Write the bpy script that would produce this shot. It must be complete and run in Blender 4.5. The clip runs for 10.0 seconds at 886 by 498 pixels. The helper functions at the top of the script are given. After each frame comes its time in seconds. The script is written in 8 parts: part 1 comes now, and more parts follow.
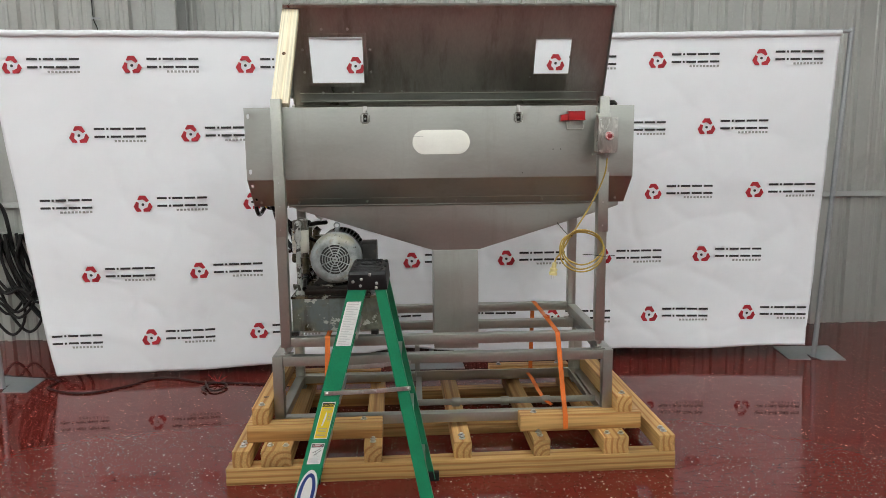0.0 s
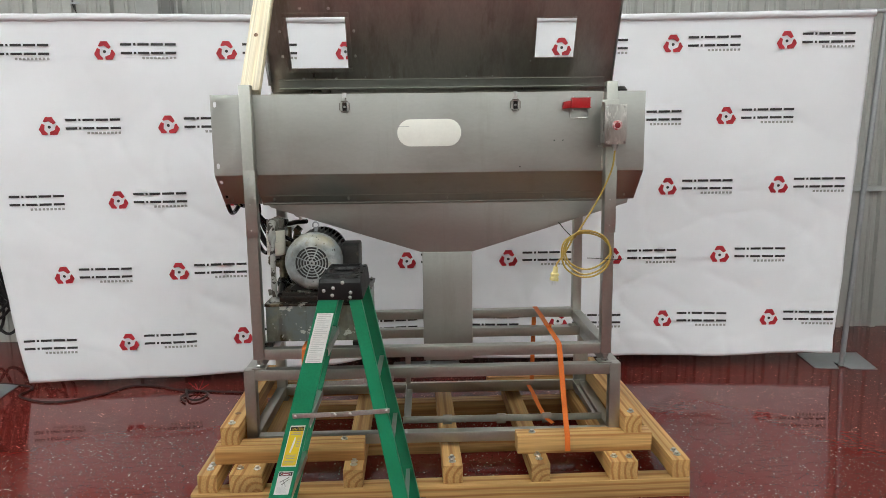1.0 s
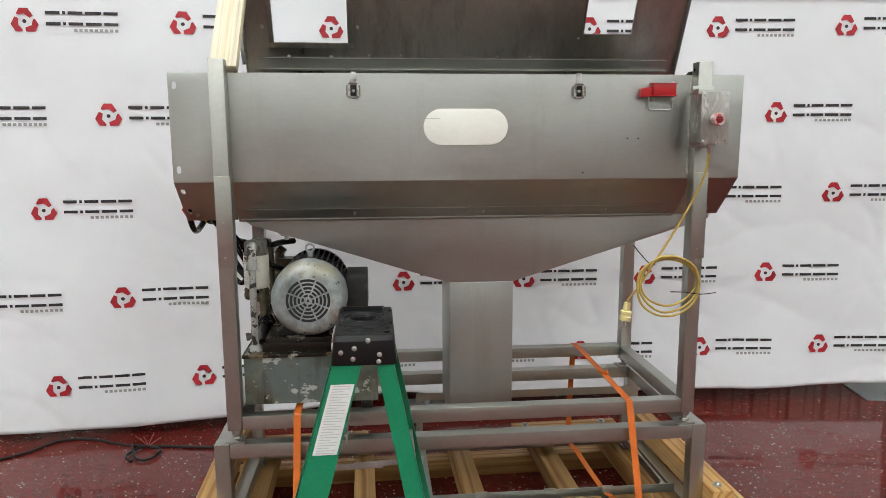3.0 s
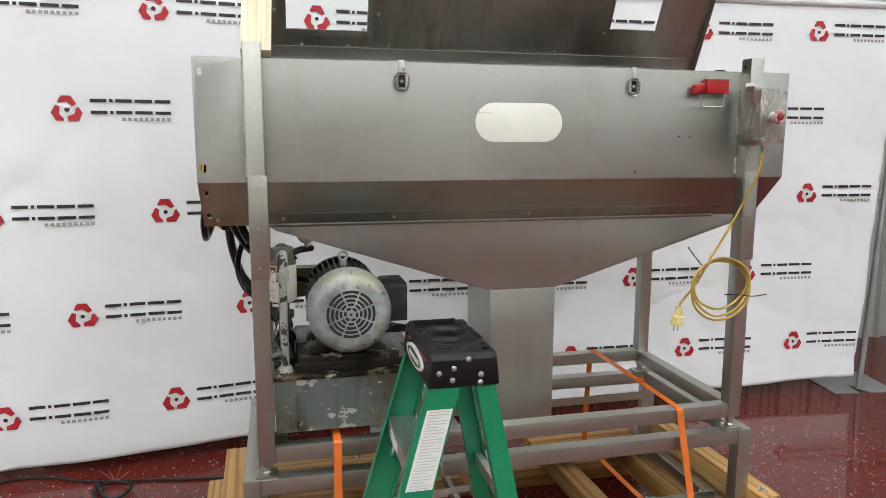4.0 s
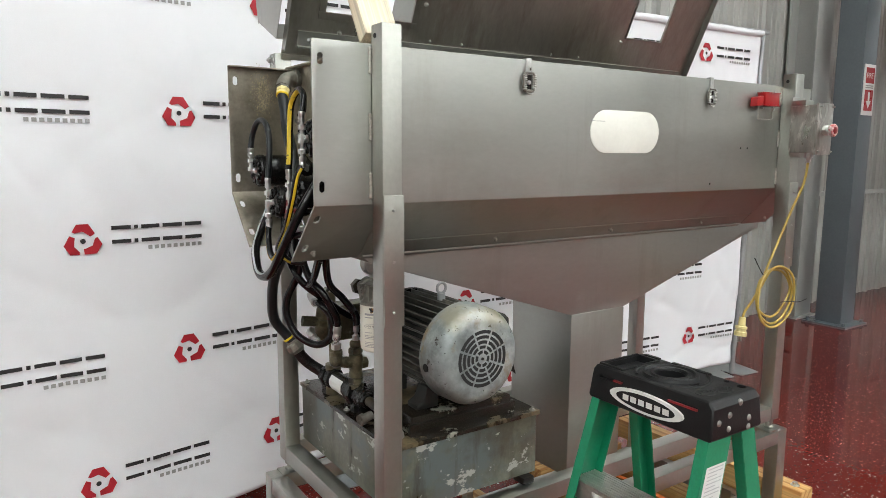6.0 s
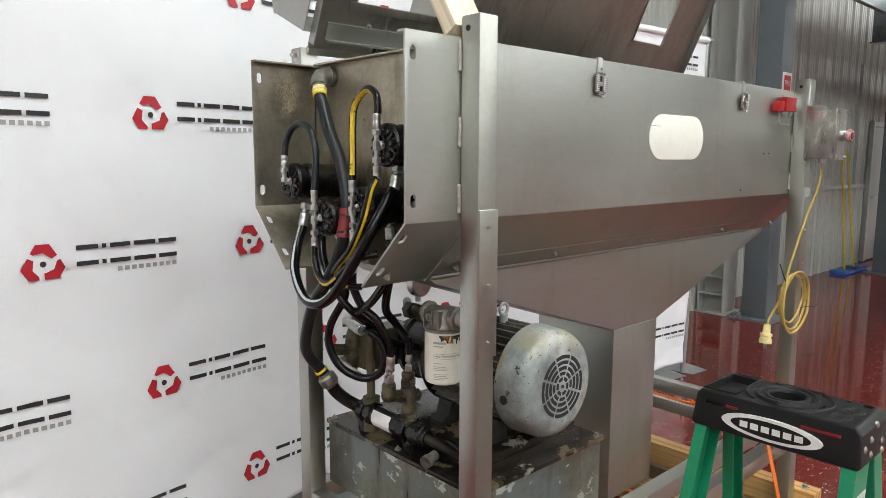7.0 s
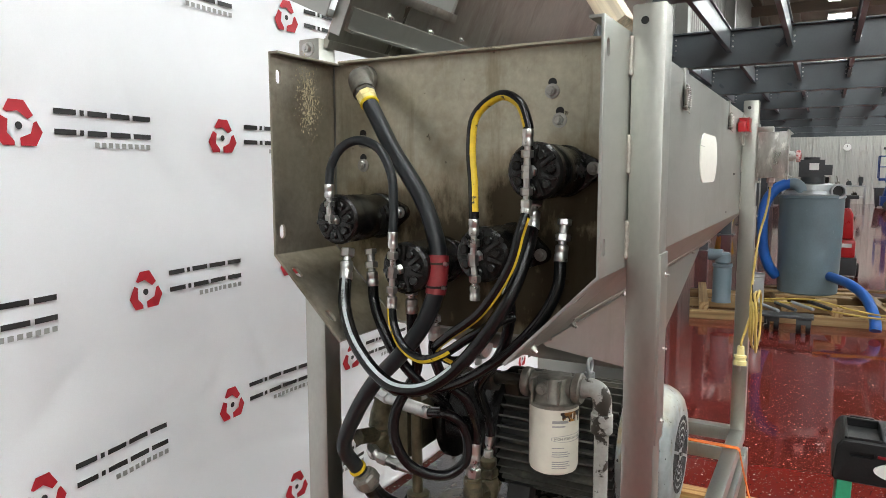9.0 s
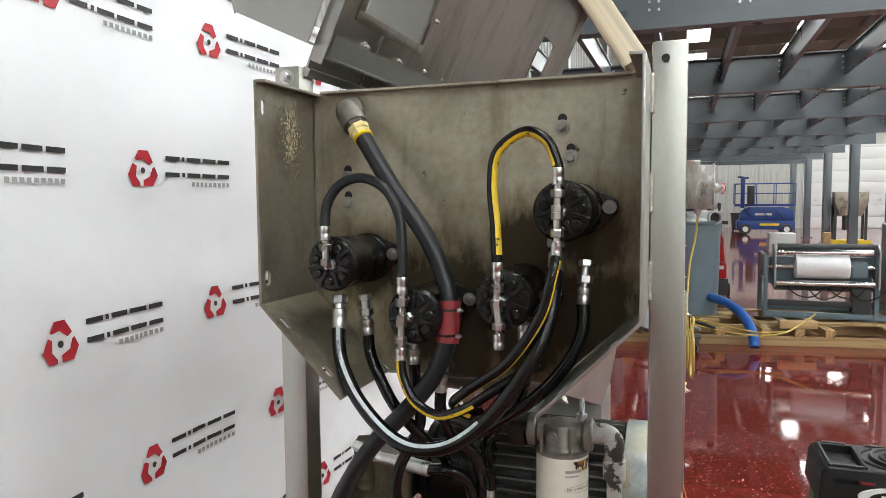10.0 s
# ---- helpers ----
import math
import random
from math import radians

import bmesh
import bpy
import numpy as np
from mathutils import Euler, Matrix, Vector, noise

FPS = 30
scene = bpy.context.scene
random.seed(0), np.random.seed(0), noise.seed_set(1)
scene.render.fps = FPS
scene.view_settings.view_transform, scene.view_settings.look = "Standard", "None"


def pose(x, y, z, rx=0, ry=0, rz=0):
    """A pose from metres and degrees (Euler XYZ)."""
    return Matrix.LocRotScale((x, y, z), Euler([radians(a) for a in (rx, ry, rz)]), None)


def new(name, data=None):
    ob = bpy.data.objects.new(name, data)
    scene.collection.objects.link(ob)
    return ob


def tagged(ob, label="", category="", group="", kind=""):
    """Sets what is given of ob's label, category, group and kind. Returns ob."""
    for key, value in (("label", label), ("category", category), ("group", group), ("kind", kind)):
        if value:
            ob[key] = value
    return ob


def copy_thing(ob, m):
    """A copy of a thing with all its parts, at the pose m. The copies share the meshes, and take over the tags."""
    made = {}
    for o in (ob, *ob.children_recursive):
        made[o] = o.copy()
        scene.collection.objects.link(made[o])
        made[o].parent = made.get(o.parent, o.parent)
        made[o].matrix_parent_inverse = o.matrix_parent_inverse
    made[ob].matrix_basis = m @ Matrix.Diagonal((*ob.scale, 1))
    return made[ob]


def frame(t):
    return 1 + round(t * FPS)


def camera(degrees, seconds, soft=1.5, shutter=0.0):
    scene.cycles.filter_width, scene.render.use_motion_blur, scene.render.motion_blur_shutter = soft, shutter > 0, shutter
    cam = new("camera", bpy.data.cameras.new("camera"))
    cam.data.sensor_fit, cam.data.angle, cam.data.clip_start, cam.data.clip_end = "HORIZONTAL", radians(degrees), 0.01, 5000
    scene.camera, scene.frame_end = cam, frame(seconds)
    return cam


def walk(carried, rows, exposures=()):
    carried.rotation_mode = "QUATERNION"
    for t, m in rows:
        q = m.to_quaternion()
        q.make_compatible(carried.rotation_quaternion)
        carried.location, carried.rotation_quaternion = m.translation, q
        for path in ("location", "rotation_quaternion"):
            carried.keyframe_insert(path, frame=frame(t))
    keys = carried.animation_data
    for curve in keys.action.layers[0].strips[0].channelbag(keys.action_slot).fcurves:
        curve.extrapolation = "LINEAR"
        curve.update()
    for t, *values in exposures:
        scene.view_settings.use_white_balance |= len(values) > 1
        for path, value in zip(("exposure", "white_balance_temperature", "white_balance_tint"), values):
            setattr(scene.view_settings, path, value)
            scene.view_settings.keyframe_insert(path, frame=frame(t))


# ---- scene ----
cam = camera(65.2, 10.0, soft=0.5)
METRES, EYE, TILT, LEAN, TURN = 4.45, 1.67, 0.0, 0.0, -2.5
ROWS = [
    (0.0, 0.0, 0.0, 0.0, -0.09, -8.35, 0.6),
    (0.5, 0.0207, 0.044, 0.0007, 0.1, -8.67, 0.85),
    (1.0, 0.0274, 0.0814, -0.0019, 1.1, -8.92, 0.71),
    (1.5, 0.013, 0.1276, -0.0034, 1.5, -9.15, 0.5),
    (2.0, -0.0041, 0.1683, -0.0022, 1.25, -9.12, 0.44),
    (2.5, -0.0219, 0.2158, -0.0051, -0.45, -9.11, 0.24),
    (3.0, -0.0472, 0.2623, -0.003, -2.97, -9.05, 0.21),
    (4.5, -0.2038, 0.3531, -0.0111, -17.17, -8.5, 0.22),
    (5.0, -0.2455, 0.4007, -0.0063, -24.18, -8.63, 0.72),
    (5.5, -0.3061, 0.4349, -0.0086, -27.86, -8.19, -0.11),
    (7.0, -0.4031, 0.5625, -0.0063, -39.87, -7.63, -0.21),
    (7.5, -0.4368, 0.6096, -0.0054, -45.06, -7.12, -0.64),
    (8.0, -0.4553, 0.6501, -0.0048, -51.0, -7.54, -0.16),
    (8.5, -0.4455, 0.6943, -0.0042, -55.35, -7.25, -0.19),
    (9.0, -0.4366, 0.7305, -0.0017, -58.75, -6.3, 0.15),
    (9.5, -0.4403, 0.7632, 0.002, -64.22, -5.08, 0.31),
    (10.0, -0.4408, 0.7804, 0.0027, -68.36, -4.05, 0.49),
]
EXPOSURES = [(0.0, -0.25), (2.5, -0.13), (5.0, 0.10), (7.5, 0.27), (10.0, 0.37)]
walk(cam, [(t, pose(0, 0, EYE, TILT, LEAN, TURN) @ pose(METRES * x, METRES * y, METRES * z, 90 + pitch, roll, yaw)) for t, x, y, z, yaw, pitch, roll in ROWS], EXPOSURES)

# ---- light ----
LAMP_STRENGTH = 26.5
world = bpy.data.worlds.new("hall_world")
world.use_nodes = True
world.node_tree.nodes["Background"].inputs[0].default_value = (0.8, 0.87, 1.0, 1)
world.node_tree.nodes["Background"].inputs[1].default_value = 0.05
scene.world = world


# ---- materials ----
def mat(name, col, rough=0.5, metal=0.0, var=0.12, scale=5.0, fine=70.0, fvar=0.08, bump=0.08, stretch=(1, 1, 1),
        stain=None, stain2=None, coat=0.0, objvar=0.0, rvar=0.12, spec=0.5, more=()):
    """A procedural surface: broad variation, fine grain, shaped stains, bump. more: further stains, each with a stretch of its own."""
    m = bpy.data.materials.new(name)
    m.use_nodes = True
    nt = m.node_tree
    n, l = nt.nodes, nt.links
    b = n["Principled BSDF"]
    tc, mp = n.new("ShaderNodeTexCoord"), n.new("ShaderNodeMapping")
    l.new(tc.outputs["Object"], mp.inputs["Vector"])
    mp.inputs["Scale"].default_value = stretch
    info = n.new("ShaderNodeObjectInfo")
    sh = n.new("ShaderNodeMath")
    sh.operation = "MULTIPLY"
    sh.inputs[1].default_value = 17.0
    l.new(info.outputs["Random"], sh.inputs[0])
    l.new(sh.outputs[0], mp.inputs["Location"])

    def tex(s, detail=5.0, rough_=0.6, own=None):
        t = n.new("ShaderNodeTexNoise")
        t.inputs["Scale"].default_value, t.inputs["Detail"].default_value, t.inputs["Roughness"].default_value = s, detail, rough_
        src = mp
        if own:
            src = n.new("ShaderNodeMapping")
            src.inputs["Scale"].default_value = own
            l.new(tc.outputs["Object"], src.inputs["Vector"])
        l.new(src.outputs["Vector"], t.inputs["Vector"])
        return t.outputs["Fac"]

    def spread(fac, lo, hi, a, c):
        r = n.new("ShaderNodeMapRange")
        l.new(fac, r.inputs["Value"])
        for key, v in zip(("From Min", "From Max", "To Min", "To Max"), (lo, hi, a, c)):
            r.inputs[key].default_value = v
        return r.outputs["Result"]

    def mix(fac, a, c, how="MIX"):
        x = n.new("ShaderNodeMix")
        x.data_type, x.blend_type = "RGBA", how
        for sock, v in zip((x.inputs[0], x.inputs[6], x.inputs[7]), (fac, a, c)):
            if isinstance(v, (int, float)):
                sock.default_value = v
            elif isinstance(v, tuple):
                sock.default_value = (*v, 1)
            else:
                l.new(v, sock)
        return x.outputs[2]

    lo = tuple(max(0.0, c * (1 - var)) for c in col)
    hi = tuple(min(1.0, c * (1 + var)) for c in col)
    big = tex(scale)
    c = mix(spread(big, 0.3, 0.7, 0, 1), lo, hi)
    small = tex(fine, 3.0)
    g = spread(small, 0.3, 0.7, 1 - fvar, 1 + fvar)
    c = mix(1.0, c, g, "MULTIPLY")
    if objvar:
        c = mix(1.0, c, spread(info.outputs["Random"], 0, 1, 1 - objvar, 1 + objvar), "MULTIPLY")
    r = spread(big, 0.3, 0.7, max(0.03, rough - rvar * rough), min(1, rough + rvar * rough))
    for st in (stain, stain2, *more):
        if st:
            scol, sscale, a, e, srough, *own = st
            f = spread(tex(sscale, 8.0, 0.65, own[0] if own else None), a, e, 0, 1)
            c = mix(f, c, scol)
            rm = n.new("ShaderNodeMix")
            l.new(f, rm.inputs[0])
            l.new(r, rm.inputs[2])
            rm.inputs[3].default_value = srough
            r = rm.outputs[0]
    l.new(c, b.inputs["Base Color"])
    l.new(r, b.inputs["Roughness"])
    b.inputs["Metallic"].default_value = metal
    b.inputs["Specular IOR Level"].default_value = spec
    if coat:
        b.inputs["Coat Weight"].default_value, b.inputs["Coat Roughness"].default_value = coat, 0.08
    if bump:
        bp = n.new("ShaderNodeBump")
        bp.inputs["Strength"].default_value, bp.inputs["Distance"].default_value = bump, 0.004
        l.new(small, bp.inputs["Height"])
        l.new(bp.outputs["Normal"], b.inputs["Normal"])
    return m


def wood_mat(name, pale, dark, rings=60.0, spread=0.05):
    """Sawn softwood: growth rings round the long axis x, distorted, with fine fibres."""
    m = bpy.data.materials.new(name)
    m.use_nodes = True
    nt = m.node_tree
    n, l = nt.nodes, nt.links
    b = n["Principled BSDF"]
    tc, mp, info = n.new("ShaderNodeTexCoord"), n.new("ShaderNodeMapping"), n.new("ShaderNodeObjectInfo")
    l.new(tc.outputs["Object"], mp.inputs["Vector"])
    cm = n.new("ShaderNodeCombineXYZ")
    for i, k in enumerate((31.0, 0.09, -0.07)):
        q = n.new("ShaderNodeMath")
        q.operation = "MULTIPLY_ADD"
        q.inputs[1].default_value, q.inputs[2].default_value = k, (0.0, 0.035, 0.06)[i]
        l.new(info.outputs["Random"], q.inputs[0])
        l.new(q.outputs[0], cm.inputs[i])
    l.new(cm.outputs[0], mp.inputs["Location"])
    mp.inputs["Scale"].default_value = (0.14, 1, 1)
    w = n.new("ShaderNodeTexWave")
    w.wave_type, w.rings_direction = "RINGS", "X"
    for key, v in (("Scale", rings / 3.0), ("Distortion", 5.0), ("Detail", 4.0), ("Detail Scale", 0.45), ("Detail Roughness", 0.6)):
        w.inputs[key].default_value = v
    l.new(mp.outputs["Vector"], w.inputs["Vector"])
    mp2 = n.new("ShaderNodeMapping")
    mp2.inputs["Scale"].default_value = (2.2, 150, 150)
    l.new(tc.outputs["Object"], mp2.inputs["Vector"])
    f = n.new("ShaderNodeTexNoise")
    f.inputs["Scale"].default_value, f.inputs["Detail"].default_value = 1.0, 4.0
    l.new(mp2.outputs["Vector"], f.inputs["Vector"])
    big = n.new("ShaderNodeTexNoise")
    big.inputs["Scale"].default_value, big.inputs["Detail"].default_value = 5.0, 4.0
    l.new(mp.outputs["Vector"], big.inputs["Vector"])
    ramp = n.new("ShaderNodeValToRGB")
    ramp.color_ramp.elements[0].position, ramp.color_ramp.elements[0].color = 0.5, (*pale, 1)
    ramp.color_ramp.elements[1].position, ramp.color_ramp.elements[1].color = 0.95, (*dark, 1)
    l.new(w.outputs["Fac"], ramp.inputs["Fac"])
    mx = n.new("ShaderNodeMix")
    mx.data_type, mx.blend_type = "RGBA", "MULTIPLY"
    mx.inputs[0].default_value = 1.0
    r1 = n.new("ShaderNodeMapRange")
    for key, v in zip(("From Min", "From Max", "To Min", "To Max"), (0.25, 0.75, 0.72, 1.26)):
        r1.inputs[key].default_value = v
    l.new(f.outputs["Fac"], r1.inputs["Value"])
    l.new(ramp.outputs[0], mx.inputs[6])
    l.new(r1.outputs[0], mx.inputs[7])
    mx2 = n.new("ShaderNodeMix")
    mx2.data_type, mx2.blend_type = "RGBA", "MULTIPLY"
    mx2.inputs[0].default_value = 1.0
    r2 = n.new("ShaderNodeMapRange")
    for key, v in zip(("From Min", "From Max", "To Min", "To Max"), (0.3, 0.7, 0.75, 1.15)):
        r2.inputs[key].default_value = v
    l.new(big.outputs["Fac"], r2.inputs["Value"])
    l.new(mx.outputs[2], mx2.inputs[6])
    l.new(r2.outputs[0], mx2.inputs[7])
    mx3, r3 = n.new("ShaderNodeMix"), n.new("ShaderNodeMapRange")
    mx3.data_type, mx3.blend_type = "RGBA", "MULTIPLY"
    mx3.inputs[0].default_value = 1.0
    r3.inputs["To Min"].default_value, r3.inputs["To Max"].default_value = 1 - spread, 1 + spread
    l.new(info.outputs["Random"], r3.inputs["Value"])
    l.new(mx2.outputs[2], mx3.inputs[6])
    l.new(r3.outputs[0], mx3.inputs[7])
    l.new(mx3.outputs[2], b.inputs["Base Color"])
    b.inputs["Roughness"].default_value = 0.58
    bp = n.new("ShaderNodeBump")
    bp.inputs["Strength"].default_value, bp.inputs["Distance"].default_value = 0.25, 0.003
    l.new(f.outputs["Fac"], bp.inputs["Height"])
    l.new(bp.outputs["Normal"], b.inputs["Normal"])
    return m


def floor_mat():
    """Dark red epoxy floor with white and dark flakes under a glossy coat."""
    m = bpy.data.materials.new("red_epoxy_floor")
    m.use_nodes = True
    nt = m.node_tree
    n, l = nt.nodes, nt.links
    b = n["Principled BSDF"]
    tc = n.new("ShaderNodeTexCoord")
    big = n.new("ShaderNodeTexNoise")
    big.inputs["Scale"].default_value, big.inputs["Detail"].default_value = 0.7, 6.0
    l.new(tc.outputs["Object"], big.inputs["Vector"])
    ramp = n.new("ShaderNodeValToRGB")
    ramp.color_ramp.elements[0].position, ramp.color_ramp.elements[0].color = 0.3, (0.106, 0.0118, 0.0090, 1)
    ramp.color_ramp.elements[1].position, ramp.color_ramp.elements[1].color = 0.75, (0.148, 0.0178, 0.0134, 1)
    l.new(big.outputs["Fac"], ramp.inputs["Fac"])
    col = ramp.outputs[0]
    for scale, thr, keep, tint in ((58.0, 0.30, 0.89, (0.52, 0.44, 0.38)), (140.0, 0.34, 0.88, (0.36, 0.26, 0.22)), (110.0, 0.42, 0.84, (0.03, 0.006, 0.006))):
        v = n.new("ShaderNodeTexVoronoi")
        v.inputs["Scale"].default_value = scale
        l.new(tc.outputs["Object"], v.inputs["Vector"])
        near = n.new("ShaderNodeMapRange")
        for key, val in zip(("From Min", "From Max", "To Min", "To Max"), (thr - 0.06, thr, 1.0, 0.0)):
            near.inputs[key].default_value = val
        l.new(v.outputs["Distance"], near.inputs["Value"])
        sep = n.new("ShaderNodeSeparateColor")
        l.new(v.outputs["Color"], sep.inputs[0])
        pick = n.new("ShaderNodeMath")
        pick.operation = "GREATER_THAN"
        pick.inputs[1].default_value = keep
        l.new(sep.outputs[0], pick.inputs[0])
        both = n.new("ShaderNodeMath")
        both.operation = "MULTIPLY"
        l.new(near.outputs[0], both.inputs[0])
        l.new(pick.outputs[0], both.inputs[1])
        mx = n.new("ShaderNodeMix")
        mx.data_type = "RGBA"
        l.new(both.outputs[0], mx.inputs[0])
        l.new(col, mx.inputs[6])
        mx.inputs[7].default_value = (*tint, 1)
        col = mx.outputs[2]
    l.new(col, b.inputs["Base Color"])
    rr = n.new("ShaderNodeMapRange")
    for key, val in zip(("From Min", "From Max", "To Min", "To Max"), (0.3, 0.7, 0.035, 0.070)):
        rr.inputs[key].default_value = val
    sm = n.new("ShaderNodeTexNoise")
    sm.inputs["Scale"].default_value, sm.inputs["Detail"].default_value = 2.6, 6.0
    l.new(tc.outputs["Object"], sm.inputs["Vector"])
    l.new(sm.outputs["Fac"], rr.inputs["Value"])
    l.new(rr.outputs[0], b.inputs["Roughness"])
    b.inputs["Specular IOR Level"].default_value = 0.33
    wv = n.new("ShaderNodeTexNoise")
    wv.inputs["Scale"].default_value, wv.inputs["Detail"].default_value = 30.0, 2.0
    l.new(tc.outputs["Object"], wv.inputs["Vector"])
    bp = n.new("ShaderNodeBump")
    bp.inputs["Strength"].default_value, bp.inputs["Distance"].default_value = 0.035, 0.005
    l.new(wv.outputs["Fac"], bp.inputs["Height"])
    l.new(bp.outputs["Normal"], b.inputs["Normal"])
    return m


def blots(m, spots, tint, strength, grain=22.0):
    """Ragged blots of rust or another tint at places (x, y, z, radius)."""
    nt = m.node_tree
    n, l = nt.nodes, nt.links
    b = n["Principled BSDF"]
    tc, t = n.new("ShaderNodeTexCoord"), n.new("ShaderNodeTexNoise")
    l.new(tc.outputs["Object"], t.inputs["Vector"])
    t.inputs["Scale"].default_value, t.inputs["Detail"].default_value, t.inputs["Roughness"].default_value = grain, 8.0, 0.65
    col = b.inputs["Base Color"].links[0].from_socket
    for x, y, z, r in spots:
        dist, rg, add, cut, mx = (n.new("ShaderNode" + k) for k in ("VectorMath", "MapRange", "Math", "MapRange", "Mix"))
        dist.operation, add.operation, mx.data_type = "DISTANCE", "ADD", "RGBA"
        dist.inputs[1].default_value = (x, y, z)
        l.new(tc.outputs["Object"], dist.inputs[0])
        for node, vals in ((rg, (0.0, r, 1.0, 0.0)), (cut, (0.85, 1.30, 0.0, strength))):
            for key, v in zip(("From Min", "From Max", "To Min", "To Max"), vals):
                node.inputs[key].default_value = v
        l.new(dist.outputs["Value"], rg.inputs["Value"])
        l.new(rg.outputs[0], add.inputs[0])
        l.new(t.outputs["Fac"], add.inputs[1])
        l.new(add.outputs[0], cut.inputs["Value"])
        l.new(cut.outputs[0], mx.inputs[0])
        l.new(col, mx.inputs[6])
        mx.inputs[7].default_value = (*tint, 1)
        col = mx.outputs[2]
    l.new(col, b.inputs["Base Color"])


def oil_spread(m, spots):
    """Brown oil soaked into a plate round its shafts: blots (y, z, radius) with a ragged border."""
    nt = m.node_tree
    n, l = nt.nodes, nt.links
    b = n["Principled BSDF"]
    tc, sep = n.new("ShaderNodeTexCoord"), n.new("ShaderNodeSeparateXYZ")
    l.new(tc.outputs["Object"], sep.inputs[0])
    total = None
    for y, z, r in spots:
        com, dist = n.new("ShaderNodeCombineXYZ"), n.new("ShaderNodeVectorMath")
        l.new(sep.outputs[1], com.inputs[1])
        l.new(sep.outputs[2], com.inputs[2])
        dist.operation = "DISTANCE"
        dist.inputs[1].default_value = (0, y, z)
        l.new(com.outputs[0], dist.inputs[0])
        rg = n.new("ShaderNodeMapRange")
        for key, v in zip(("From Min", "From Max", "To Min", "To Max"), (r * 0.30, r * 1.08, 1.0, 0.0)):
            rg.inputs[key].default_value = v
        l.new(dist.outputs["Value"], rg.inputs["Value"])
        if total is None:
            total = rg.outputs[0]
        else:
            mx = n.new("ShaderNodeMath")
            mx.operation = "MAXIMUM"
            l.new(total, mx.inputs[0])
            l.new(rg.outputs[0], mx.inputs[1])
            total = mx.outputs[0]
    mp, t = n.new("ShaderNodeMapping"), n.new("ShaderNodeTexNoise")
    mp.inputs["Scale"].default_value = (1, 1, 0.45)
    l.new(tc.outputs["Object"], mp.inputs["Vector"])
    l.new(mp.outputs["Vector"], t.inputs["Vector"])
    t.inputs["Scale"].default_value, t.inputs["Detail"].default_value, t.inputs["Roughness"].default_value = 34.0, 9.0, 0.7
    add = n.new("ShaderNodeMath")
    add.operation = "ADD"
    l.new(total, add.inputs[0])
    l.new(t.outputs["Fac"], add.inputs[1])
    rg = n.new("ShaderNodeMapRange")
    for key, v in zip(("From Min", "From Max", "To Min", "To Max"), (0.70, 1.40, 0.0, 0.95)):
        rg.inputs[key].default_value = v
    l.new(add.outputs[0], rg.inputs["Value"])
    old = b.inputs["Base Color"].links[0].from_socket
    ramp = n.new("ShaderNodeValToRGB")
    ramp.color_ramp.elements[0].color, ramp.color_ramp.elements[1].color = (0.235, 0.155, 0.056, 1), (0.026, 0.018, 0.009, 1)
    l.new(rg.outputs[0], ramp.inputs["Fac"])
    mx = n.new("ShaderNodeMix")
    mx.data_type = "RGBA"
    l.new(rg.outputs[0], mx.inputs[0])
    l.new(old, mx.inputs[6])
    l.new(ramp.outputs[0], mx.inputs[7])
    l.new(mx.outputs[2], b.inputs["Base Color"])


def glow_mat(name, col, strength):
    m = bpy.data.materials.new(name)
    m.use_nodes = True
    b = m.node_tree.nodes["Principled BSDF"]
    b.inputs["Base Color"].default_value = (0.8, 0.8, 0.8, 1)
    b.inputs["Emission Color"].default_value = (*col, 1)
    b.inputs["Emission Strength"].default_value = strength
    return m


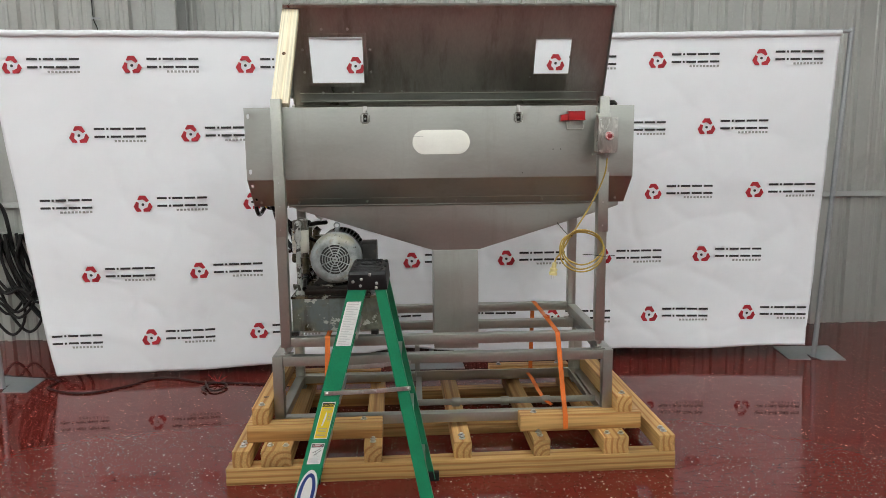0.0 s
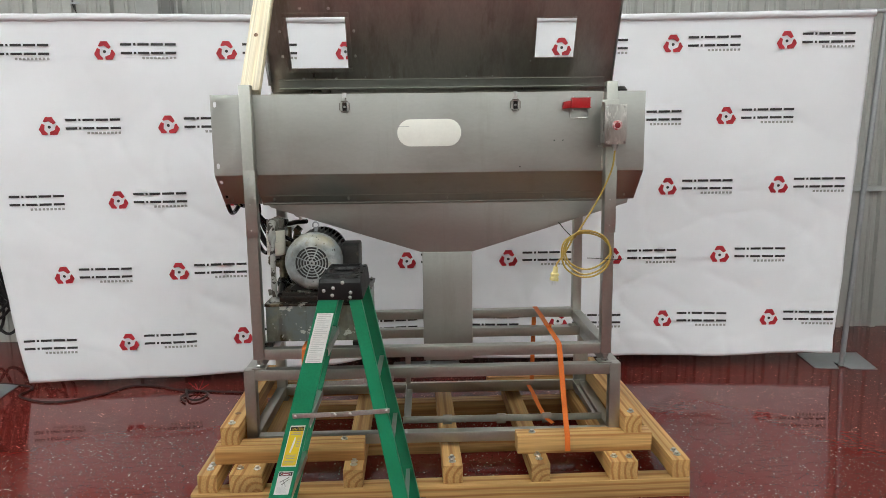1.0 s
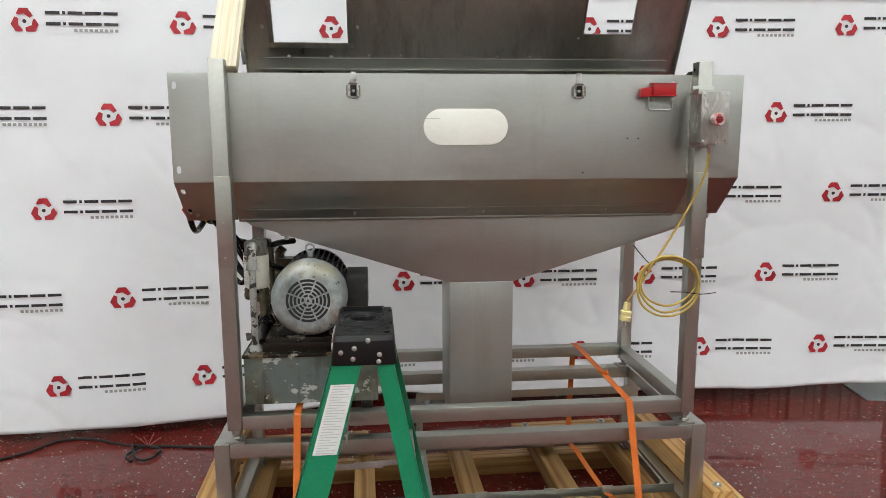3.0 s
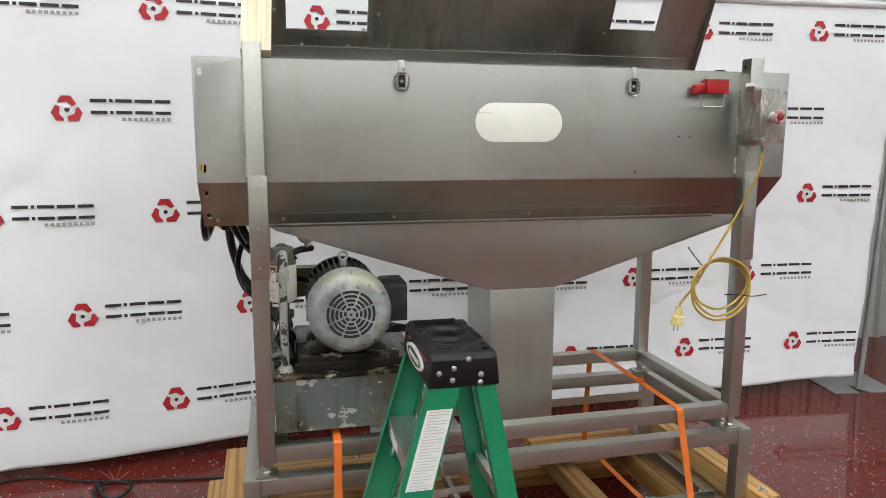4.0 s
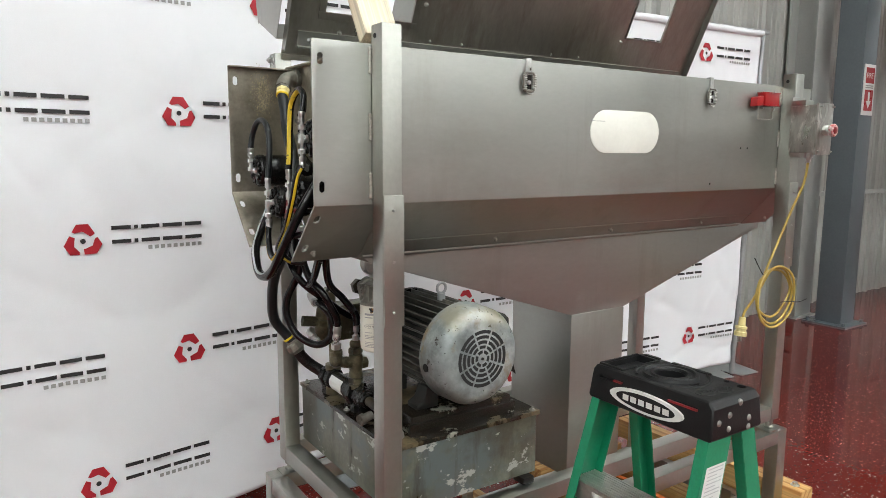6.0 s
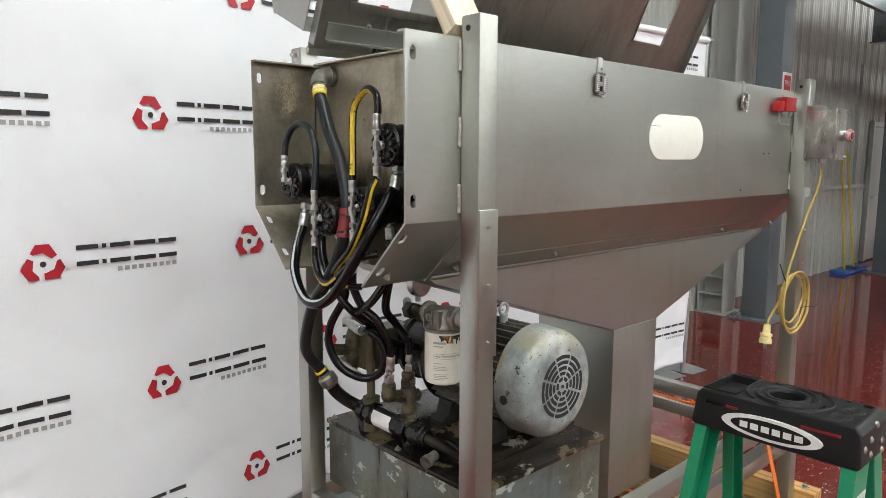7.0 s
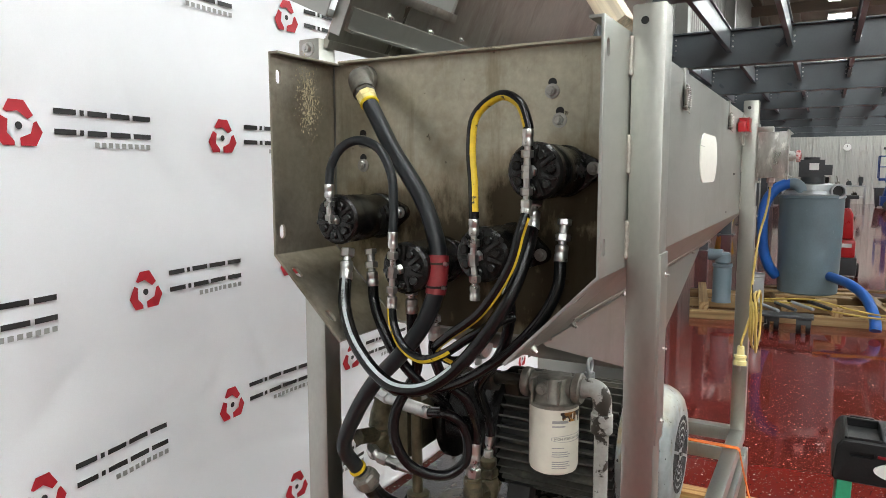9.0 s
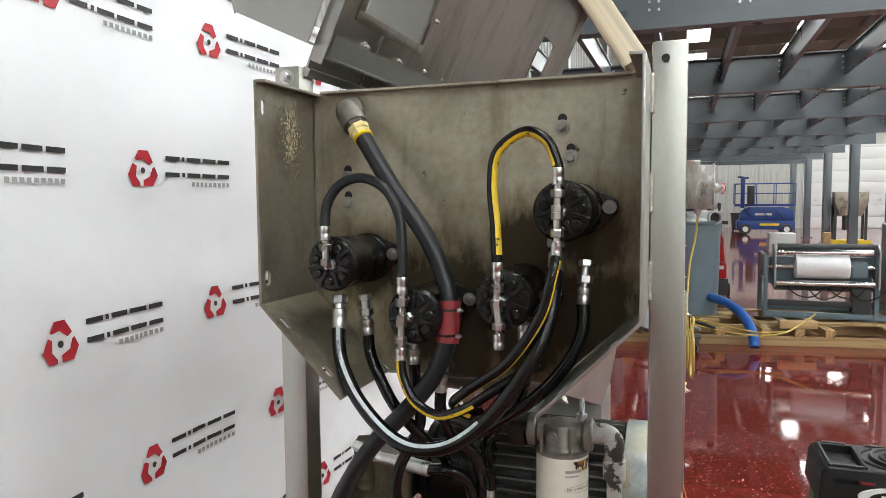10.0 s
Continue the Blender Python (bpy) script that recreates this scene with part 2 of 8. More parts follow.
M = {
    "floor": floor_mat(),
    "lamp": glow_mat("lamp_diffuser", (0.955, 1.0, 0.985), LAMP_STRENGTH),
    "wall": mat("wall_panel_paint", (0.385, 0.388, 0.362), 0.42, 0, 0.08, 0.8, 40, 0.03, 0.03, stain=((0.27, 0.262, 0.23), 1.6, 0.58, 0.8, 0.5)),
    "wall_trim": mat("wall_trim_paint", (0.35, 0.354, 0.335), 0.45, 0, 0.06, 2, 60, 0.04, 0.03),
    "ceiling": mat("ceiling_insulation", (0.15, 0.115, 0.085), 0.8, 0, 0.15, 0.6, 30, 0.08, 0.1),
    "girder": mat("grey_blue_steel_paint", (0.105, 0.122, 0.134), 0.30, 0, 0.10, 1.5, 60, 0.06, 0.03),
    "steel": mat("brushed_stainless", (0.424, 0.430, 0.402), 0.43, 1.0, 0.06, 2.2, 55, 0.022, 0.015, stretch=(0.7, 1, 1.6), rvar=0.2, stain=((0.34, 0.33, 0.295), 2.5, 0.55, 0.85, 0.45), more=(((0.36, 0.35, 0.31), 3.0, 0.56, 0.80, 0.5, (2.2, 2.2, 0.35)),)),
    "steel_lid": mat("worn_stainless", (0.395, 0.375, 0.340), 0.35, 1.0, 0.12, 2.5, 60, 0.06, 0.03, stretch=(1.5, 0.6, 0.6), rvar=0.25, stain=((0.25, 0.23, 0.20), 3, 0.52, 0.8, 0.45), more=(((0.26, 0.23, 0.19), 3.5, 0.54, 0.74, 0.5, (3.0, 0.7, 0.7)),)),
    "tube": mat("welded_steel_tube", (0.455, 0.458, 0.422), 0.36, 1.0, 0.04, 3, 130, 0.035, 0.02, stretch=(0.6, 1, 0.5), rvar=0.12, stain=((0.34, 0.325, 0.29), 3, 0.60, 0.95, 0.42)),
    "box_steel": mat("scratched_stainless_box", (0.46, 0.45, 0.42), 0.36, 0.9, 0.12, 14, 90, 0.1, 0.06, stretch=(1, 1, 0.35), rvar=0.3, stain=((0.30, 0.29, 0.265), 16, 0.46, 0.62, 0.45), more=(((0.66, 0.65, 0.61), 42, 0.54, 0.64, 0.4, (1, 1, 0.4)),)),
    "oily": mat("oil_stained_steel", (0.30, 0.275, 0.225), 0.42, 0.75, 0.22, 4.5, 70, 0.10, 0.05, rvar=0.3, stain=((0.085, 0.062, 0.035), 4.0, 0.50, 0.72, 0.5), stain2=((0.40, 0.36, 0.29), 11, 0.64, 0.76, 0.6)),
    "tank": mat("worn_grey_blue_paint", (0.125, 0.128, 0.098), 0.34, 0.1, 0.3, 3.5, 60, 0.18, 0.10,
                stain=((0.110, 0.130, 0.128), 4.0, 0.50, 0.60, 0.4), stain2=((0.045, 0.036, 0.018), 3.0, 0.50, 0.66, 0.28),
                more=(((0.040, 0.032, 0.017), 5.0, 0.52, 0.70, 0.26, (3.0, 3.0, 0.5)), ((0.40, 0.41, 0.37), 9.0, 0.610, 0.630, 0.5, (1, 1, 1.7)), ((0.30, 0.32, 0.31), 34.0, 0.655, 0.675, 0.5, (1, 1, 1)))),
    "grime": mat("greasy_black_steel", (0.009, 0.008, 0.007), 0.30, 0.1, 0.35, 9, 80, 0.25, 0.2, stain=((0.055, 0.042, 0.024), 6, 0.54, 0.70, 0.45), spec=0.35),
    "motor": mat("motor_grey_paint", (0.225, 0.248, 0.248), 0.36, 0.15, 0.22, 6, 60, 0.12, 0.12,
                 stain=((0.44, 0.46, 0.45), 7, 0.48, 0.64, 0.5), stain2=((0.10, 0.105, 0.10), 5, 0.54, 0.68, 0.45),
                 more=(((0.22, 0.16, 0.085), 10, 0.56, 0.68, 0.5, (1, 1.6, 0.8)), ((0.040, 0.034, 0.028), 36, 0.630, 0.650, 0.5, (1, 1, 1)))),
    "motor_fin": mat("motor_body_dirty_paint", (0.092, 0.090, 0.080), 0.42, 0.2, 0.4, 9, 60, 0.2, 0.12, stain=((0.20, 0.19, 0.15), 9, 0.60, 0.70, 0.5)),
    "pipe": mat("chipped_painted_pipe", (0.40, 0.40, 0.37), 0.45, 0.1, 0.15, 12, 80, 0.12, 0.1, stain=((0.040, 0.034, 0.026), 26, 0.53, 0.56, 0.45), stain2=((0.17, 0.15, 0.11), 9, 0.55, 0.68, 0.5)),
    "cast": mat("black_cast_iron", (0.007, 0.0068, 0.0065), 0.26, 0.1, 0.35, 12, 120, 0.2, 0.25, spec=0.40),
    "rubber": mat("black_rubber_hose", (0.004, 0.004, 0.0045), 0.21, 0, 0.25, 14, 160, 0.15, 0.05, stain=((0.010, 0.0095, 0.009), 20, 0.6, 0.8, 0.42), spec=0.36),
    "zinc": mat("zinc_plated_steel", (0.57, 0.575, 0.56), 0.30, 1.0, 0.12, 30, 150, 0.06, 0.04),
    "brass": mat("dull_brass_green", (0.13, 0.115, 0.072), 0.42, 0.6, 0.35, 14, 80, 0.15, 0.1),
    "hose_grey": mat("grey_blue_hose_cover", (0.012, 0.0145, 0.0165), 0.36, 0, 0.2, 14, 150, 0.12, 0.06, spec=0.34),
    "hose_print": mat("hose_print_silver", (0.42, 0.455, 0.47), 0.45, 0, 0.12, 25, 160, 0.12, 0.0, stain=((0.16, 0.17, 0.18), 60, 0.58, 0.66, 0.5)),
    "yellow_band": mat("yellow_band", (0.62, 0.44, 0.02), 0.45, 0, 0.12, 20, 120, 0.1, 0.0, stain=((0.035, 0.030, 0.02), 70, 0.60, 0.64, 0.5)),
    "red_wrap": mat("red_clamp_rubber", (0.22, 0.022, 0.026), 0.5, 0, 0.2, 20, 90, 0.1, 0.1),
    "filter": mat("filter_cream_paint", (0.70, 0.68, 0.58), 0.38, 0, 0.05, 9, 60, 0.04, 0.02, stain=((0.52, 0.47, 0.34), 9, 0.66, 0.76, 0.5)),
    "print_grey": mat("grey_print", (0.33, 0.33, 0.32), 0.6, 0, 0.05, 20, 60, 0.03, 0),
    "print_orange": mat("orange_print", (0.45, 0.22, 0.03), 0.6, 0, 0.05, 20, 60, 0.03, 0),
    "pine": wood_mat("treated_pine", (0.505, 0.300, 0.108), (0.345, 0.160, 0.044), 30, 0.15),
    "pine_old": wood_mat("aged_pallet_pine", (0.42, 0.28, 0.13), (0.29, 0.17, 0.07), 20, 0.12),
    "pine_grey": wood_mat("weathered_pine", (0.20, 0.10, 0.04), (0.10, 0.05, 0.02), 60),
    "pale_wood": wood_mat("pale_spruce", (0.80, 0.715, 0.53), (0.775, 0.67, 0.465), 20),
    "green": mat("green_fibreglass", (0.007, 0.205, 0.098), 0.34, 0, 0.10, 10, 140, 0.08, 0.05),
    "black_plastic": mat("black_plastic", (0.0085, 0.0085, 0.009), 0.45, 0, 0.2, 12, 220, 0.2, 0.12, spec=0.3),
    "alu": mat("worn_aluminium", (0.58, 0.58, 0.56), 0.38, 0.95, 0.15, 14, 120, 0.1, 0.06, stain=((0.42, 0.41, 0.38), 10, 0.58, 0.7, 0.5)),
    "banner": mat("white_vinyl_fabric", (0.80, 0.81, 0.835), 0.55, 0, 0.02, 2.0, 320, 0.02, 0.03),
    "red_print": mat("red_print", (0.42, 0.016, 0.028), 0.5, 0, 0.05, 6, 90, 0.03, 0),
    "dark_print": mat("charcoal_print", (0.024, 0.024, 0.025), 0.55, 0, 0.1, 6, 90, 0.05, 0),
    "white": mat("white_plastic", (0.72, 0.72, 0.70), 0.45, 0, 0.04, 8, 60, 0.03, 0.02),
    "cream": mat("cream_sight_plate", (0.80, 0.80, 0.73), 0.5, 0, 0.03, 8, 60, 0.02, 0.01, stain=((0.55, 0.52, 0.42), 14, 0.72, 0.8, 0.5)),
    "yellow_label": mat("yellow_label", (0.75, 0.55, 0.02), 0.45, 0, 0.05, 9, 60, 0.03, 0),
    "blue_label": mat("blue_label", (0.02, 0.045, 0.20), 0.45, 0, 0.05, 9, 60, 0.03, 0),
    "orange": mat("orange_webbing", (0.62, 0.135, 0.012), 0.6, 0, 0.10, 14, 260, 0.12, 0.15),
    "cord": mat("yellow_cord", (0.47, 0.335, 0.075), 0.42, 0, 0.12, 12, 120, 0.06, 0.03, stain=((0.30, 0.19, 0.03), 20, 0.64, 0.8, 0.5)),
    "plug": mat("pale_yellow_plug", (0.72, 0.62, 0.28), 0.45, 0, 0.08, 20, 90, 0.05, 0.03),
    "red_plastic": mat("red_enamel", (0.37, 0.010, 0.013), 0.30, 0, 0.08, 20, 90, 0.05, 0.03),
    "galv": mat("galvanised_plate", (0.40, 0.42, 0.43), 0.40, 0.6, 0.10, 6, 60, 0.06, 0.04),
    "drum": mat("grey_blue_drum_paint", (0.135, 0.185, 0.215), 0.36, 0, 0.10, 3, 60, 0.05, 0.04, stain=((0.30, 0.34, 0.36), 9, 0.66, 0.72, 0.5)),
    "blue": mat("blue_hose_plastic", (0.012, 0.10, 0.40), 0.38, 0, 0.1, 8, 60, 0.06, 0.04),
    "lift_blue": mat("lift_blue_paint", (0.015, 0.045, 0.19), 0.4, 0, 0.1, 3, 60, 0.05, 0.03),
    "chrome": mat("polished_roller", (0.80, 0.81, 0.82), 0.12, 1.0, 0.04, 5, 60, 0.03, 0.0),
    "dark": mat("dark_machine_paint", (0.035, 0.038, 0.042), 0.5, 0, 0.2, 4, 60, 0.1, 0.05),
    "door_white": mat("white_door_paint", (0.54, 0.55, 0.545), 0.45, 0, 0.04, 1.0, 40, 0.03, 0.02),
    "yellow": mat("yellow_plastic", (0.62, 0.42, 0.02), 0.45, 0, 0.1, 8, 60, 0.05, 0.03),
    "cable": mat("black_cable", (0.010, 0.0095, 0.009), 0.5, 0, 0.2, 10, 90, 0.1, 0.03, spec=0.3),
    "seed": mat("dried_crust", (0.36, 0.31, 0.20), 0.8, 0, 0.4, 60, 200, 0.3, 0.2),
}
M["weld"] = mat("pale_weld_metal", (0.50, 0.48, 0.43), 0.45, 0.8, 0.15, 40, 160, 0.12, 0.1)
M["plate"] = mat("oil_soaked_end_plate", (0.405, 0.380, 0.298), 0.40, 0.8, 0.18, 4.5, 70, 0.10, 0.04, rvar=0.3, stain=((0.28, 0.245, 0.165), 6, 0.54, 0.74, 0.5), stain2=((0.17, 0.125, 0.060), 4.2, 0.55, 0.76, 0.45),
                 more=(((0.21, 0.18, 0.115), 5.0, 0.54, 0.76, 0.42, (1.0, 3.4, 0.45)), ((0.055, 0.045, 0.028), 30.0, 0.655, 0.72, 0.45, (1, 1, 1)), ((0.46, 0.43, 0.34), 7.0, 0.62, 0.74, 0.5, (1, 2.2, 0.5))))
oil_spread(M["plate"], ((3.95, 1.50, 0.21), (3.80, 1.60, 0.13), (4.10, 1.56, 0.12), (3.70, 1.62, 0.13), (3.71, 1.50, 0.17), (3.80, 1.45, 0.15), (3.93, 1.42, 0.16)))
# fan cover: pale yellowish rust at the top, a darker tint towards the bottom
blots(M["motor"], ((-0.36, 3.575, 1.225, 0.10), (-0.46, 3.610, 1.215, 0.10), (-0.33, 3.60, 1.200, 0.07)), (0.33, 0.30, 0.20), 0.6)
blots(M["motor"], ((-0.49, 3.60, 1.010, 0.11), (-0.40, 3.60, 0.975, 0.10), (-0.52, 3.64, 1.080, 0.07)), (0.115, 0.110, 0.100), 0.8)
M["cast_grey"] = mat("warm_grey_cast_metal", (0.20, 0.19, 0.165), 0.42, 0.6, 0.3, 14, 90, 0.15, 0.12, stain=((0.06, 0.05, 0.035), 16, 0.55, 0.7, 0.5))
M["dark_red"] = mat("dark_red_button", (0.20, 0.012, 0.016), 0.32, 0, 0.08, 20, 90, 0.05, 0.0)
# near-black casing behind the paler fins; also feet, terminal box and paint chips
M["motor_core"] = mat("dark_motor_casing", (0.018, 0.0175, 0.016), 0.5, 0.2, 0.4, 9, 60, 0.2, 0.12, stain=((0.10, 0.085, 0.055), 8, 0.58, 0.70, 0.5))
M["oily_lid"] = mat("oil_wet_steel_lid", (0.014, 0.011, 0.008), 0.24, 0.1, 0.4, 9, 80, 0.25, 0.2, stain=((0.15, 0.115, 0.062), 5.5, 0.52, 0.63, 0.35), stain2=((0.27, 0.265, 0.22), 9, 0.615, 0.65, 0.5))
M["paper"] = mat("white_paper_roll", (0.82, 0.82, 0.83), 0.5, 0, 0.03, 6, 60, 0.02, 0.0)
M["cast_olive"] = mat("greasy_olive_cast_metal", (0.100, 0.088, 0.052), 0.36, 0.4, 0.4, 14, 90, 0.2, 0.15, stain=((0.022, 0.019, 0.014), 12, 0.5, 0.64, 0.4), stain2=((0.20, 0.19, 0.15), 20, 0.62, 0.72, 0.5))
M["fine_print"] = mat("pale_grey_print", (0.50, 0.50, 0.50), 0.6, 0, 0.05, 20, 60, 0.03, 0)
M["scorch"] = mat("scorched_rust", (0.012, 0.010, 0.008), 0.4, 0, 0.3, 40, 160, 0.2, 0.1, stain=((0.34, 0.15, 0.025), 60, 0.48, 0.56, 0.5))
M["worn_red"] = mat("worn_red_plastic", (0.46, 0.085, 0.085), 0.35, 0, 0.15, 30, 90, 0.1, 0.0, stain=((0.62, 0.46, 0.45), 60, 0.42, 0.52, 0.5))
M["dull_zinc"] = mat("dull_zinc_plate", (0.36, 0.355, 0.33), 0.42, 0.8, 0.2, 30, 150, 0.1, 0.05)
M["slot"] = mat("dark_opening", (0.012, 0.012, 0.012), 0.7, 0, 0.1, 10, 60, 0.05, 0)


# ---- mesh helpers ----
def box(bm, x0, x1, y0, y1, z0, z1):
    vs = [bm.verts.new((x, y, z)) for x in (x0, x1) for y in (y0, y1) for z in (z0, z1)]
    for f in ((0, 1, 3, 2), (4, 6, 7, 5), (0, 4, 5, 1), (2, 3, 7, 6), (0, 2, 6, 4), (1, 5, 7, 3)):
        bm.faces.new([vs[i] for i in f])
    return vs


def prism(bm, pts, axis, a0, a1):
    """A closed outline in the plane across the axis, drawn out from a0 to a1. pts: the two other coordinates in xyz order."""
    def at(p, a):
        return {"x": (a, p[0], p[1]), "y": (p[0], a, p[1]), "z": (p[0], p[1], a)}[axis]
    lo = [bm.verts.new(at(p, a0)) for p in pts]
    hi = [bm.verts.new(at(p, a1)) for p in pts]
    k = len(pts)
    bm.faces.new(lo), bm.faces.new(hi[::-1])
    for i in range(k):
        bm.faces.new((lo[i], hi[i], hi[(i + 1) % k], lo[(i + 1) % k]))
    return lo + hi


def basis(p0, p1):
    d = (Vector(p1) - Vector(p0)).normalized()
    u = d.orthogonal().normalized()
    return d, u, d.cross(u)


def lathe(bm, p0, p1, prof, n=28):
    """Rings (distance from p0 along the axis, radius); a radius of 0 closes the end."""
    d, u, v = basis(p0, p1)
    rows = []
    for a, r in prof:
        c = Vector(p0) + d * a
        if r <= 1e-6:
            rows.append([bm.verts.new(c)])
        else:
            rows.append([bm.verts.new(c + (u * math.cos(2 * math.pi * i / n) + v * math.sin(2 * math.pi * i / n)) * r) for i in range(n)])
    for a, b in zip(rows, rows[1:]):
        for i in range(n):
            j = (i + 1) % n
            if len(a) == 1 and len(b) == 1:
                continue
            if len(a) == 1:
                bm.faces.new((a[0], b[i], b[j]))
            elif len(b) == 1:
                bm.faces.new((a[i], b[0], a[j]))
            else:
                bm.faces.new((a[i], b[i], b[j], a[j]))


def cyl(bm, p0, p1, r, n=24, r1=None, chamfer=0.0):
    h = (Vector(p1) - Vector(p0)).length
    r1 = r if r1 is None else r1
    c = min(chamfer, h * 0.4, r * 0.5)
    prof = [(0, 0), (0, r - c), (c, r), (h - c, r1), (h, r1 - c), (h, 0)] if c else [(0, 0), (0, r), (h, r1), (h, 0)]
    lathe(bm, p0, p1, prof, n)


def hexnut(bm, p0, p1, r):
    cyl(bm, p0, p1, r, 6, chamfer=r * 0.12)


def smooth_path(pts, steps=8, closed=False):
    """Catmull-Rom through the points."""
    P = [Vector(p) for p in pts]
    k = len(P)
    out = []
    for i in range(k if closed else k - 1):
        if closed:
            a, b, c, d = P[(i - 1) % k], P[i], P[(i + 1) % k], P[(i + 2) % k]
        else:
            b, c = P[i], P[i + 1]
            a = P[i - 1] if i else b * 2 - c
            d = P[i + 2] if i + 2 < k else c * 2 - b
        for s in range(steps):
            t = s / steps
            out.append(0.5 * ((2 * b) + (c - a) * t + (2 * a - 5 * b + 4 * c - d) * t * t + (3 * b - a - 3 * c + d) * t ** 3))
    if not closed:
        out.append(P[-1])
    return out


def sweep(bm, path, r, n=12, closed=False, arc=None, lift=0.0):
    """A round tube along a path. arc=(from, to) in turns: only that strip of its skin, lifted by lift, for bands and prints."""
    k = len(path)
    t0 = (path[1] - path[0]).normalized()
    u = Vector((-1, 0, 0)) - t0 * t0.dot(Vector((-1, 0, 0)))
    u = u.normalized() if u.length > 0.1 else t0.orthogonal().normalized()
    rows = []
    for i, p in enumerate(path):
        a = path[(i - 1) % k] if (i or closed) else p
        b = path[(i + 1) % k] if (i < k - 1 or closed) else p
        t = (b - a).normalized()
        u = (u - t * u.dot(t)).normalized()
        v = t.cross(u)
        if arc:
            angs = [2 * math.pi * (arc[0] + (arc[1] - arc[0]) * j / 4) for j in range(5)]
        else:
            angs = [2 * math.pi * j / n for j in range(n)]
        rows.append([bm.verts.new(p + (u * math.cos(q) + v * math.sin(q)) * (r + lift)) for q in angs])
    m_ = len(rows[0])
    for i in range(k if closed else k - 1):
        a, b = rows[i], rows[(i + 1) % k]
        for j in range(m_ if not arc else m_ - 1):
            bm.faces.new((a[j], b[j], b[(j + 1) % m_], a[(j + 1) % m_]))
    if not closed and not arc:
        bm.faces.new(rows[0][::-1]), bm.faces.new(rows[-1])


def soften(bm, w=0.003, seg=2, angle=35):
    """Round the sharp edges."""
    bm.normal_update()
    es = [e for e in bm.edges if len(e.link_faces) == 2 and e.calc_face_angle(0) > radians(angle)]
    bmesh.ops.bevel(bm, geom=es, offset=w, offset_type="OFFSET", segments=seg, profile=0.6, affect="EDGES", clamp_overlap=True)


def mesh_of(name, bm, material, smooth=True):
    bmesh.ops.recalc_face_normals(bm, faces=bm.faces)
    me = bpy.data.meshes.new(name)
    bm.to_mesh(me)
    bm.free()
    me.materials.append(material)
    if smooth and len(me.polygons):
        me.polygons.foreach_set("use_smooth", [True] * len(me.polygons))
        me.set_sharp_from_angle(angle=radians(32))
    return me


def world_of(ob):
    m = ob.matrix_parent_inverse @ ob.matrix_basis
    return (world_of(ob.parent) @ m) if ob.parent else ob.matrix_basis.copy()


def part(name, bm, material, parent, label="", bevel=0.0, seg=2, smooth=True):
    """One mesh, in world coordinates, as a part of a thing or of a part."""
    if bevel:
        soften(bm, bevel, seg)
    ob = new(name, mesh_of(name, bm, material, smooth))
    ob.parent = parent
    ob.matrix_parent_inverse = world_of(parent).inverted()
    return tagged(ob, label)


def piece(name, mesh, parent, m):
    """An object on a shared mesh, at the world pose m, under a parent."""
    ob = new(name, mesh)
    ob.parent = parent
    ob.matrix_parent_inverse = world_of(parent).inverted()
    ob.matrix_basis = m
    return ob


def thing(name, at, label, category, group="", kind=""):
    ob = new(name)
    ob.empty_display_size = 0.1
    ob.location = at
    return tagged(ob, label, category, group, kind)


def solo(name, bm, material, label, category="", group="", kind="", bevel=0.0, smooth=True):
    """A thing of one mesh."""
    if bevel:
        soften(bm, bevel)
    return tagged(new(name, mesh_of(name, bm, material, smooth)), label, category, group, kind)


def B():
    return bmesh.new()


def pierce(ob, bm):
    """Cut the closed shapes of bm out of the object's mesh."""
    tool = new("tool", mesh_of("tool", bm, ob.data.materials[0], False))
    md = ob.modifiers.new("cut", "BOOLEAN")
    md.operation, md.object, md.solver = "DIFFERENCE", tool, "EXACT"
    keep, ob.parent = ob.parent, None
    bpy.context.view_layer.update()
    me = bpy.data.meshes.new_from_object(ob.evaluated_get(bpy.context.evaluated_depsgraph_get()))
    ob.modifiers.clear()
    ob.data = me
    ob.parent = keep
    ob.matrix_parent_inverse = world_of(keep).inverted()
    bpy.data.objects.remove(tool)


def letters(body, size):
    """The flat mesh of a line of letters, its lower left at the origin: vertices and faces."""
    cu = bpy.data.curves.new("lettering", "FONT")
    cu.body, cu.size = body, size
    src = bpy.data.objects.new("lettering_source", cu)
    scene.collection.objects.link(src)
    bpy.context.view_layer.update()
    me = bpy.data.meshes.new_from_object(src.evaluated_get(bpy.context.evaluated_depsgraph_get()))
    bpy.data.objects.remove(src)
    out = [v.co.copy() for v in me.vertices], [tuple(p.vertices) for p in me.polygons]
    bpy.data.meshes.remove(me)
    return out


def bent_letters(name, body, size, put, material, parent):
    """Letters laid on a curved skin: put(x, y) gives the place of each of their points."""
    vs, fs = letters(body, size)
    b = B()
    bv = [b.verts.new(put(v.x, v.y)) for v in vs]
    for f in fs:
        b.faces.new([bv[i] for i in f])
    return part(name, b, material, parent, smooth=False)


# ---- the hall ----
X0, X1, Y0, Y1, TOP = -24.0, 40.0, -14.0, 6.2, 8.2
b = B()
box(b, X0 - 0.2, X1 + 0.2, Y0 - 0.2, Y1 + 0.2, -0.15, 0.0)
tagged(new("floor", mesh_of("floor", b, M["floor"], False)), "glossy dark red epoxy floor with white flakes", "floor", kind="structure")


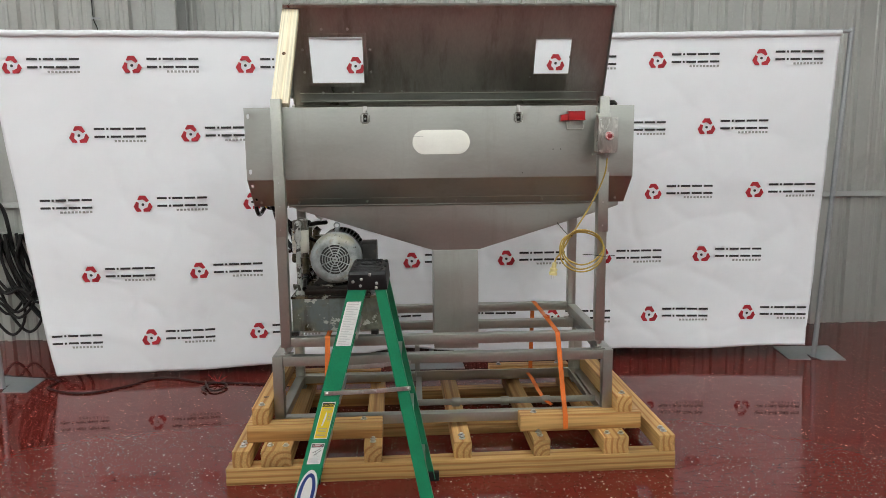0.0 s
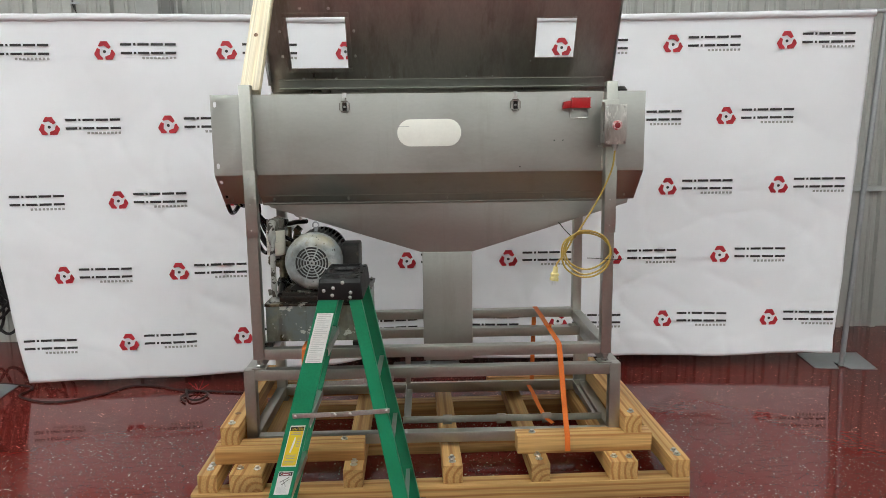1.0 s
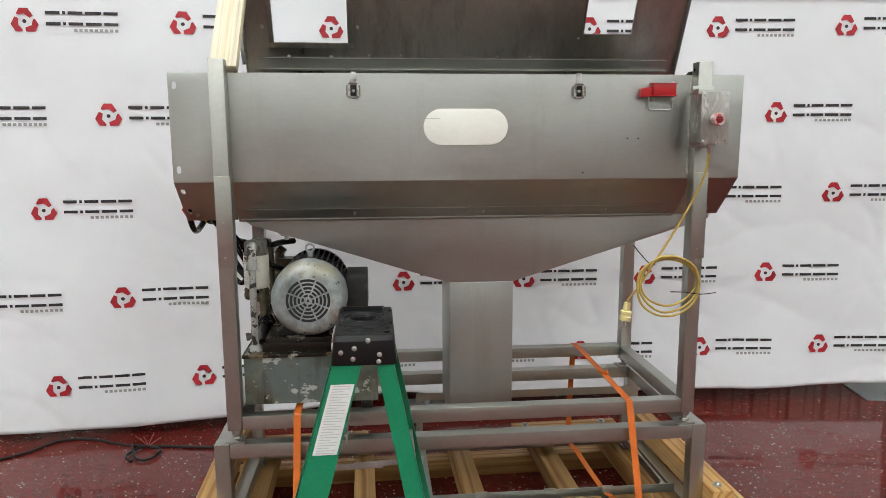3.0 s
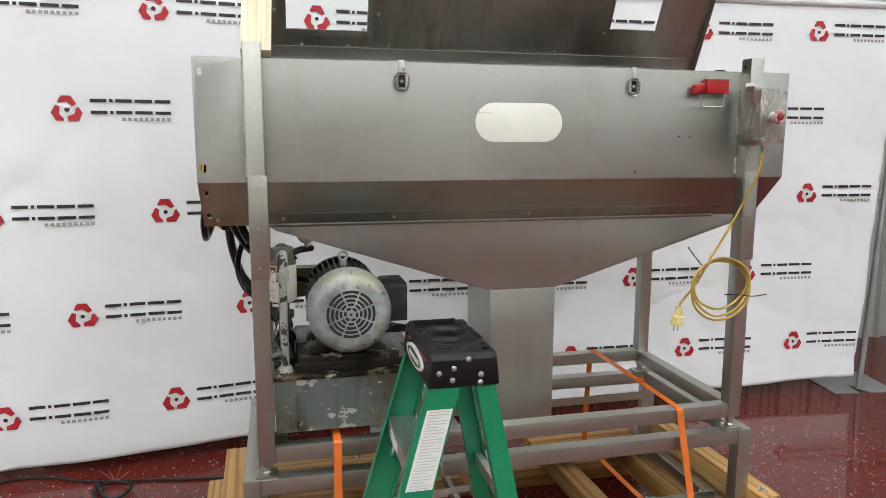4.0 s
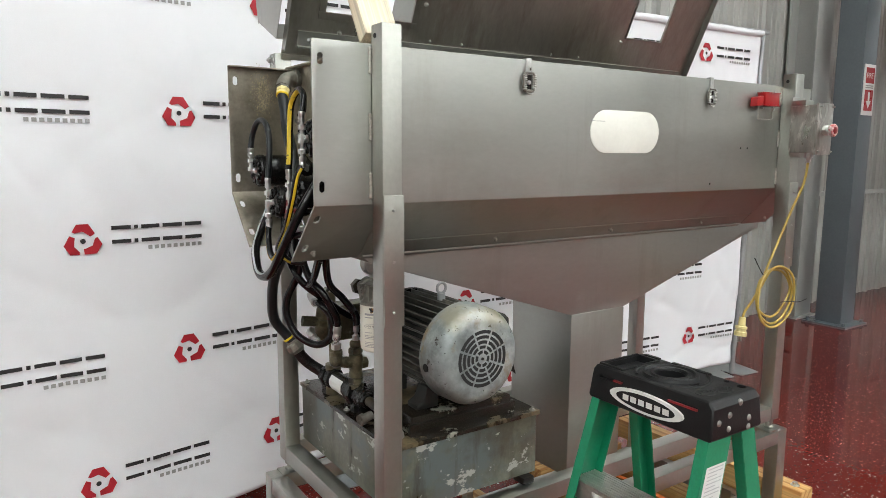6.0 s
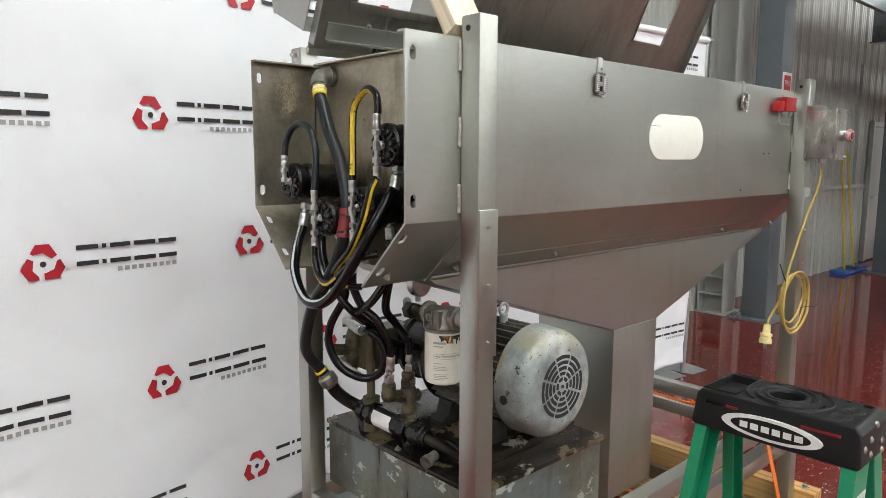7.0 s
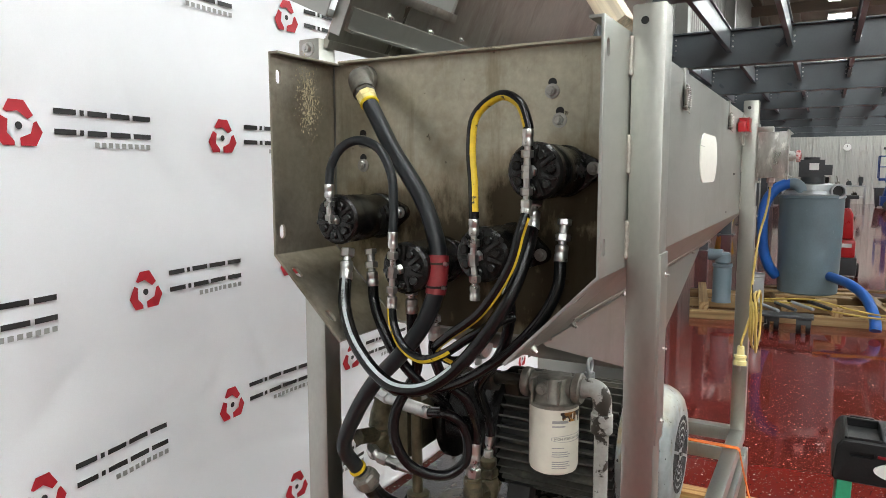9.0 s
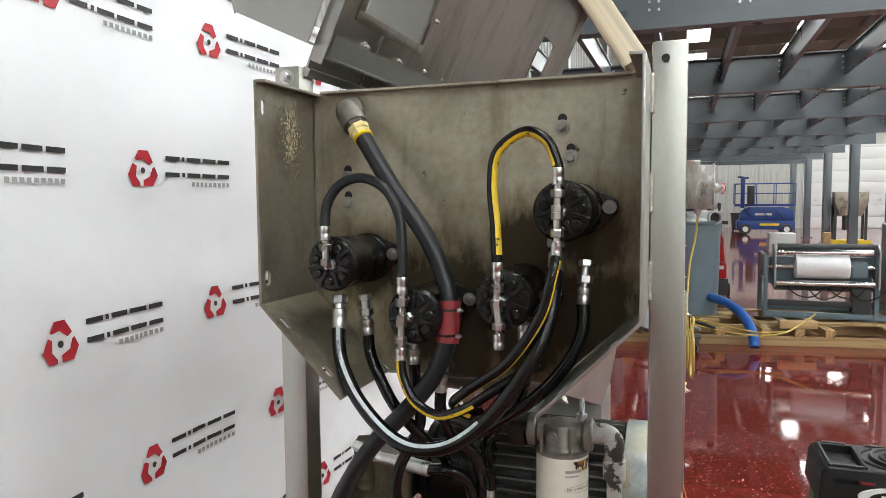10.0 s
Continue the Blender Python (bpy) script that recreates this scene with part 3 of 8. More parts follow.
def ribbed(bm, a0, a1, z0, z1, put, pitch=0.305, rise=0.032):
    """A sheet of ribbed cladding between a0 and a1 along the wall; put(a, out, z) gives the place."""
    a, outline = a0, []
    while a < a1:
        for da, out in ((0.0, 0), (0.085, 0), (0.095, 0.008), (0.115, 0.008), (0.125, 0), (0.165, 0), (0.175, 0.008), (0.195, 0.008), (0.205, 0), (0.235, 0), (0.25, rise), (0.29, rise)):
            if a + da <= a1:
                outline.append((a + da, out))
        a += pitch
    outline.append((a1, 0))
    lo = [bm.verts.new(put(p, o, z0)) for p, o in outline]
    hi = [bm.verts.new(put(p, o, z1)) for p, o in outline]
    for i in range(len(outline) - 1):
        bm.faces.new((lo[i], lo[i + 1], hi[i + 1], hi[i]))


b = B()
ribbed(b, X0, X1, 0.0, 1.2, lambda a, o, z: (a, Y1 - 0.012 - o, z))
ribbed(b, X0, X1, 1.2, TOP, lambda a, o, z: (a, Y1 - o, z))
box(b, X0 - 0.2, X1 + 0.2, Y1 + 0.01, Y1 + 0.2, 0, TOP)
tagged(new("wall_north", mesh_of("wall_north", b, M["wall"], False)), "grey-green ribbed metal wall cladding", "wall", kind="structure")
b = B()
ribbed(b, Y0, Y1, 0.0, TOP, lambda a, o, z: (X1 - o, a, z))
box(b, X1 + 0.01, X1 + 0.2, Y0 - 0.2, Y1, 0, TOP)
tagged(new("wall_east", mesh_of("wall_east", b, M["wall"], False)), "far grey-green ribbed metal wall", "wall", kind="structure")
# unseen west end, drawn far out to hold the added lamps
b = B()
ribbed(b, Y0, Y1, 0.0, TOP, lambda a, o, z: (X0 + o, a, z))
box(b, X0 - 0.2, X0 - 0.01, Y0 - 0.2, Y1, 0, TOP)
tagged(new("wall_west", mesh_of("wall_west", b, M["wall"], False)), "grey-green ribbed metal wall", "wall", kind="structure")
b = B()
ribbed(b, X0, X1, 0.0, TOP, lambda a, o, z: (a, Y0 + o, z))
box(b, X0 - 0.2, X1 + 0.2, Y0 - 0.2, Y0 - 0.01, 0, TOP)
tagged(new("wall_south", mesh_of("wall_south", b, M["wall"], False)), "grey-green ribbed metal wall", "wall", kind="structure")

b = B()
prism(b, [(Y1 - 0.05, 1.19), (Y1 - 0.03, 1.235), (Y1, 1.235), (Y1, 1.185)], "x", X0 + 0.1, X1 - 0.1)
tagged(new("trim", mesh_of("trim", b, M["wall_trim"], False)), "horizontal metal girt trim along the wall cladding", "trim", kind="structure")

b = B()
box(b, X0 - 0.2, X1 + 0.2, Y0 - 0.2, Y1 + 0.2, TOP, TOP + 0.15)
for i in range(17):
    y = Y0 + 0.6 + i * 1.2
    prism(b, [(y - 0.03, TOP - 0.001), (y - 0.03, TOP - 0.22), (y + 0.04, TOP - 0.22), (y + 0.04, TOP - 0.2), (y - 0.01, TOP - 0.2), (y - 0.01, TOP - 0.001)], "x", X0, X1)
for x in (-17.3, -9.7, -2.15, 5.4, 13.0, 20.6, 28.2, 35.8):
    box(b, x - 0.1, x + 0.1, Y0, Y1 - 0.05, TOP - 0.62, TOP - 0.23)
tagged(new("ceiling", mesh_of("ceiling", b, M["ceiling"], False)), "dark brown insulated ceiling with purlins", "ceiling", kind="structure")


def i_section(w, h, tf, tw):
    """Outline of an I-beam, centred across, from 0 up to h."""
    return [(-w / 2, 0), (w / 2, 0), (w / 2, tf), (tw / 2, tf), (tw / 2, h - tf), (w / 2, h - tf), (w / 2, h), (-w / 2, h), (-w / 2, h - tf), (-tw / 2, h - tf), (-tw / 2, tf), (-w / 2, tf)]


for i, (x, w) in enumerate(((-1.95, 0.08), (5.42, 0.14), (13.0, 0.14), (20.6, 0.14), (28.2, 0.14), (-9.7, 0.14), (-17.3, 0.14))):
    b = B()
    prism(b, [(x - w, 5.86), (x + w, 5.86), (x + w, 5.875), (x + 0.006, 5.875), (x + 0.006, 6.13), (x + w, 6.13), (x + w, 6.145), (x - w, 6.145), (x - w, 6.13), (x - 0.006, 6.13), (x - 0.006, 5.875), (x - w, 5.875)], "z", 0.02, TOP - 0.6)
    for z in (0.20, 0.38):
        box(b, x - w + 0.005, x - 0.007, 5.876, 6.129, z, z + 0.012)
        box(b, x + 0.007, x + w - 0.005, 5.876, 6.129, z, z + 0.012)
    box(b, x - 0.18, x + 0.18, 5.82, 6.145, 0.0, 0.02)
    tagged(new("column_%d" % (i + 1), mesh_of("column", b, M["wall_trim"], False)), "grey-green painted steel building column against the wall", "column", kind="structure")

# the open mezzanine steelwork
mezz = thing("mezzanine", (5.43, 5.55, 0), "open dark blue-grey steel mezzanine framing on square columns", "steel frame", kind="structure")
BAY, G0, GZ0, GZ1 = 4.15, 5.43, 3.235, 3.76
b = B()
prism(b, [(-0.125, -0.125), (0.125, -0.125), (0.125, 0.125), (-0.125, 0.125)], "z", 0.02, GZ0)
soften(b, 0.015)
box(b, -0.21, 0.21, -0.21, 0.21, 0.0, 0.022)
for sx in (-0.17, 0.17):
    for sy in (-0.17, 0.17):
        hexnut(b, (sx, sy, 0.02), (sx, sy, 0.05), 0.016)
col_mesh = mesh_of("column", b, M["girder"])
b = B()
prism(b, [(p, q + GZ0) for p, q in i_section(0.2, GZ1 - GZ0, 0.018, 0.012)], "y", -7.4, 0.35)
gird_mesh = mesh_of("girder", b, M["girder"], False)
b = B()
prism(b, [(p, q + GZ1 - 0.32) for p, q in i_section(0.060, 0.315, 0.012, 0.008)], "x", 0.012, BAY - 0.012)
joist_mesh = mesh_of("joist", b, M["girder"], False)
b = B()
for dz in (0.08, 0.16, 0.24):
    for dy in (-0.045, 0.045):
        cyl(b, (-0.006, dy, GZ1 - 0.32 + dz), (-0.03, dy, GZ1 - 0.32 + dz), 0.014, 6)
bolt_mesh = mesh_of("bolt_group", b, M["zinc"])
for k in range(8):
    x = G0 + BAY * k
    for y in (5.55, -1.27):
        piece("column", col_mesh, mezz, pose(x, y, 0))
    piece("girder", gird_mesh, mezz, pose(x, 5.6, 0.085 if k == 0 else 0))
    if k == 0:
        for y in (5.55, -1.27):
            b = B()
            box(b, x - 0.12, x + 0.12, y - 0.12, y + 0.12, GZ0 + 0.0005, GZ0 + 0.0845)
            part("packing_plate", b, M["girder"], mezz, "", 0.004)
    for j in range(9):
        y = 5.5 - 0.82 * j
        if k < 7:
            piece("joist", joist_mesh, mezz, pose(x, y, 0))
        if k < 4:
            piece("bolt_group", bolt_mesh, mezz, pose(x, y, 0))

# hall lamps on a grid under the roof
b = B()
box(b, -0.97, 0.97, -0.395, 0.395, 0.03, 0.09)
box(b, -0.12, 0.12, -0.06, 0.06, 0.09, 0.2)
soften(b, 0.01)
lamp_body = mesh_of("housing", b, M["white"])
b = B()
box(b, -0.95, 0.95, -0.375, 0.375, 0.0, 0.03)
lamp_glass = mesh_of("diffuser", b, M["lamp"], False)
b = B()
cyl(b, (-0.5, 0, 0.09), (-0.5, 0, 0.7), 0.004, 6)
lamp_wire = mesh_of("suspension_wire", b, M["zinc"])
b = B()
cyl(b, (0.5, 0, 0.09), (0.5, 0, 0.7), 0.004, 6)
lamp_wire2 = mesh_of("suspension_wire", b, M["zinc"])
lamp0 = None
# lamps west of x = 21 are unseen, placed to light machine and banner
for i in range(14):
    for j in range(5):
        if i in (6, 8, 9) and j == 0:
            continue
        at = (-19.2 + 4.45 * i - (0.8 if j % 2 else 0), (3.15 if i > 5 else 1.95) - 3.6 * j, 7.5)
        if lamp0 is None:
            lamp0 = thing("ceiling_lamp", at, "bright white rectangular high-bay lamp hung under the roof", "lamp", "hall lamps")
            for nm, me in (("housing", lamp_body), ("diffuser", lamp_glass), ("suspension_wire", lamp_wire), ("suspension_wire", lamp_wire2)):
                o = new(nm, me)
                o.parent = lamp0
        else:
            copy_thing(lamp0, pose(*at))

# white sectional doors in the far wall
for d, y in enumerate((-4.6, -9.6)):
    door = tagged(new("door_%d" % (d + 1)), "white sectional overhead door in the far wall", "overhead door", kind="structure")
    door.location = (X1 - 0.05, y, 0)
    b = B()
    box(b, X1 - 0.10, X1 - 0.05, y - 2.1, y - 2.0, 0, 4.4)
    box(b, X1 - 0.10, X1 - 0.05, y + 2.0, y + 2.1, 0, 4.4)
    box(b, X1 - 0.10, X1 - 0.05, y - 2.0, y + 2.0, 4.3, 4.4)
    part("door_frame", b, M["door_white"], door, smooth=False)
    b = B()
    box(b, -0.03, 0.03, -1.99, 1.99, 0.008, 0.602)
    soften(b, 0.008)
    sec = mesh_of("door_section", b, M["door_white"])
    for k in range(7):
        piece("door_section", sec, door, pose(X1 - 0.09, y, 0.61 * k))
    for k in range(4):
        b = B()
        cyl(b, (X1 - 0.125, y - 1.5 + k, 1.5), (X1 - 0.14, y - 1.5 + k, 1.5), 0.06, 12)
        part("door_latch", b, M["galv"], door)


# ---- the printed backdrop ----
def ban_y(x, z):
    """Depth of the hanging banner: a straight top bar, a belly below it and soft folds."""
    knots = (-3.2, -1.9, -1.18, -0.8, -0.43, -0.05, 0.3, 0.7, 1.44, 1.81, 2.56, 3.3)
    depth = (4.945, 4.985, 5.05, 5.105, 5.155, 5.205, 5.20, 5.188, 5.168, 5.15, 5.095, 5.06)
    line = sum(float(np.interp(x + d, knots, depth)) for d in (-0.24, -0.12, 0, 0.12, 0.24)) / 5
    fold = 0.007 * math.sin(3.1 * x + 0.9 * z) + 0.005 * math.sin(7.3 * x - 2.1 * z + 1.0) + 0.004 * math.sin(1.7 * x + 9.0 * z)
    fold += 0.012 * noise.noise(Vector((x * 1.3, z * 1.1, 3.0))) + (0.005 + 0.006 * min(1.0, max(0.0, -x))) * noise.noise(Vector((x * 2.9, z * 0.3, 8.0)))
    # creases from folding and from the pull of the corners
    for ax, az, amp, seed in ((2.6, 1.6, 0.0044, 1.0), (2.0, -2.4, 0.0040, 5.0), (0.9, 3.0, 0.0030, 9.0)):
        q = noise.noise(Vector((ax * x + az * z, 0.5 * (az * x - ax * z), seed)))
        fold += amp * max(0.0, 1 - abs(q) * 5.0) ** 1.5
    return line + fold * min(1.0, (2.5 - z) * 1.2)


def ban_edges(v):
    """Left and right border and height at v, 0 at the bottom and 1 at the top."""
    left = -2.60 - 0.27 * v ** 0.9
    right = 3.02 + 0.11 * v
    return left, right


backdrop = thing("banner_backdrop", (0.1, 5.1, 0), "large white printed fabric banner hung from a pole stand", "banner")
b = B()
NU, NV = 300, 124
grid = []
for j in range(NV + 1):
    v = j / NV
    lx, rx = ban_edges(v)
    row = []
    for i in range(NU + 1):
        u = i / NU
        x = lx + (rx - lx) * u
        z0 = 0.055 + 0.065 * u + 0.006 * math.sin(x * 5) + 0.060 * math.exp(-((x + 0.15) / 0.32) ** 2)
        z = z0 + (2.455 - z0) * v
        row.append(b.verts.new((x, ban_y(x, z), z)))
    grid.append(row)
for j in range(NV):
    for i in range(NU):
        b.faces.new((grid[j][i], grid[j][i + 1], grid[j + 1][i + 1], grid[j + 1][i]))
cloth = part("banner", b, M["banner"], backdrop)
thick = cloth.modifiers.new("thickness", "SOLIDIFY")
thick.thickness, thick.offset = 0.0025, 1.0
# the sleeve round the top bar, crumpled
b = B()
path = [Vector((-2.9 + 6.03 * i / 120, ban_y(-2.9 + 6.03 * i / 120, 2.47) - 0.002, 2.462 + 0.001 * math.sin(i * 0.9))) for i in range(121)]
rows = []
for i, p in enumerate(path):
    ring = []
    for k in range(14):
        q = 2 * math.pi * k / 14
        r = 0.0225 + 0.0022 * noise.noise(Vector((p.x * 9, k * 0.9, 1.5)))
        ring.append(b.verts.new(p + Vector((0, math.cos(q) * r, math.sin(q) * r))))
    rows.append(ring)
for a, c in zip(rows, rows[1:]):
    for k in range(14):
        b.faces.new((a[k], c[k], c[(k + 1) % 14], a[(k + 1) % 14]))
part("sleeve", b, M["banner"], backdrop, "crumpled white fabric sleeve")
b = B()
sweep(b, [Vector((-2.98 + 6.18 * i / 40, ban_y(-2.98 + 6.18 * i / 40, 2.48), 2.455 + 0.02 * i / 40)) for i in range(41)], 0.015, 12)
part("top_bar", b, M["galv"], backdrop, "grey metal crossbar")
for x, top, y, yt in ((-2.925, -3.055, 4.86, 4.91), (3.13, 3.25, 5.13, 5.13)):
    b = B()
    cyl(b, (x, y, 0.01), (top, yt, 2.51), 0.019, 16)
    part("pole", b, M["galv"], backdrop, "leaning grey metal pole")
    b = B()
    s = 1 if x > 0 else -1
    prism(b, [(x - 0.21, y - 0.03), (x - 0.05, y - 0.06), (x - 0.005, y + 0.10), (x + 0.03, y - 0.07), (x + 0.21, y - 0.09), (x + (0.30 if x > 0 else 0.19), y + (0.30 if x > 0 else 0.20)), (x - 0.16, y + 0.31)], "z", 0.002, 0.008)
    part("foot_plate", b, M["galv"], backdrop, "flat grey steel foot plate")

# the middle pole behind the cloth, with its foot
b = B()
cyl(b, (0.13, 5.30, 0.01), (0.13, 5.28, 2.45), 0.019, 16)
part("pole", b, M["galv"], backdrop, "grey metal pole behind the cloth")
b = B()
prism(b, [(-0.15, 5.07), (0.38, 5.07), (0.36, 5.42), (-0.13, 5.42)], "z", 0.002, 0.008)
part("foot_plate", b, M["galv"], backdrop, "flat grey steel foot plate")


def on_banner(bm, pts):
    """A flat printed shape, laid on the banner's front."""
    vs = [bm.verts.new((x, ban_y(x, z) - 0.0055, z)) for x, z in pts]
    bm.faces.new(vs)


def bar_on(bm, x0, x1, z0, z1, k=3, slant=0.0):
    for i in range(k):
        a, c = x0 + (x1 - x0) * i / k, x0 + (x1 - x0) * (i + 1) / k
        on_banner(bm, [(a, z0), (c, z0), (c + slant, z1), (a + slant, z1)])


SAG = ((-0.010, 0.0, 0.033), (-0.006, 0.003, 0.018), (-0.012, 0.005, 0.029), (-0.050, -0.020, 0.006), (-0.050, -0.004, 0.024))


def logo(cx, cz, row):
    """One printed mark; the cloth hangs unevenly, so that the rows sag and stretch a little."""
    cz += float(np.interp(cx, (-2.6, 0.0, 2.6), SAG[row]))
    if row % 2:
        cx += float(np.interp(cx, (-2.3, -1.55, -0.8, -0.05, 1.0), (0.0, 0.003, 0.027, 0.042, 0.0)))
    else:
        cx += float(np.interp(cx, (-2.68, -1.93, -1.18, -0.43, 1.0), (-0.02, 0.02, 0.030, 0.042, 0.0)))
    lx, rx = ban_edges(cz / 2.48)
    b = B()
    # three red chevrons round a white middle with a red dot
    for q in (90, 210, 330):
        a = radians(q)

        def turn(px, pz):
            px, pz = px * 0.92, pz * 0.92
            return (cx + px * math.cos(a - math.pi / 2) - pz * math.sin(a - math.pi / 2), cz - 0.008 + px * math.sin(a - math.pi / 2) + pz * math.cos(a - math.pi / 2))
        on_banner(b, [turn(*p) for p in ((-0.022, 0.070), (0.022, 0.070), (0.046, 0.030), (0.028, 0.018), (0.000, 0.040))])
        on_banner(b, [turn(*p) for p in ((-0.022, 0.070), (0.000, 0.040), (-0.030, 0.034), (-0.040, 0.040))])
    if cx - 0.07 > lx:
        part("printed_mark", b, M["red_print"], cloth, "red three-part printed emblem", smooth=False)
        b = B()
        on_banner(b, [(cx + 0.010 * math.cos(k * math.pi / 5), cz - 0.008 + 0.010 * math.sin(k * math.pi / 5)) for k in range(10)])
        part("printed_dot", b, M["dark_print"], cloth, "", smooth=False)
    else:
        b.free()
    b = B()
    x = cx + 0.100
    for w in (0.082, 0.026, 0.082, 0.088, 0.080):
        bar_on(b, x, x + w - 0.012, cz - 0.025, cz - 0.010, 2)
        bar_on(b, x, x + w - 0.012, cz + 0.029, cz + 0.044, 2)
        x += w
    part("printed_bars", b, M["dark_print"], cloth, "row of charcoal printed bars", smooth=False)
    b = B()
    x = cx + 0.232
    for k in range(9):
        bar_on(b, x, x + 0.016, cz - 0.056, cz - 0.041, 1)
        x += 0.0245
    part("printed_small_bars", b, M["print_grey"], cloth, "row of small grey printed bars", smooth=False)


for row, (z, x0) in enumerate(((2.265, -2.68), (1.79, -2.30), (1.305, -2.68), (0.846, -2.30), (0.366, -2.68))):
    for k in range(8 if row % 2 == 0 else 7):
        logo(x0 + 0.749 * k, z, row)


# ---- the mixing hopper ----
mixer = thing("mixing_hopper", (0.15, 3.9, 0.60), "stainless steel mixing hopper with propped-open lid on a tube frame", "mixer")
YF, YR, ZT, ZK, ZB = 3.605, 4.21, 1.877, 1.512, 1.366
MID = YF + YR


def side_sheet(bm, x0, x1, rear=False, low=0.0):
    prof = [(YF, ZT), (YF, ZK), (3.75 + low, ZB - low), (3.754 + low, ZB + 0.004 - low), (YF + 0.005, ZK + 0.002), (YF + 0.005, ZT - 0.005), (YF + 0.022, ZT - 0.005), (YF + 0.022, ZT)]
    if rear:
        prof = [(MID - y, z) for y, z in prof][::-1]
    prism(bm, prof, "x", x0, x1)


b = B()
side_sheet(b, -0.6625, 0.9835, low=0.0085)
part("front_panel", b, M["steel"], mixer, "brushed grey stainless front panel folded inwards below", 0.0022, 3)
b = B()
side_sheet(b, -0.66, 0.98, True)
part("rear_panel", b, M["steel"], mixer, "", 0.0012)
for x0, x1 in ((-0.844, -0.664), (0.985, 1.157)):
    for rear in (False, True):
        b = B()
        side_sheet(b, x0, x1, rear)
        fl = part("end_flange", b, M["steel"] if not rear else M["oily"], mixer, "stained folded steel end flange" if rear else "", 0.0012)
        # slotted bolt holes along the free edge
        ex = x0 + 0.02 if x0 < 0 else x1 - 0.02
        b = B()
        for y, z, tilt in ((YF, 1.835, 0), (YF, 1.555, 0), (3.638, 1.478, 1), (3.712, 1.403, 1)):
            y = MID - y if rear else y
            out = -1 if rear else 1
            up = Vector((0, 0.7 * out, -0.7)) if tilt else Vector((0, 0, 1))
            nrm = Vector((0, -out, -1 if tilt else 0)).normalized()
            side = Vector((1, 0, 0))
            c = Vector((ex, y, z))
            rings = []
            for dn in (-0.03, 0.03):
                ring = []
                for k in range(20):
                    q = 2 * math.pi * k / 20
                    ring.append(b.verts.new(c + nrm * dn + side * 0.0075 * math.cos(q) + up * (0.0075 * math.sin(q) + (0.0055 if k < 10 else -0.0055))))
                rings.append(ring)
            b.faces.new(rings[0]), b.faces.new(rings[1][::-1])
            for k in range(20):
                b.faces.new((rings[0][k], rings[1][k], rings[1][(k + 1) % 20], rings[0][(k + 1) % 20]))
        if x0 < 0:
            pierce(fl, b)
        else:
            b.free()

# end plates, set back between the flanges
for x, nm in ((-0.66, "end_plate"), (0.985, "end_plate")):
    b = B()
    prism(b, [(YF + 0.006, ZT + 0.002), (YF + 0.006, ZK), (3.756, ZB + 0.006), (MID - 3.756, ZB + 0.006), (YR - 0.006, ZK), (YR - 0.006, ZT + 0.002)], "x", x, x + 0.006)
    if x < 0:
        box(b, x - 0.022, x, YF + 0.03, YR - 0.03, ZT - 0.002, ZT + 0.002)
    plate = part(nm, b, M["plate"], mixer, "oil-stained steel end plate carrying hydraulic motors" if x < 0 else "")
    if x < 0:
        end_plate = plate

# rust-coloured crust sprayed on the inside of the rear flange
b = B()
rng = random.Random(5)
for i in range(620):
    x = -0.743 + rng.gauss(0, 0.015)
    z = 1.80 + rng.gauss(0, 0.034)
    s = rng.uniform(0.0005, 0.0019)
    y = YR - 0.0058
    a = rng.uniform(0, 3.14)
    ca, sa = math.cos(a) * s, math.sin(a) * s
    vs = [b.verts.new((x + p, y - q, z + r)) for p, q, r in ((ca, 0, sa * 2), (-sa, 0.0012, ca), (-ca, 0, -sa * 2), (sa, 0.0012, -ca))]
    b.faces.new(vs)
tagged(part("crust", b, M["seed"], mixer, "patch of dried crumbs stuck to the flange", smooth=False), kind="stuff")

# funnel and chute under the trough
b = B()
prism(b, [(-0.66, 1.372), (1.135, 1.372), (1.13, 1.345), (0.359, 1.111), (0.111, 1.111), (-0.625, 1.346)], "y", 3.763, 4.052)
part("funnel", b, M["steel"], mixer, "brushed steel funnel tapering to the chute", 0.003)
b = B()
box(b, 0.111, 0.359, 3.761, 4.060, 0.553, 1.112)
part("chute", b, M["steel"], mixer, "square brushed steel discharge chute", 0.004)
b = B()
box(b, -0.655, 0.98, 3.752, 3.7615, 1.392, 1.396)
part("lap_seam", b, M["tube"], mixer)
b = B()
box(b, -0.655, 0.98, 3.742, 4.07, 1.366, 1.370)
part("trough_bottom", b, M["steel"], mixer)


def hex_bolt(parent, at, out, r=0.008, length=0.008, material=None, washer=True):
    """A hex head with a washer, standing out of a face."""
    at, out = Vector(at), Vector(out).normalized()
    b = B()
    if washer:
        cyl(b, at, at + out * 0.002, r * 1.5, 18)
    hexnut(b, at + out * 0.0015, at + out * (0.002 + length), r)
    cyl(b, at + out * length, at + out * (length + 0.006), r * 0.5, 10)
    return part("bolt", b, material or M["zinc"], parent)


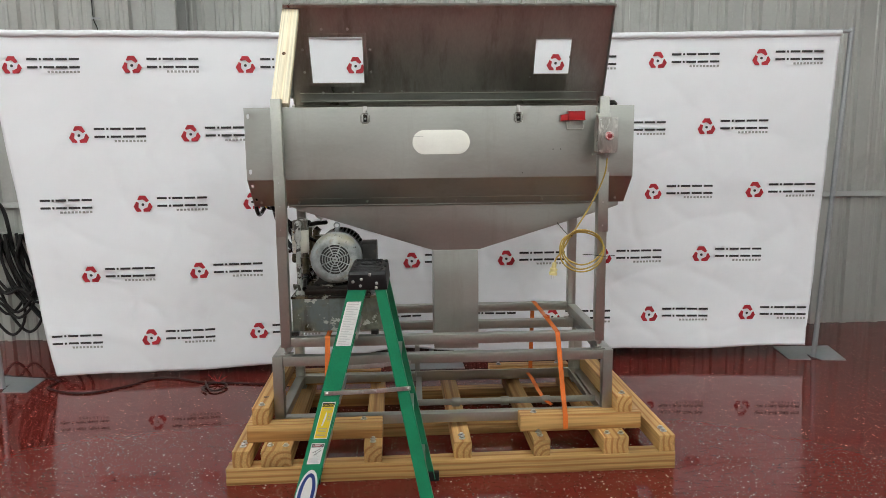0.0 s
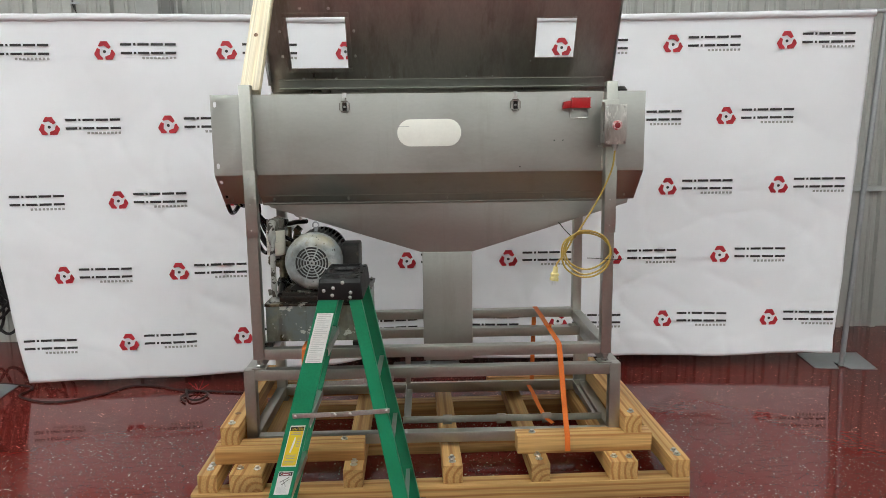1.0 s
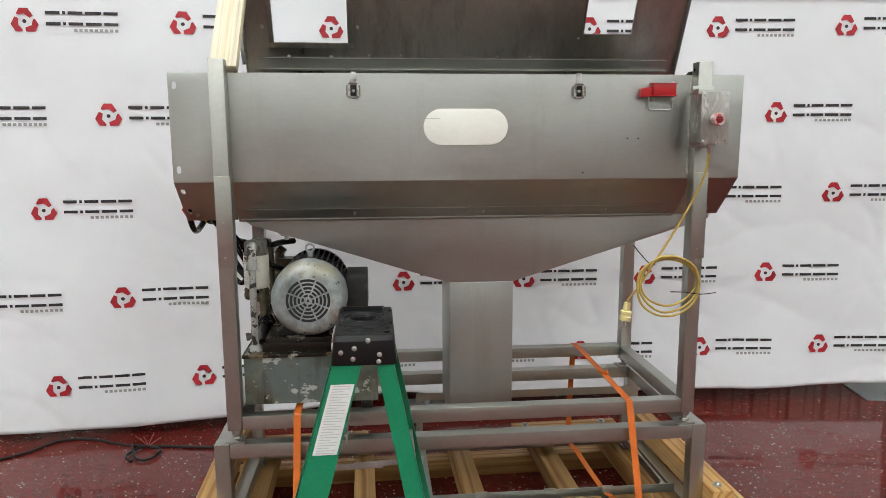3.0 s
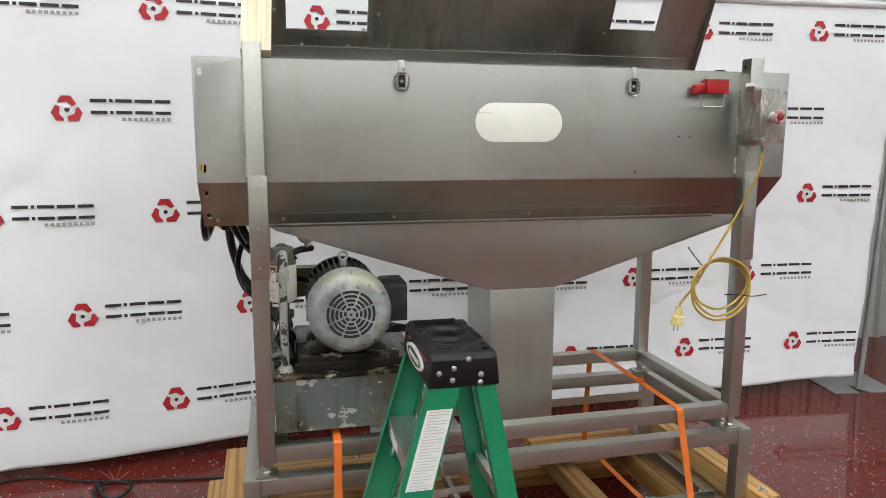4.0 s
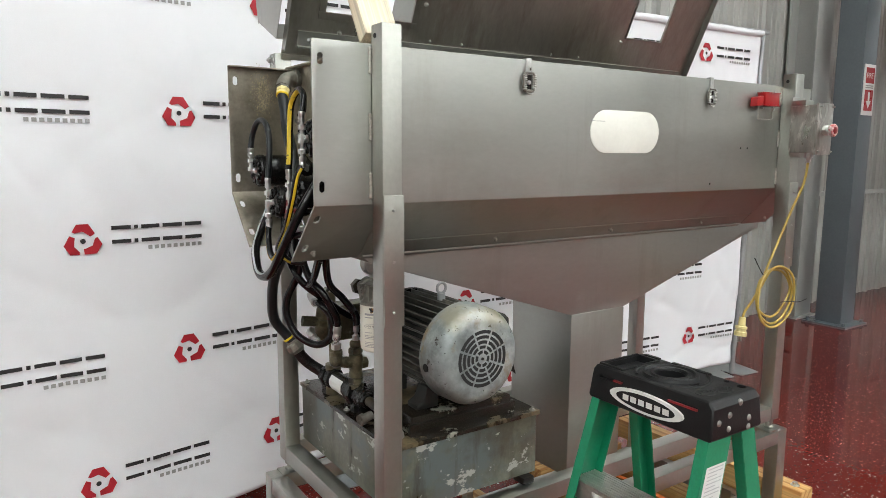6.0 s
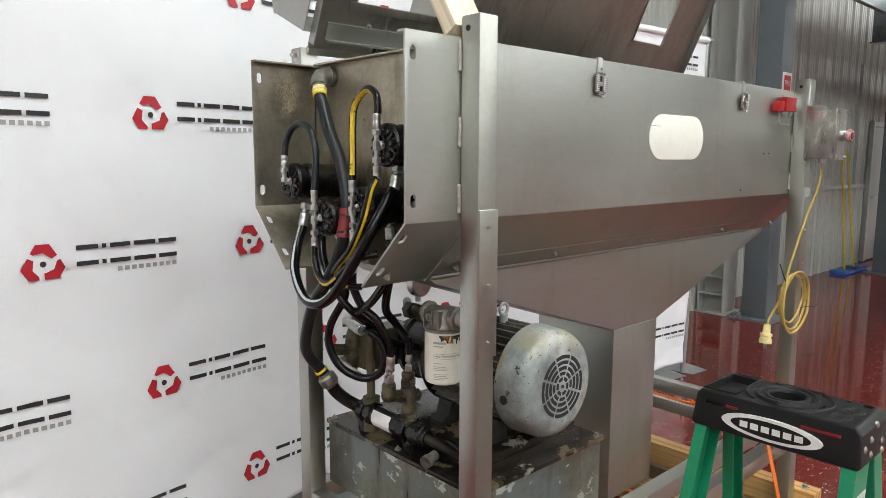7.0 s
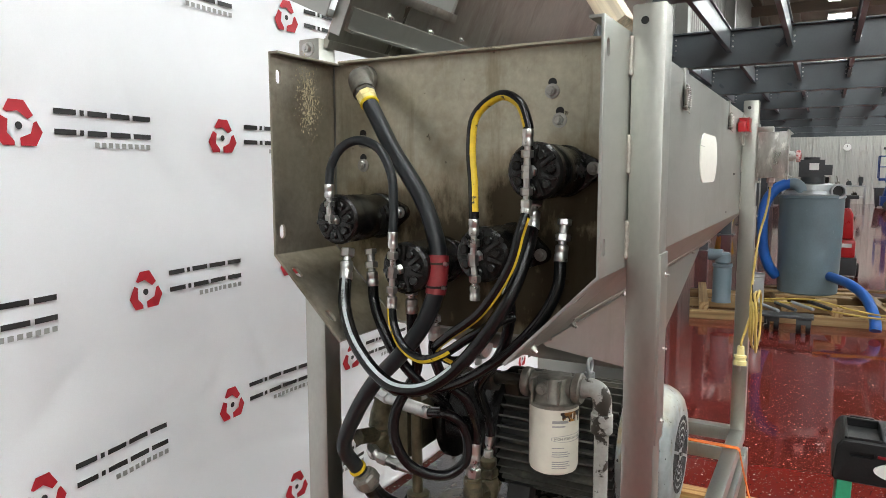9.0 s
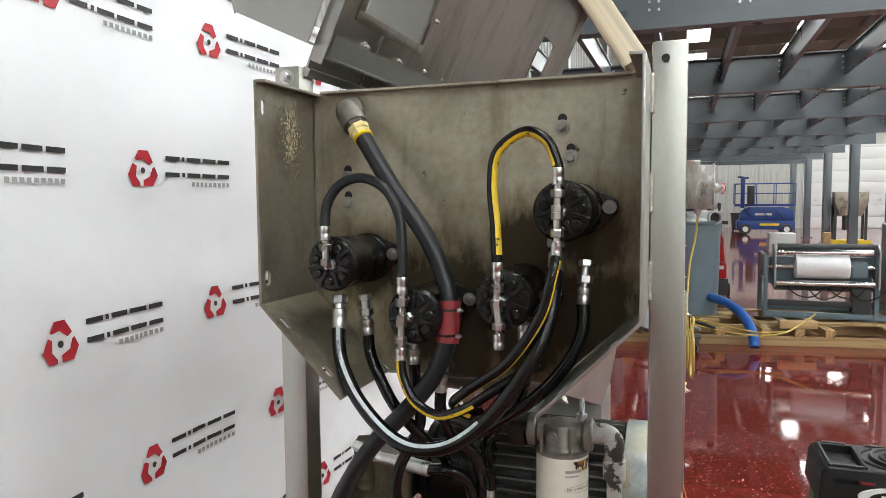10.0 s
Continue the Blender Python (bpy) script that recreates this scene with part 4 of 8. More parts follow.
slope_n = Vector((0, -0.146, -0.145)).normalized()
b = B()
prism(b, [(3.7040, 1.4086), (3.7068, 1.4058), (3.7052, 1.4042), (3.7024, 1.4070)], "x", -0.646, 0.983)
part("lap_edge", b, M["tube"], mixer, "", smooth=False)
for x in (-0.241, 0.235, 0.70, 1.10, -0.80, -0.60):
    hex_bolt(mixer, Vector((x, 3.724 - 0.0014, 1.3915 - 0.0014)) + slope_n * 0.0005, slope_n, 0.0055, 0.006, M["tube"])
for x, z in ((0.735, 1.655), (0.775, 1.655), (0.575, 1.535)):
    b = B()
    cyl(b, (x, YF - 0.0012, z), (x, YF + 0.003, z), 0.003, 10)
    part("rivet_hole", b, M["slot"], mixer)

# the sight plate
b = B()
pts = []
for cx, a0 in ((0.302 - 0.062, -90), (0.006 + 0.062, 90)):
    for k in range(13):
        q = radians(a0 + 15 * k)
        pts.append((cx + 0.062 * math.cos(q), 1.697 + 0.062 * math.sin(q)))
prism(b, pts, "y", YF - 0.0025, YF + 0.001)
sight = part("sight_plate", b, M["cream"], mixer, "cream-white pill-shaped plate", 0.0006)
b = B()
box(b, 0.008, 0.062, YF - 0.0032, YF - 0.002, 1.7255, 1.727)
part("scratch", b, M["print_grey"], sight)

# toggle latches on the front edge
for x in (-0.232, 0.552):
    b = B()
    box(b, x - 0.009, x + 0.009, YF - 0.004, YF - 0.0005, 1.838, 1.8805)
    box(b, x - 0.009, x + 0.009, YF - 0.004, YF + 0.012, 1.8775, 1.8815)
    latch = part("toggle_latch", b, M["zinc"], mixer, "small steel spring toggle latch", 0.001)
    b = B()
    sweep(b, [Vector((x + p, YF - 0.008, 1.819 + q)) for p, q in ((-0.012, 0.024), (0.012, 0.024), (0.021, 0.014), (0.021, -0.014), (0.012, -0.024), (-0.012, -0.024), (-0.021, -0.014), (-0.021, 0.014))], 0.0030, 8, True)
    part("latch_yoke", b, M["cast_grey"], latch)
    b = B()
    box(b, x - 0.016, x + 0.016, YF - 0.006, YF - 0.0006, 1.794, 1.801)
    part("latch_base", b, M["cast_grey"], latch, "", 0.002)
    # near-black plate drawn in for the dark gap between the springs
    b = B()
    box(b, x - 0.011, x + 0.011, YF - 0.003, YF - 0.0006, 1.799, 1.838)
    part("latch_plate", b, M["grime"], latch)
    for s in (-1, 1):
        b = B()
        sweep(b, [Vector((x + s * 0.0155 + 0.0048 * math.cos(2 * math.pi * k / 9), YF - 0.008 + 0.0048 * math.sin(2 * math.pi * k / 9), 1.798 + 0.041 * k / 81)) for k in range(82)], 0.0017, 6)
        part("spring", b, M["tube"], latch, "coil spring")
    b = B()
    sweep(b, smooth_path([(x - 0.010, YF - 0.008, 1.794), (x - 0.008, YF - 0.012, 1.789), (x, YF - 0.013, 1.787), (x + 0.008, YF - 0.012, 1.789), (x + 0.010, YF - 0.008, 1.794)], 4), 0.0018, 6)
    part("pull_loop", b, M["tube"], latch)
    b = B()
    cyl(b, (x, YF - 0.010, 1.818), (x, YF - 0.002, 1.818), 0.0055, 14, chamfer=0.0015)
    part("latch_button", b, M["zinc"], latch)

# red safety switch with a wire bail
b = B()
box(b, 0.809, 0.893, YF - 0.036, YF - 0.004, 1.802, 1.845)
switch = part("safety_switch", b, M["red_plastic"], mixer, "red enamel safety switch", 0.0035)
b = B()
prism(b, [(0.768, 1.797), (0.770, 1.828), (0.808, 1.835), (0.808, 1.801)], "y", YF - 0.030, YF - 0.004)
part("actuator_head", b, M["red_plastic"], switch, "", 0.003)
for z in (1.8005, 1.8435):
    b = B()
    box(b, 0.806, 0.896, YF - 0.038, YF - 0.003, z, z + 0.003)
    part("housing_lip", b, M["red_plastic"], switch, "", 0.001)
b = B()
sweep(b, smooth_path([(0.802, YF - 0.015, 1.800), (0.803, YF - 0.015, 1.775), (0.806, YF - 0.015, 1.757), (0.845, YF - 0.015, 1.755), (0.884, YF - 0.015, 1.757), (0.888, YF - 0.015, 1.775), (0.888, YF - 0.015, 1.802)], 5), 0.0026, 8)
part("wire_bail", b, M["tube"], switch)
for x in (0.815, 0.884):
    for z in (1.846, 1.800):
        hex_bolt(switch, (x, YF - 0.022, z - 0.003), (0, 0, 1 if z > 1.82 else -1), 0.005, 0.004, washer=False)


# ---- tube frame ----
def tube_bar(name, x0, x1, y0, y1, z0, z1, parent, label=""):
    b = B()
    box(b, x0, x1, y0, y1, z0, z1)
    return part(name, b, M["tube"], parent, label, 0.005)


PX = ((-0.700, -0.648), (0.962, 1.013))
for x0, x1 in PX:
    fp = tube_bar("post", x0, x1, 3.552, 3.604, 0.637, 1.918, mixer, "square stainless tube post")
    b = B()
    cyl(b, (x0 + 0.002, 3.584, 1.892), (x0 - 0.0012, 3.584, 1.892), 0.0060, 16)
    part("bolt_hole", b, M["slot"], fp)
    b = B()
    box(b, x0 + 0.002, x1 + 0.0040, 3.5490, 3.598, 1.225, 1.535)
    part("splice_sleeve", b, M["tube"], fp, "", 0.002)
    for z in (1.50, 1.26, 1.38):
        hex_bolt(fp, ((x0 + x1) / 2, 3.5490, z), (0, -1, 0), 0.004, 0.002, washer=False)
    # short weld beads between post and flange
    for z in (1.84, 1.69, 1.555):
        b = B()
        sx = x0 - 0.003 if x0 < 0 else x0 - 0.002
        lathe(b, (sx, 3.6035, z - 0.032), (sx, 3.6035, z + 0.04), [(0, 0)] + [(0.0034 * k, 0.0036 + 0.0010 * (k * 7 % 5) / 4) for k in range(1, 19)] + [(0.064, 0)], 10)
        part("weld_bead", b, M["weld"], fp, "pale rippled weld bead")
    rp = tube_bar("post", x0, x1, 4.211, 4.262, 0.637, 1.925, mixer)
    hex_bolt(rp, (x0, 4.236, 1.905), (-1, 0, 0), 0.009, 0.010)
tube_bar("rail", -0.648, 0.962, 3.553, 3.603, 0.638, 0.690, mixer)
tube_bar("rail", -0.648, 0.962, 4.212, 4.261, 0.650, 0.701, mixer)
for x0, x1 in PX:
    tube_bar("rail", x0 + 0.001, x1 - 0.001, 3.604, 4.211, 0.638, 0.690, mixer)
for x in (-0.674, 0.988):
    for y in (3.578, 4.236):
        b = B()
        cyl(b, (x, y, 0.590), (x, y, 0.640), 0.011, 14)
        hexnut(b, (x, y, 0.618), (x, y, 0.634), 0.017)
        box(b, x - 0.036, x + 0.030, y - 0.030, y + 0.030, 0.592, 0.598)
        hexnut(b, (x, y, 0.598), (x, y, 0.608), 0.018)
        part("levelling_foot", b, M["tube"], mixer)

# ---- lid ----
LS, LC = math.sin(radians(24.8)), math.cos(radians(24.8))
LH = Vector((0, 4.207, 1.925))


def lid_at(x, s, n):
    """A place on the lid: across, up from the hinge, and out from its back."""
    return Vector((x, LH.y - LS * s + LC * n, LH.z + LC * s + LS * n))


def lid_box(bm, x0, x1, s0, s1, n0, n1):
    vs = box(bm, x0, x1, s0, s1, n0, n1)
    for v in vs:
        v.co = lid_at(*v.co)


LX0, LX1, LL = -0.683, 1.146, 0.585
W1, W2 = (-0.564, -0.266, 0.136, 0.402), (0.720, 0.925, 0.184, 0.388)
b = B()
xs = [LX0, W1[0], W1[1], W2[0], W2[1], LX1]
for i in range(5):
    hole = {1: W1, 3: W2}.get(i)
    if hole:
        lid_box(b, xs[i], xs[i + 1], 0.0, hole[2], -0.004, 0)
        lid_box(b, xs[i], xs[i + 1], hole[3], LL, -0.004, 0)
    else:
        lid_box(b, xs[i], xs[i + 1], 0.0, LL, -0.004, 0)
bmesh.ops.remove_doubles(b, verts=b.verts, dist=0.0001)
lid = part("lid", b, M["steel_lid"], mixer, "raised dark stainless lid leaning over the trough", smooth=False)
b = B()
lid_box(b, LX0, LX1, LL - 0.003, LL, -0.045, -0.004)
lid_box(b, LX0, LX1, LL - 0.014, LL - 0.004, -0.047, -0.043)
part("front_skirt", b, M["steel_lid"], lid, "", 0.001)
for x in (LX0, LX1 - 0.003):
    b = B()
    lid_box(b, x, x + 0.003, 0.015, LL - 0.004, -0.028, -0.004)
    part("side_skirt", b, M["steel"], lid)
b = B()
lid_box(b, LX0 + 0.04, LX1 - 0.04, 0.030, 0.074, -0.012, -0.0045)
lid_box(b, LX0 + 0.04, LX1 - 0.04, 0.026, 0.031, -0.026, -0.0045)
part("stiffening_angle", b, M["steel"], lid, smooth=False)
b = B()
lid_box(b, LX0, LX1, -0.016, 0.0, -0.010, 0.003)
part("hinge_strip", b, M["steel_lid"], lid)
# rolled window rim with bolts
for w, rim in ((W1, 0.022), (W2, 0.006)):
    b = B()
    x0, x1, s0, s1 = w
    for q in ((x0 - rim, x1 + rim, s0 - rim, s0), (x0 - rim, x1 + rim, s1, s1 + rim), (x0 - rim, x0, s0, s1), (x1, x1 + rim, s0, s1)):
        lid_box(b, q[0], q[1], q[2], q[3], -0.008, -0.0045)
    part("window_rim", b, M["steel_lid"], lid, "", 0.0012)
for x, s in ((-0.509, 0.078), (-0.336, 0.078), (-0.49, 0.445), (-0.345, 0.445), (-0.605, 0.20), (-0.605, 0.33), (-0.225, 0.20), (-0.225, 0.33), (-0.18, 0.085), (-0.05, 0.085), (0.36, 0.085), (0.70, 0.165), (0.5, 0.085), (0.3, 0.56), (-0.15, 0.56), (0.75, 0.56)):
    hex_bolt(lid, lid_at(x, s, -0.0045), Vector((0, -LC, -LS)), 0.0055 if -0.62 < x < -0.2 else 0.003, 0.006 if -0.62 < x < -0.2 else 0.002)
# inlet hood over the larger opening, open at its far end
b = B()
lid_box(b, -0.703, -0.700, 0.040, 0.46, 0.001, 0.165)
lid_box(b, -0.245, -0.242, 0.075, 0.46, 0.001, 0.165)
lid_box(b, -0.700, -0.245, 0.040, 0.043, 0.001, 0.165)
lid_box(b, -0.700, -0.245, 0.457, 0.460, 0.001, 0.165)
vs = prism(b, [(0.036, 0.165), (0.10, 0.215), (0.46, 0.215), (0.46, 0.165)], "x", -0.703, -0.700)
for v in vs:
    v.co = lid_at(v.co.x, v.co.y, v.co.z)
part("inlet_hood", b, M["steel"], lid, "folded steel inlet hood behind the lid opening", smooth=False)
# handle over the lid's upper edge
b = B()
sweep(b, smooth_path([lid_at(0.62, LL, -0.02), lid_at(0.62, LL + 0.03, -0.03), lid_at(0.69, LL + 0.03, -0.03), lid_at(0.69, LL, -0.02)], 6), 0.005, 8)
part("lid_handle", b, M["tube"], lid)

# right-hand end: bearing housing and motor cap that peep past the flange
b = B()
lathe(b, (0.992, 3.9, 1.66), (1.3, 3.9, 1.66), [(0, 0), (0, 0.09), (0.10, 0.09), (0.11, 0.075), (0.20, 0.075), (0.215, 0.06), (0.215, 0)], 32)
part("drive_motor", b, M["grime"], mixer, "dark drive motor on the end plate")
b = B()
lathe(b, (1.15, 4.0, 1.86), (1.15, 4.0, 1.95), [(0, 0), (0, 0.035), (0.05, 0.033), (0.065, 0.02), (0.068, 0)], 20)
part("breather_cap", b, M["grime"], mixer)
b = B()
lathe(b, (1.0, 3.86, 1.73), (1.3, 3.86, 1.73), [(0, 0), (0, 0.11), (0.175, 0.11), (0.185, 0.10), (0.185, 0)], 32)
part("guard_cover", b, M["galv"], mixer)

# control box on the right-hand front post
b = B()
box(b, 0.934, 1.024, 3.452, 3.548, 1.640, 1.803)
jbox = part("control_box", b, M["box_steel"], mixer, "scratched stainless control box with a red stop button", 0.004)
b = B()
box(b, 0.930, 1.028, 3.449, 3.456, 1.634, 1.809)
part("box_cover", b, M["box_steel"], jbox, "", 0.002)
for x in (0.940, 1.018):
    for z in (1.645, 1.798):
        hex_bolt(jbox, (x, 3.449, z), (0, -1, 0), 0.0045, 0.004, washer=False)
b = B()
cyl(b, (0.977, 3.449, 1.717), (0.977, 3.432, 1.717), 0.0175, 20, chamfer=0.002)
cyl(b, (0.977, 3.432, 1.717), (0.977, 3.424, 1.717), 0.011, 20)
part("button_collar", b, M["zinc"], jbox, "pale metal button collar")
b = B()
lathe(b, (0.977, 3.426, 1.717), (0.977, 3.40, 1.717), [(0, 0), (0, 0.019), (0.003, 0.0215), (0.011, 0.0215), (0.014, 0.019), (0.014, 0.0130), (0.010, 0.0125), (0.010, 0)], 28)
part("button_rim", b, M["worn_red"], jbox, "worn pale red button rim")
b = B()
lathe(b, (0.977, 3.424, 1.717), (0.977, 3.40, 1.717), [(0.008, 0), (0.008, 0.0126), (0.0135, 0.0122), (0.0150, 0.010), (0.0155, 0)], 24)
part("stop_button", b, M["dark_red"], jbox, "dark red stop button")
b = B()
box(b, 0.942, 1.02, 3.548, 3.554, 1.625, 1.835)
box(b, 0.940, 0.99, 3.50, 3.55, 1.803, 1.822)
part("mounting_plate", b, M["tube"], jbox, "", 0.002)
b = B()
hexnut(b, (0.993, 3.505, 1.640), (0.993, 3.505, 1.622), 0.014)
cyl(b, (0.993, 3.505, 1.624), (0.993, 3.505, 1.606), 0.0095, 14, r1=0.0065)
part("cable_gland", b, M["zinc"], jbox)
b = B()
box(b, 0.926, 0.966, 3.535, 3.556, 1.622, 1.630)
part("bracket", b, M["tube"], jbox)

# wooden prop between the front corner and the lid
prop_len = 0.620
m = Matrix.Translation((-0.664, 3.627, 1.890)) @ Matrix.Rotation(radians(-32.4), 4, "X") @ Matrix.Rotation(radians(1.8), 4, "Y")
b = B()
box(b, 0, prop_len, -0.0445, 0.0445, -0.019, 0.019)
soften(b, 0.003)
prop = tagged(new("wooden_prop", mesh_of("wooden_prop", b, M["pale_wood"])), "pale sawn wooden stick propping the lid open", "wooden prop")
prop.matrix_basis = m @ Matrix(((0, 1, 0, 0), (0, 0, 1, 0), (1, 0, 0, 0), (0, 0, 0, 1)))
b = B()
cyl(b, (0.315, -0.006, -0.0185), (0.315, -0.006, -0.0205), 0.010, 14)
knot = new("knot", mesh_of("knot", b, M["pine_grey"]))
knot.parent = prop


# ---- steel base frame below ----
stand = thing("base_frame", (0.15, 3.9, 0.178), "open rectangular steel tube base frame standing on the pallet", "steel frame")
SX0, SX1, SY0, SY1 = -0.748, 1.060, 3.542, 4.272
for x0, x1 in ((SX0, SX0 + 0.054), (SX1 - 0.054, SX1)):
    for y0, y1 in ((SY0, SY0 + 0.054), (SY1 - 0.054, SY1)):
        tube_bar("leg", x0, x1, y0, y1, 0.186, 0.592, stand)
        b = B()
        box(b, x0 - 0.008, x1 + 0.008, y0 - 0.004, y1 + 0.008, 0.178, 0.186)
        part("foot_pad", b, M["tube"], stand)
for y0, y1 in ((SY0 + 0.001, SY0 + 0.053), (SY1 - 0.053, SY1 - 0.001)):
    tube_bar("rail", SX0 + 0.054, SX1 - 0.054, y0, y1, 0.538, 0.591, stand)
    tube_bar("rail", SX0 + 0.054, SX1 - 0.054, y0, y1, 0.208, 0.260, stand)
for x0, x1 in ((SX0 + 0.001, SX0 + 0.053), (SX1 - 0.053, SX1 - 0.001)):
    tube_bar("rail", x0, x1, SY0 + 0.054, SY1 - 0.054, 0.538, 0.591, stand)
    tube_bar("rail", x0, x1, SY0 + 0.054, SY1 - 0.054, 0.208, 0.260, stand)


def angle_bar(bm, p, q, w=0.035, t=0.004):
    """An angle iron along x or y from p to q."""
    (x0, y0, z), (x1, y1, _) = p, q
    if abs(x1 - x0) > abs(y1 - y0):
        box(bm, x0, x1, y0, y0 + t, z, z + w)
        box(bm, x0, x1, y0 + t, y0 + w, z, z + t)
    else:
        box(bm, x0, x0 + t, y0, y1, z, z + w)
        box(bm, x0 + t, x0 + w, y0, y1, z, z + t)


for p, q in (((0.0, 3.655, 0.262), (1.0, 3.655, 0.262)), ((0.0, 4.14, 0.262), (1.0, 4.14, 0.262)), ((0.004, 3.695, 0.262), (0.004, 4.135, 0.262)), ((0.955, 3.695, 0.262), (0.955, 4.135, 0.262)), ((0.0, 4.17, 0.48), (1.0, 4.17, 0.48))):
    b = B()
    angle_bar(b, p, q)
    part("slide_rail", b, M["tube"], stand, "steel angle slide rail")
for x in (0.0, 0.97):
    b = B()
    box(b, x, x + 0.03, 4.176, 4.206, 0.262, 0.478)
    part("upright", b, M["tube"], stand, "", 0.002)
for x in (0.20, 0.47, 0.70):
    b = B()
    box(b, x, x + 0.045, 3.648, 3.654, 0.255, 0.305)
    part("clip_plate", b, M["tube"], stand, "", 0.001)


# ---- hydraulic motors and hoses on the end plate ----
def hyd_motor(y, z, turn):
    """A black hydraulic motor: two-bolt flange, round body, ribbed end cover with bolts, two ports below."""
    b = B()
    lathe(b, (-0.66, y, z), (-0.9, y, z), [(0, 0), (0, 0.044), (0.012, 0.044), (0.016, 0.041), (0.060, 0.041), (0.064, 0.0435), (0.104, 0.0435), (0.108, 0.041), (0.124, 0.041), (0.128, 0.045), (0.140, 0.045), (0.145, 0.041), (0.147, 0.030), (0.147, 0)], 36)
    body = part("hydraulic_motor", b, M["cast"], mixer, "greasy black hydraulic motor")
    b = B()
    a = radians(turn)
    u, v = Vector((0, math.cos(a), math.sin(a))), Vector((0, -math.sin(a), math.cos(a)))
    outline = []
    for s in (1, -1):
        for k in range(9):
            q = radians(-60 + 15 * k)
            p = u * s * (0.052 + 0.016 * math.cos(q)) + v * s * 0.016 * math.sin(q)
            outline.append(p)
        for k in range(5):
            q = radians(65 + 12.5 * k)
            p = u * s * 0.043 * math.cos(q) + v * s * 0.043 * math.sin(q)
            outline.append(p)
    prism(b, [(y + p.y, z + p.z) for p in outline], "x", -0.674, -0.6605)
    part("motor_flange", b, M["cast"], body, "", 0.001)
    for s in (1, -1):
        c = Vector((-0.674, y, z)) + u * s * 0.053
        hex_bolt(body, c, (-1, 0, 0), 0.0075, 0.007, M["dull_zinc"])
    # raised ribs and bolt heads on the end cover
    b = B()
    for k in range(7):
        q = 2 * math.pi * k / 7 + 0.3
        c = Vector((-0.806, y + 0.0285 * math.cos(q), z + 0.0285 * math.sin(q)))
        cyl(b, c, c + Vector((-0.007, 0, 0)), 0.0075, 12, chamfer=0.002)
    part("cover_bolts", b, M["cast"], body)
    b = B()
    for k in range(7):
        q = 2 * math.pi * (k + 0.5) / 7 + 0.3
        d, t = Vector((0, math.cos(q), math.sin(q))), Vector((0, -math.sin(q), math.cos(q)))
        for r0, r1 in ((0.014, 0.040),):
            vs = []
            for x in (-0.805, -0.8105):
                for r in (r0, r1):
                    for s in (-0.0035, 0.0035):
                        vs.append(b.verts.new(Vector((x, y, z)) + d * r + t * s))
            for f in ((0, 1, 3, 2), (4, 6, 7, 5), (0, 2, 6, 4), (1, 5, 7, 3), (0, 4, 5, 1), (2, 3, 7, 6)):
                b.faces.new([vs[i] for i in f])
    part("cover_ribs", b, M["cast"], body, "", 0.001)
    return body


MOTORS = ((4.097, 1.579, -8), (3.954, 1.500, -12), (3.809, 1.531, 12), (3.720, 1.664, -5))
bodies = [hyd_motor(*q) for q in MOTORS]


def ferrule(p0, p1, r=0.0085, parent=None, label=""):
    """A crimped hose end with its swivel nut: from the nut at p0 to the hose at p1."""
    p0, p1 = Vector(p0), Vector(p1)
    d = (p1 - p0).normalized()
    h = (p1 - p0).length
    b = B()
    prof = [(h * 0.40, 0), (h * 0.40, r * 0.78), (h * 0.44, r * 0.98), (h * 0.52, r), (h * 0.62, r * 1.0), (h * 0.64, r * 0.95), (h * 0.74, r * 0.95), (h * 0.76, r), (h * 0.97, r), (h, r * 0.92), (h, 0)]
    lathe(b, p0, p1, prof, 18)
    cyl(b, p0 + d * h * 0.2, p0 + d * h * 0.42, r * 0.62, 14)
    hexnut(b, p0, p0 + d * h * 0.27, r * 1.15)
    return part("hose_end", b, M["zinc"], parent or mixer, label)


def hose(pts, r, material=None, band=None, label="", steps=8, name="hose", start=None, end=None):
    """A bent hose with optional coloured line along it."""
    path = smooth_path(pts, steps)
    b = B()
    sweep(b, path, r, 12)
    h = part(name, b, material or M["rubber"], mixer, label)
    if band:
        b = B()
        k0, k1 = band[3] if len(band) > 3 else (0, len(path))
        sweep(b, path[k0:k1], r, arc=(band[1], band[2]), lift=0.0004)
        part("printed_line", b, M[band[0]], h)
    return h


def elbow_stack(pts, r=0.007, parent=None):
    """A short run of small zinc adaptors: alternating hex nuts and necks."""
    for p, q in zip(pts, pts[1:]):
        p, q = Vector(p), Vector(q)
        d, h = (q - p).normalized(), (q - p).length
        b = B()
        hexnut(b, p, p + d * h * 0.45, r * 1.15)
        cyl(b, p + d * h * 0.4, q, r * 0.72, 12)
        part("adaptor", b, M["zinc"], parent or mixer)


# loop between the two lower motors
hose([(-0.82, 4.099, 1.6391), (-0.815, 4.0971, 1.6758), (-0.81, 4.0761, 1.7073), (-0.8075, 4.0388, 1.7181), (-0.8075, 3.9995, 1.7011), (-0.81, 3.975, 1.6599), (-0.815, 3.9675, 1.6074), (-0.82, 3.9663, 1.5595)], 0.0080, M["hose_grey"], label="grey-black drain hose loop")
ferrule((-0.821, 4.0984, 1.6016), (-0.82, 4.099, 1.6422), 0.0085, bodies[0])
elbow_stack([(-0.821, 4.0989, 1.5782), (-0.821, 4.0984, 1.6016)], 0.0075, bodies[0])
elbow_stack([(-0.806, 4.092, 1.579), (-0.821, 4.0989, 1.5772)], 0.008, bodies[0])
ferrule((-0.82, 3.9668, 1.5167), (-0.82, 3.9663, 1.5636), 0.0085, bodies[1])
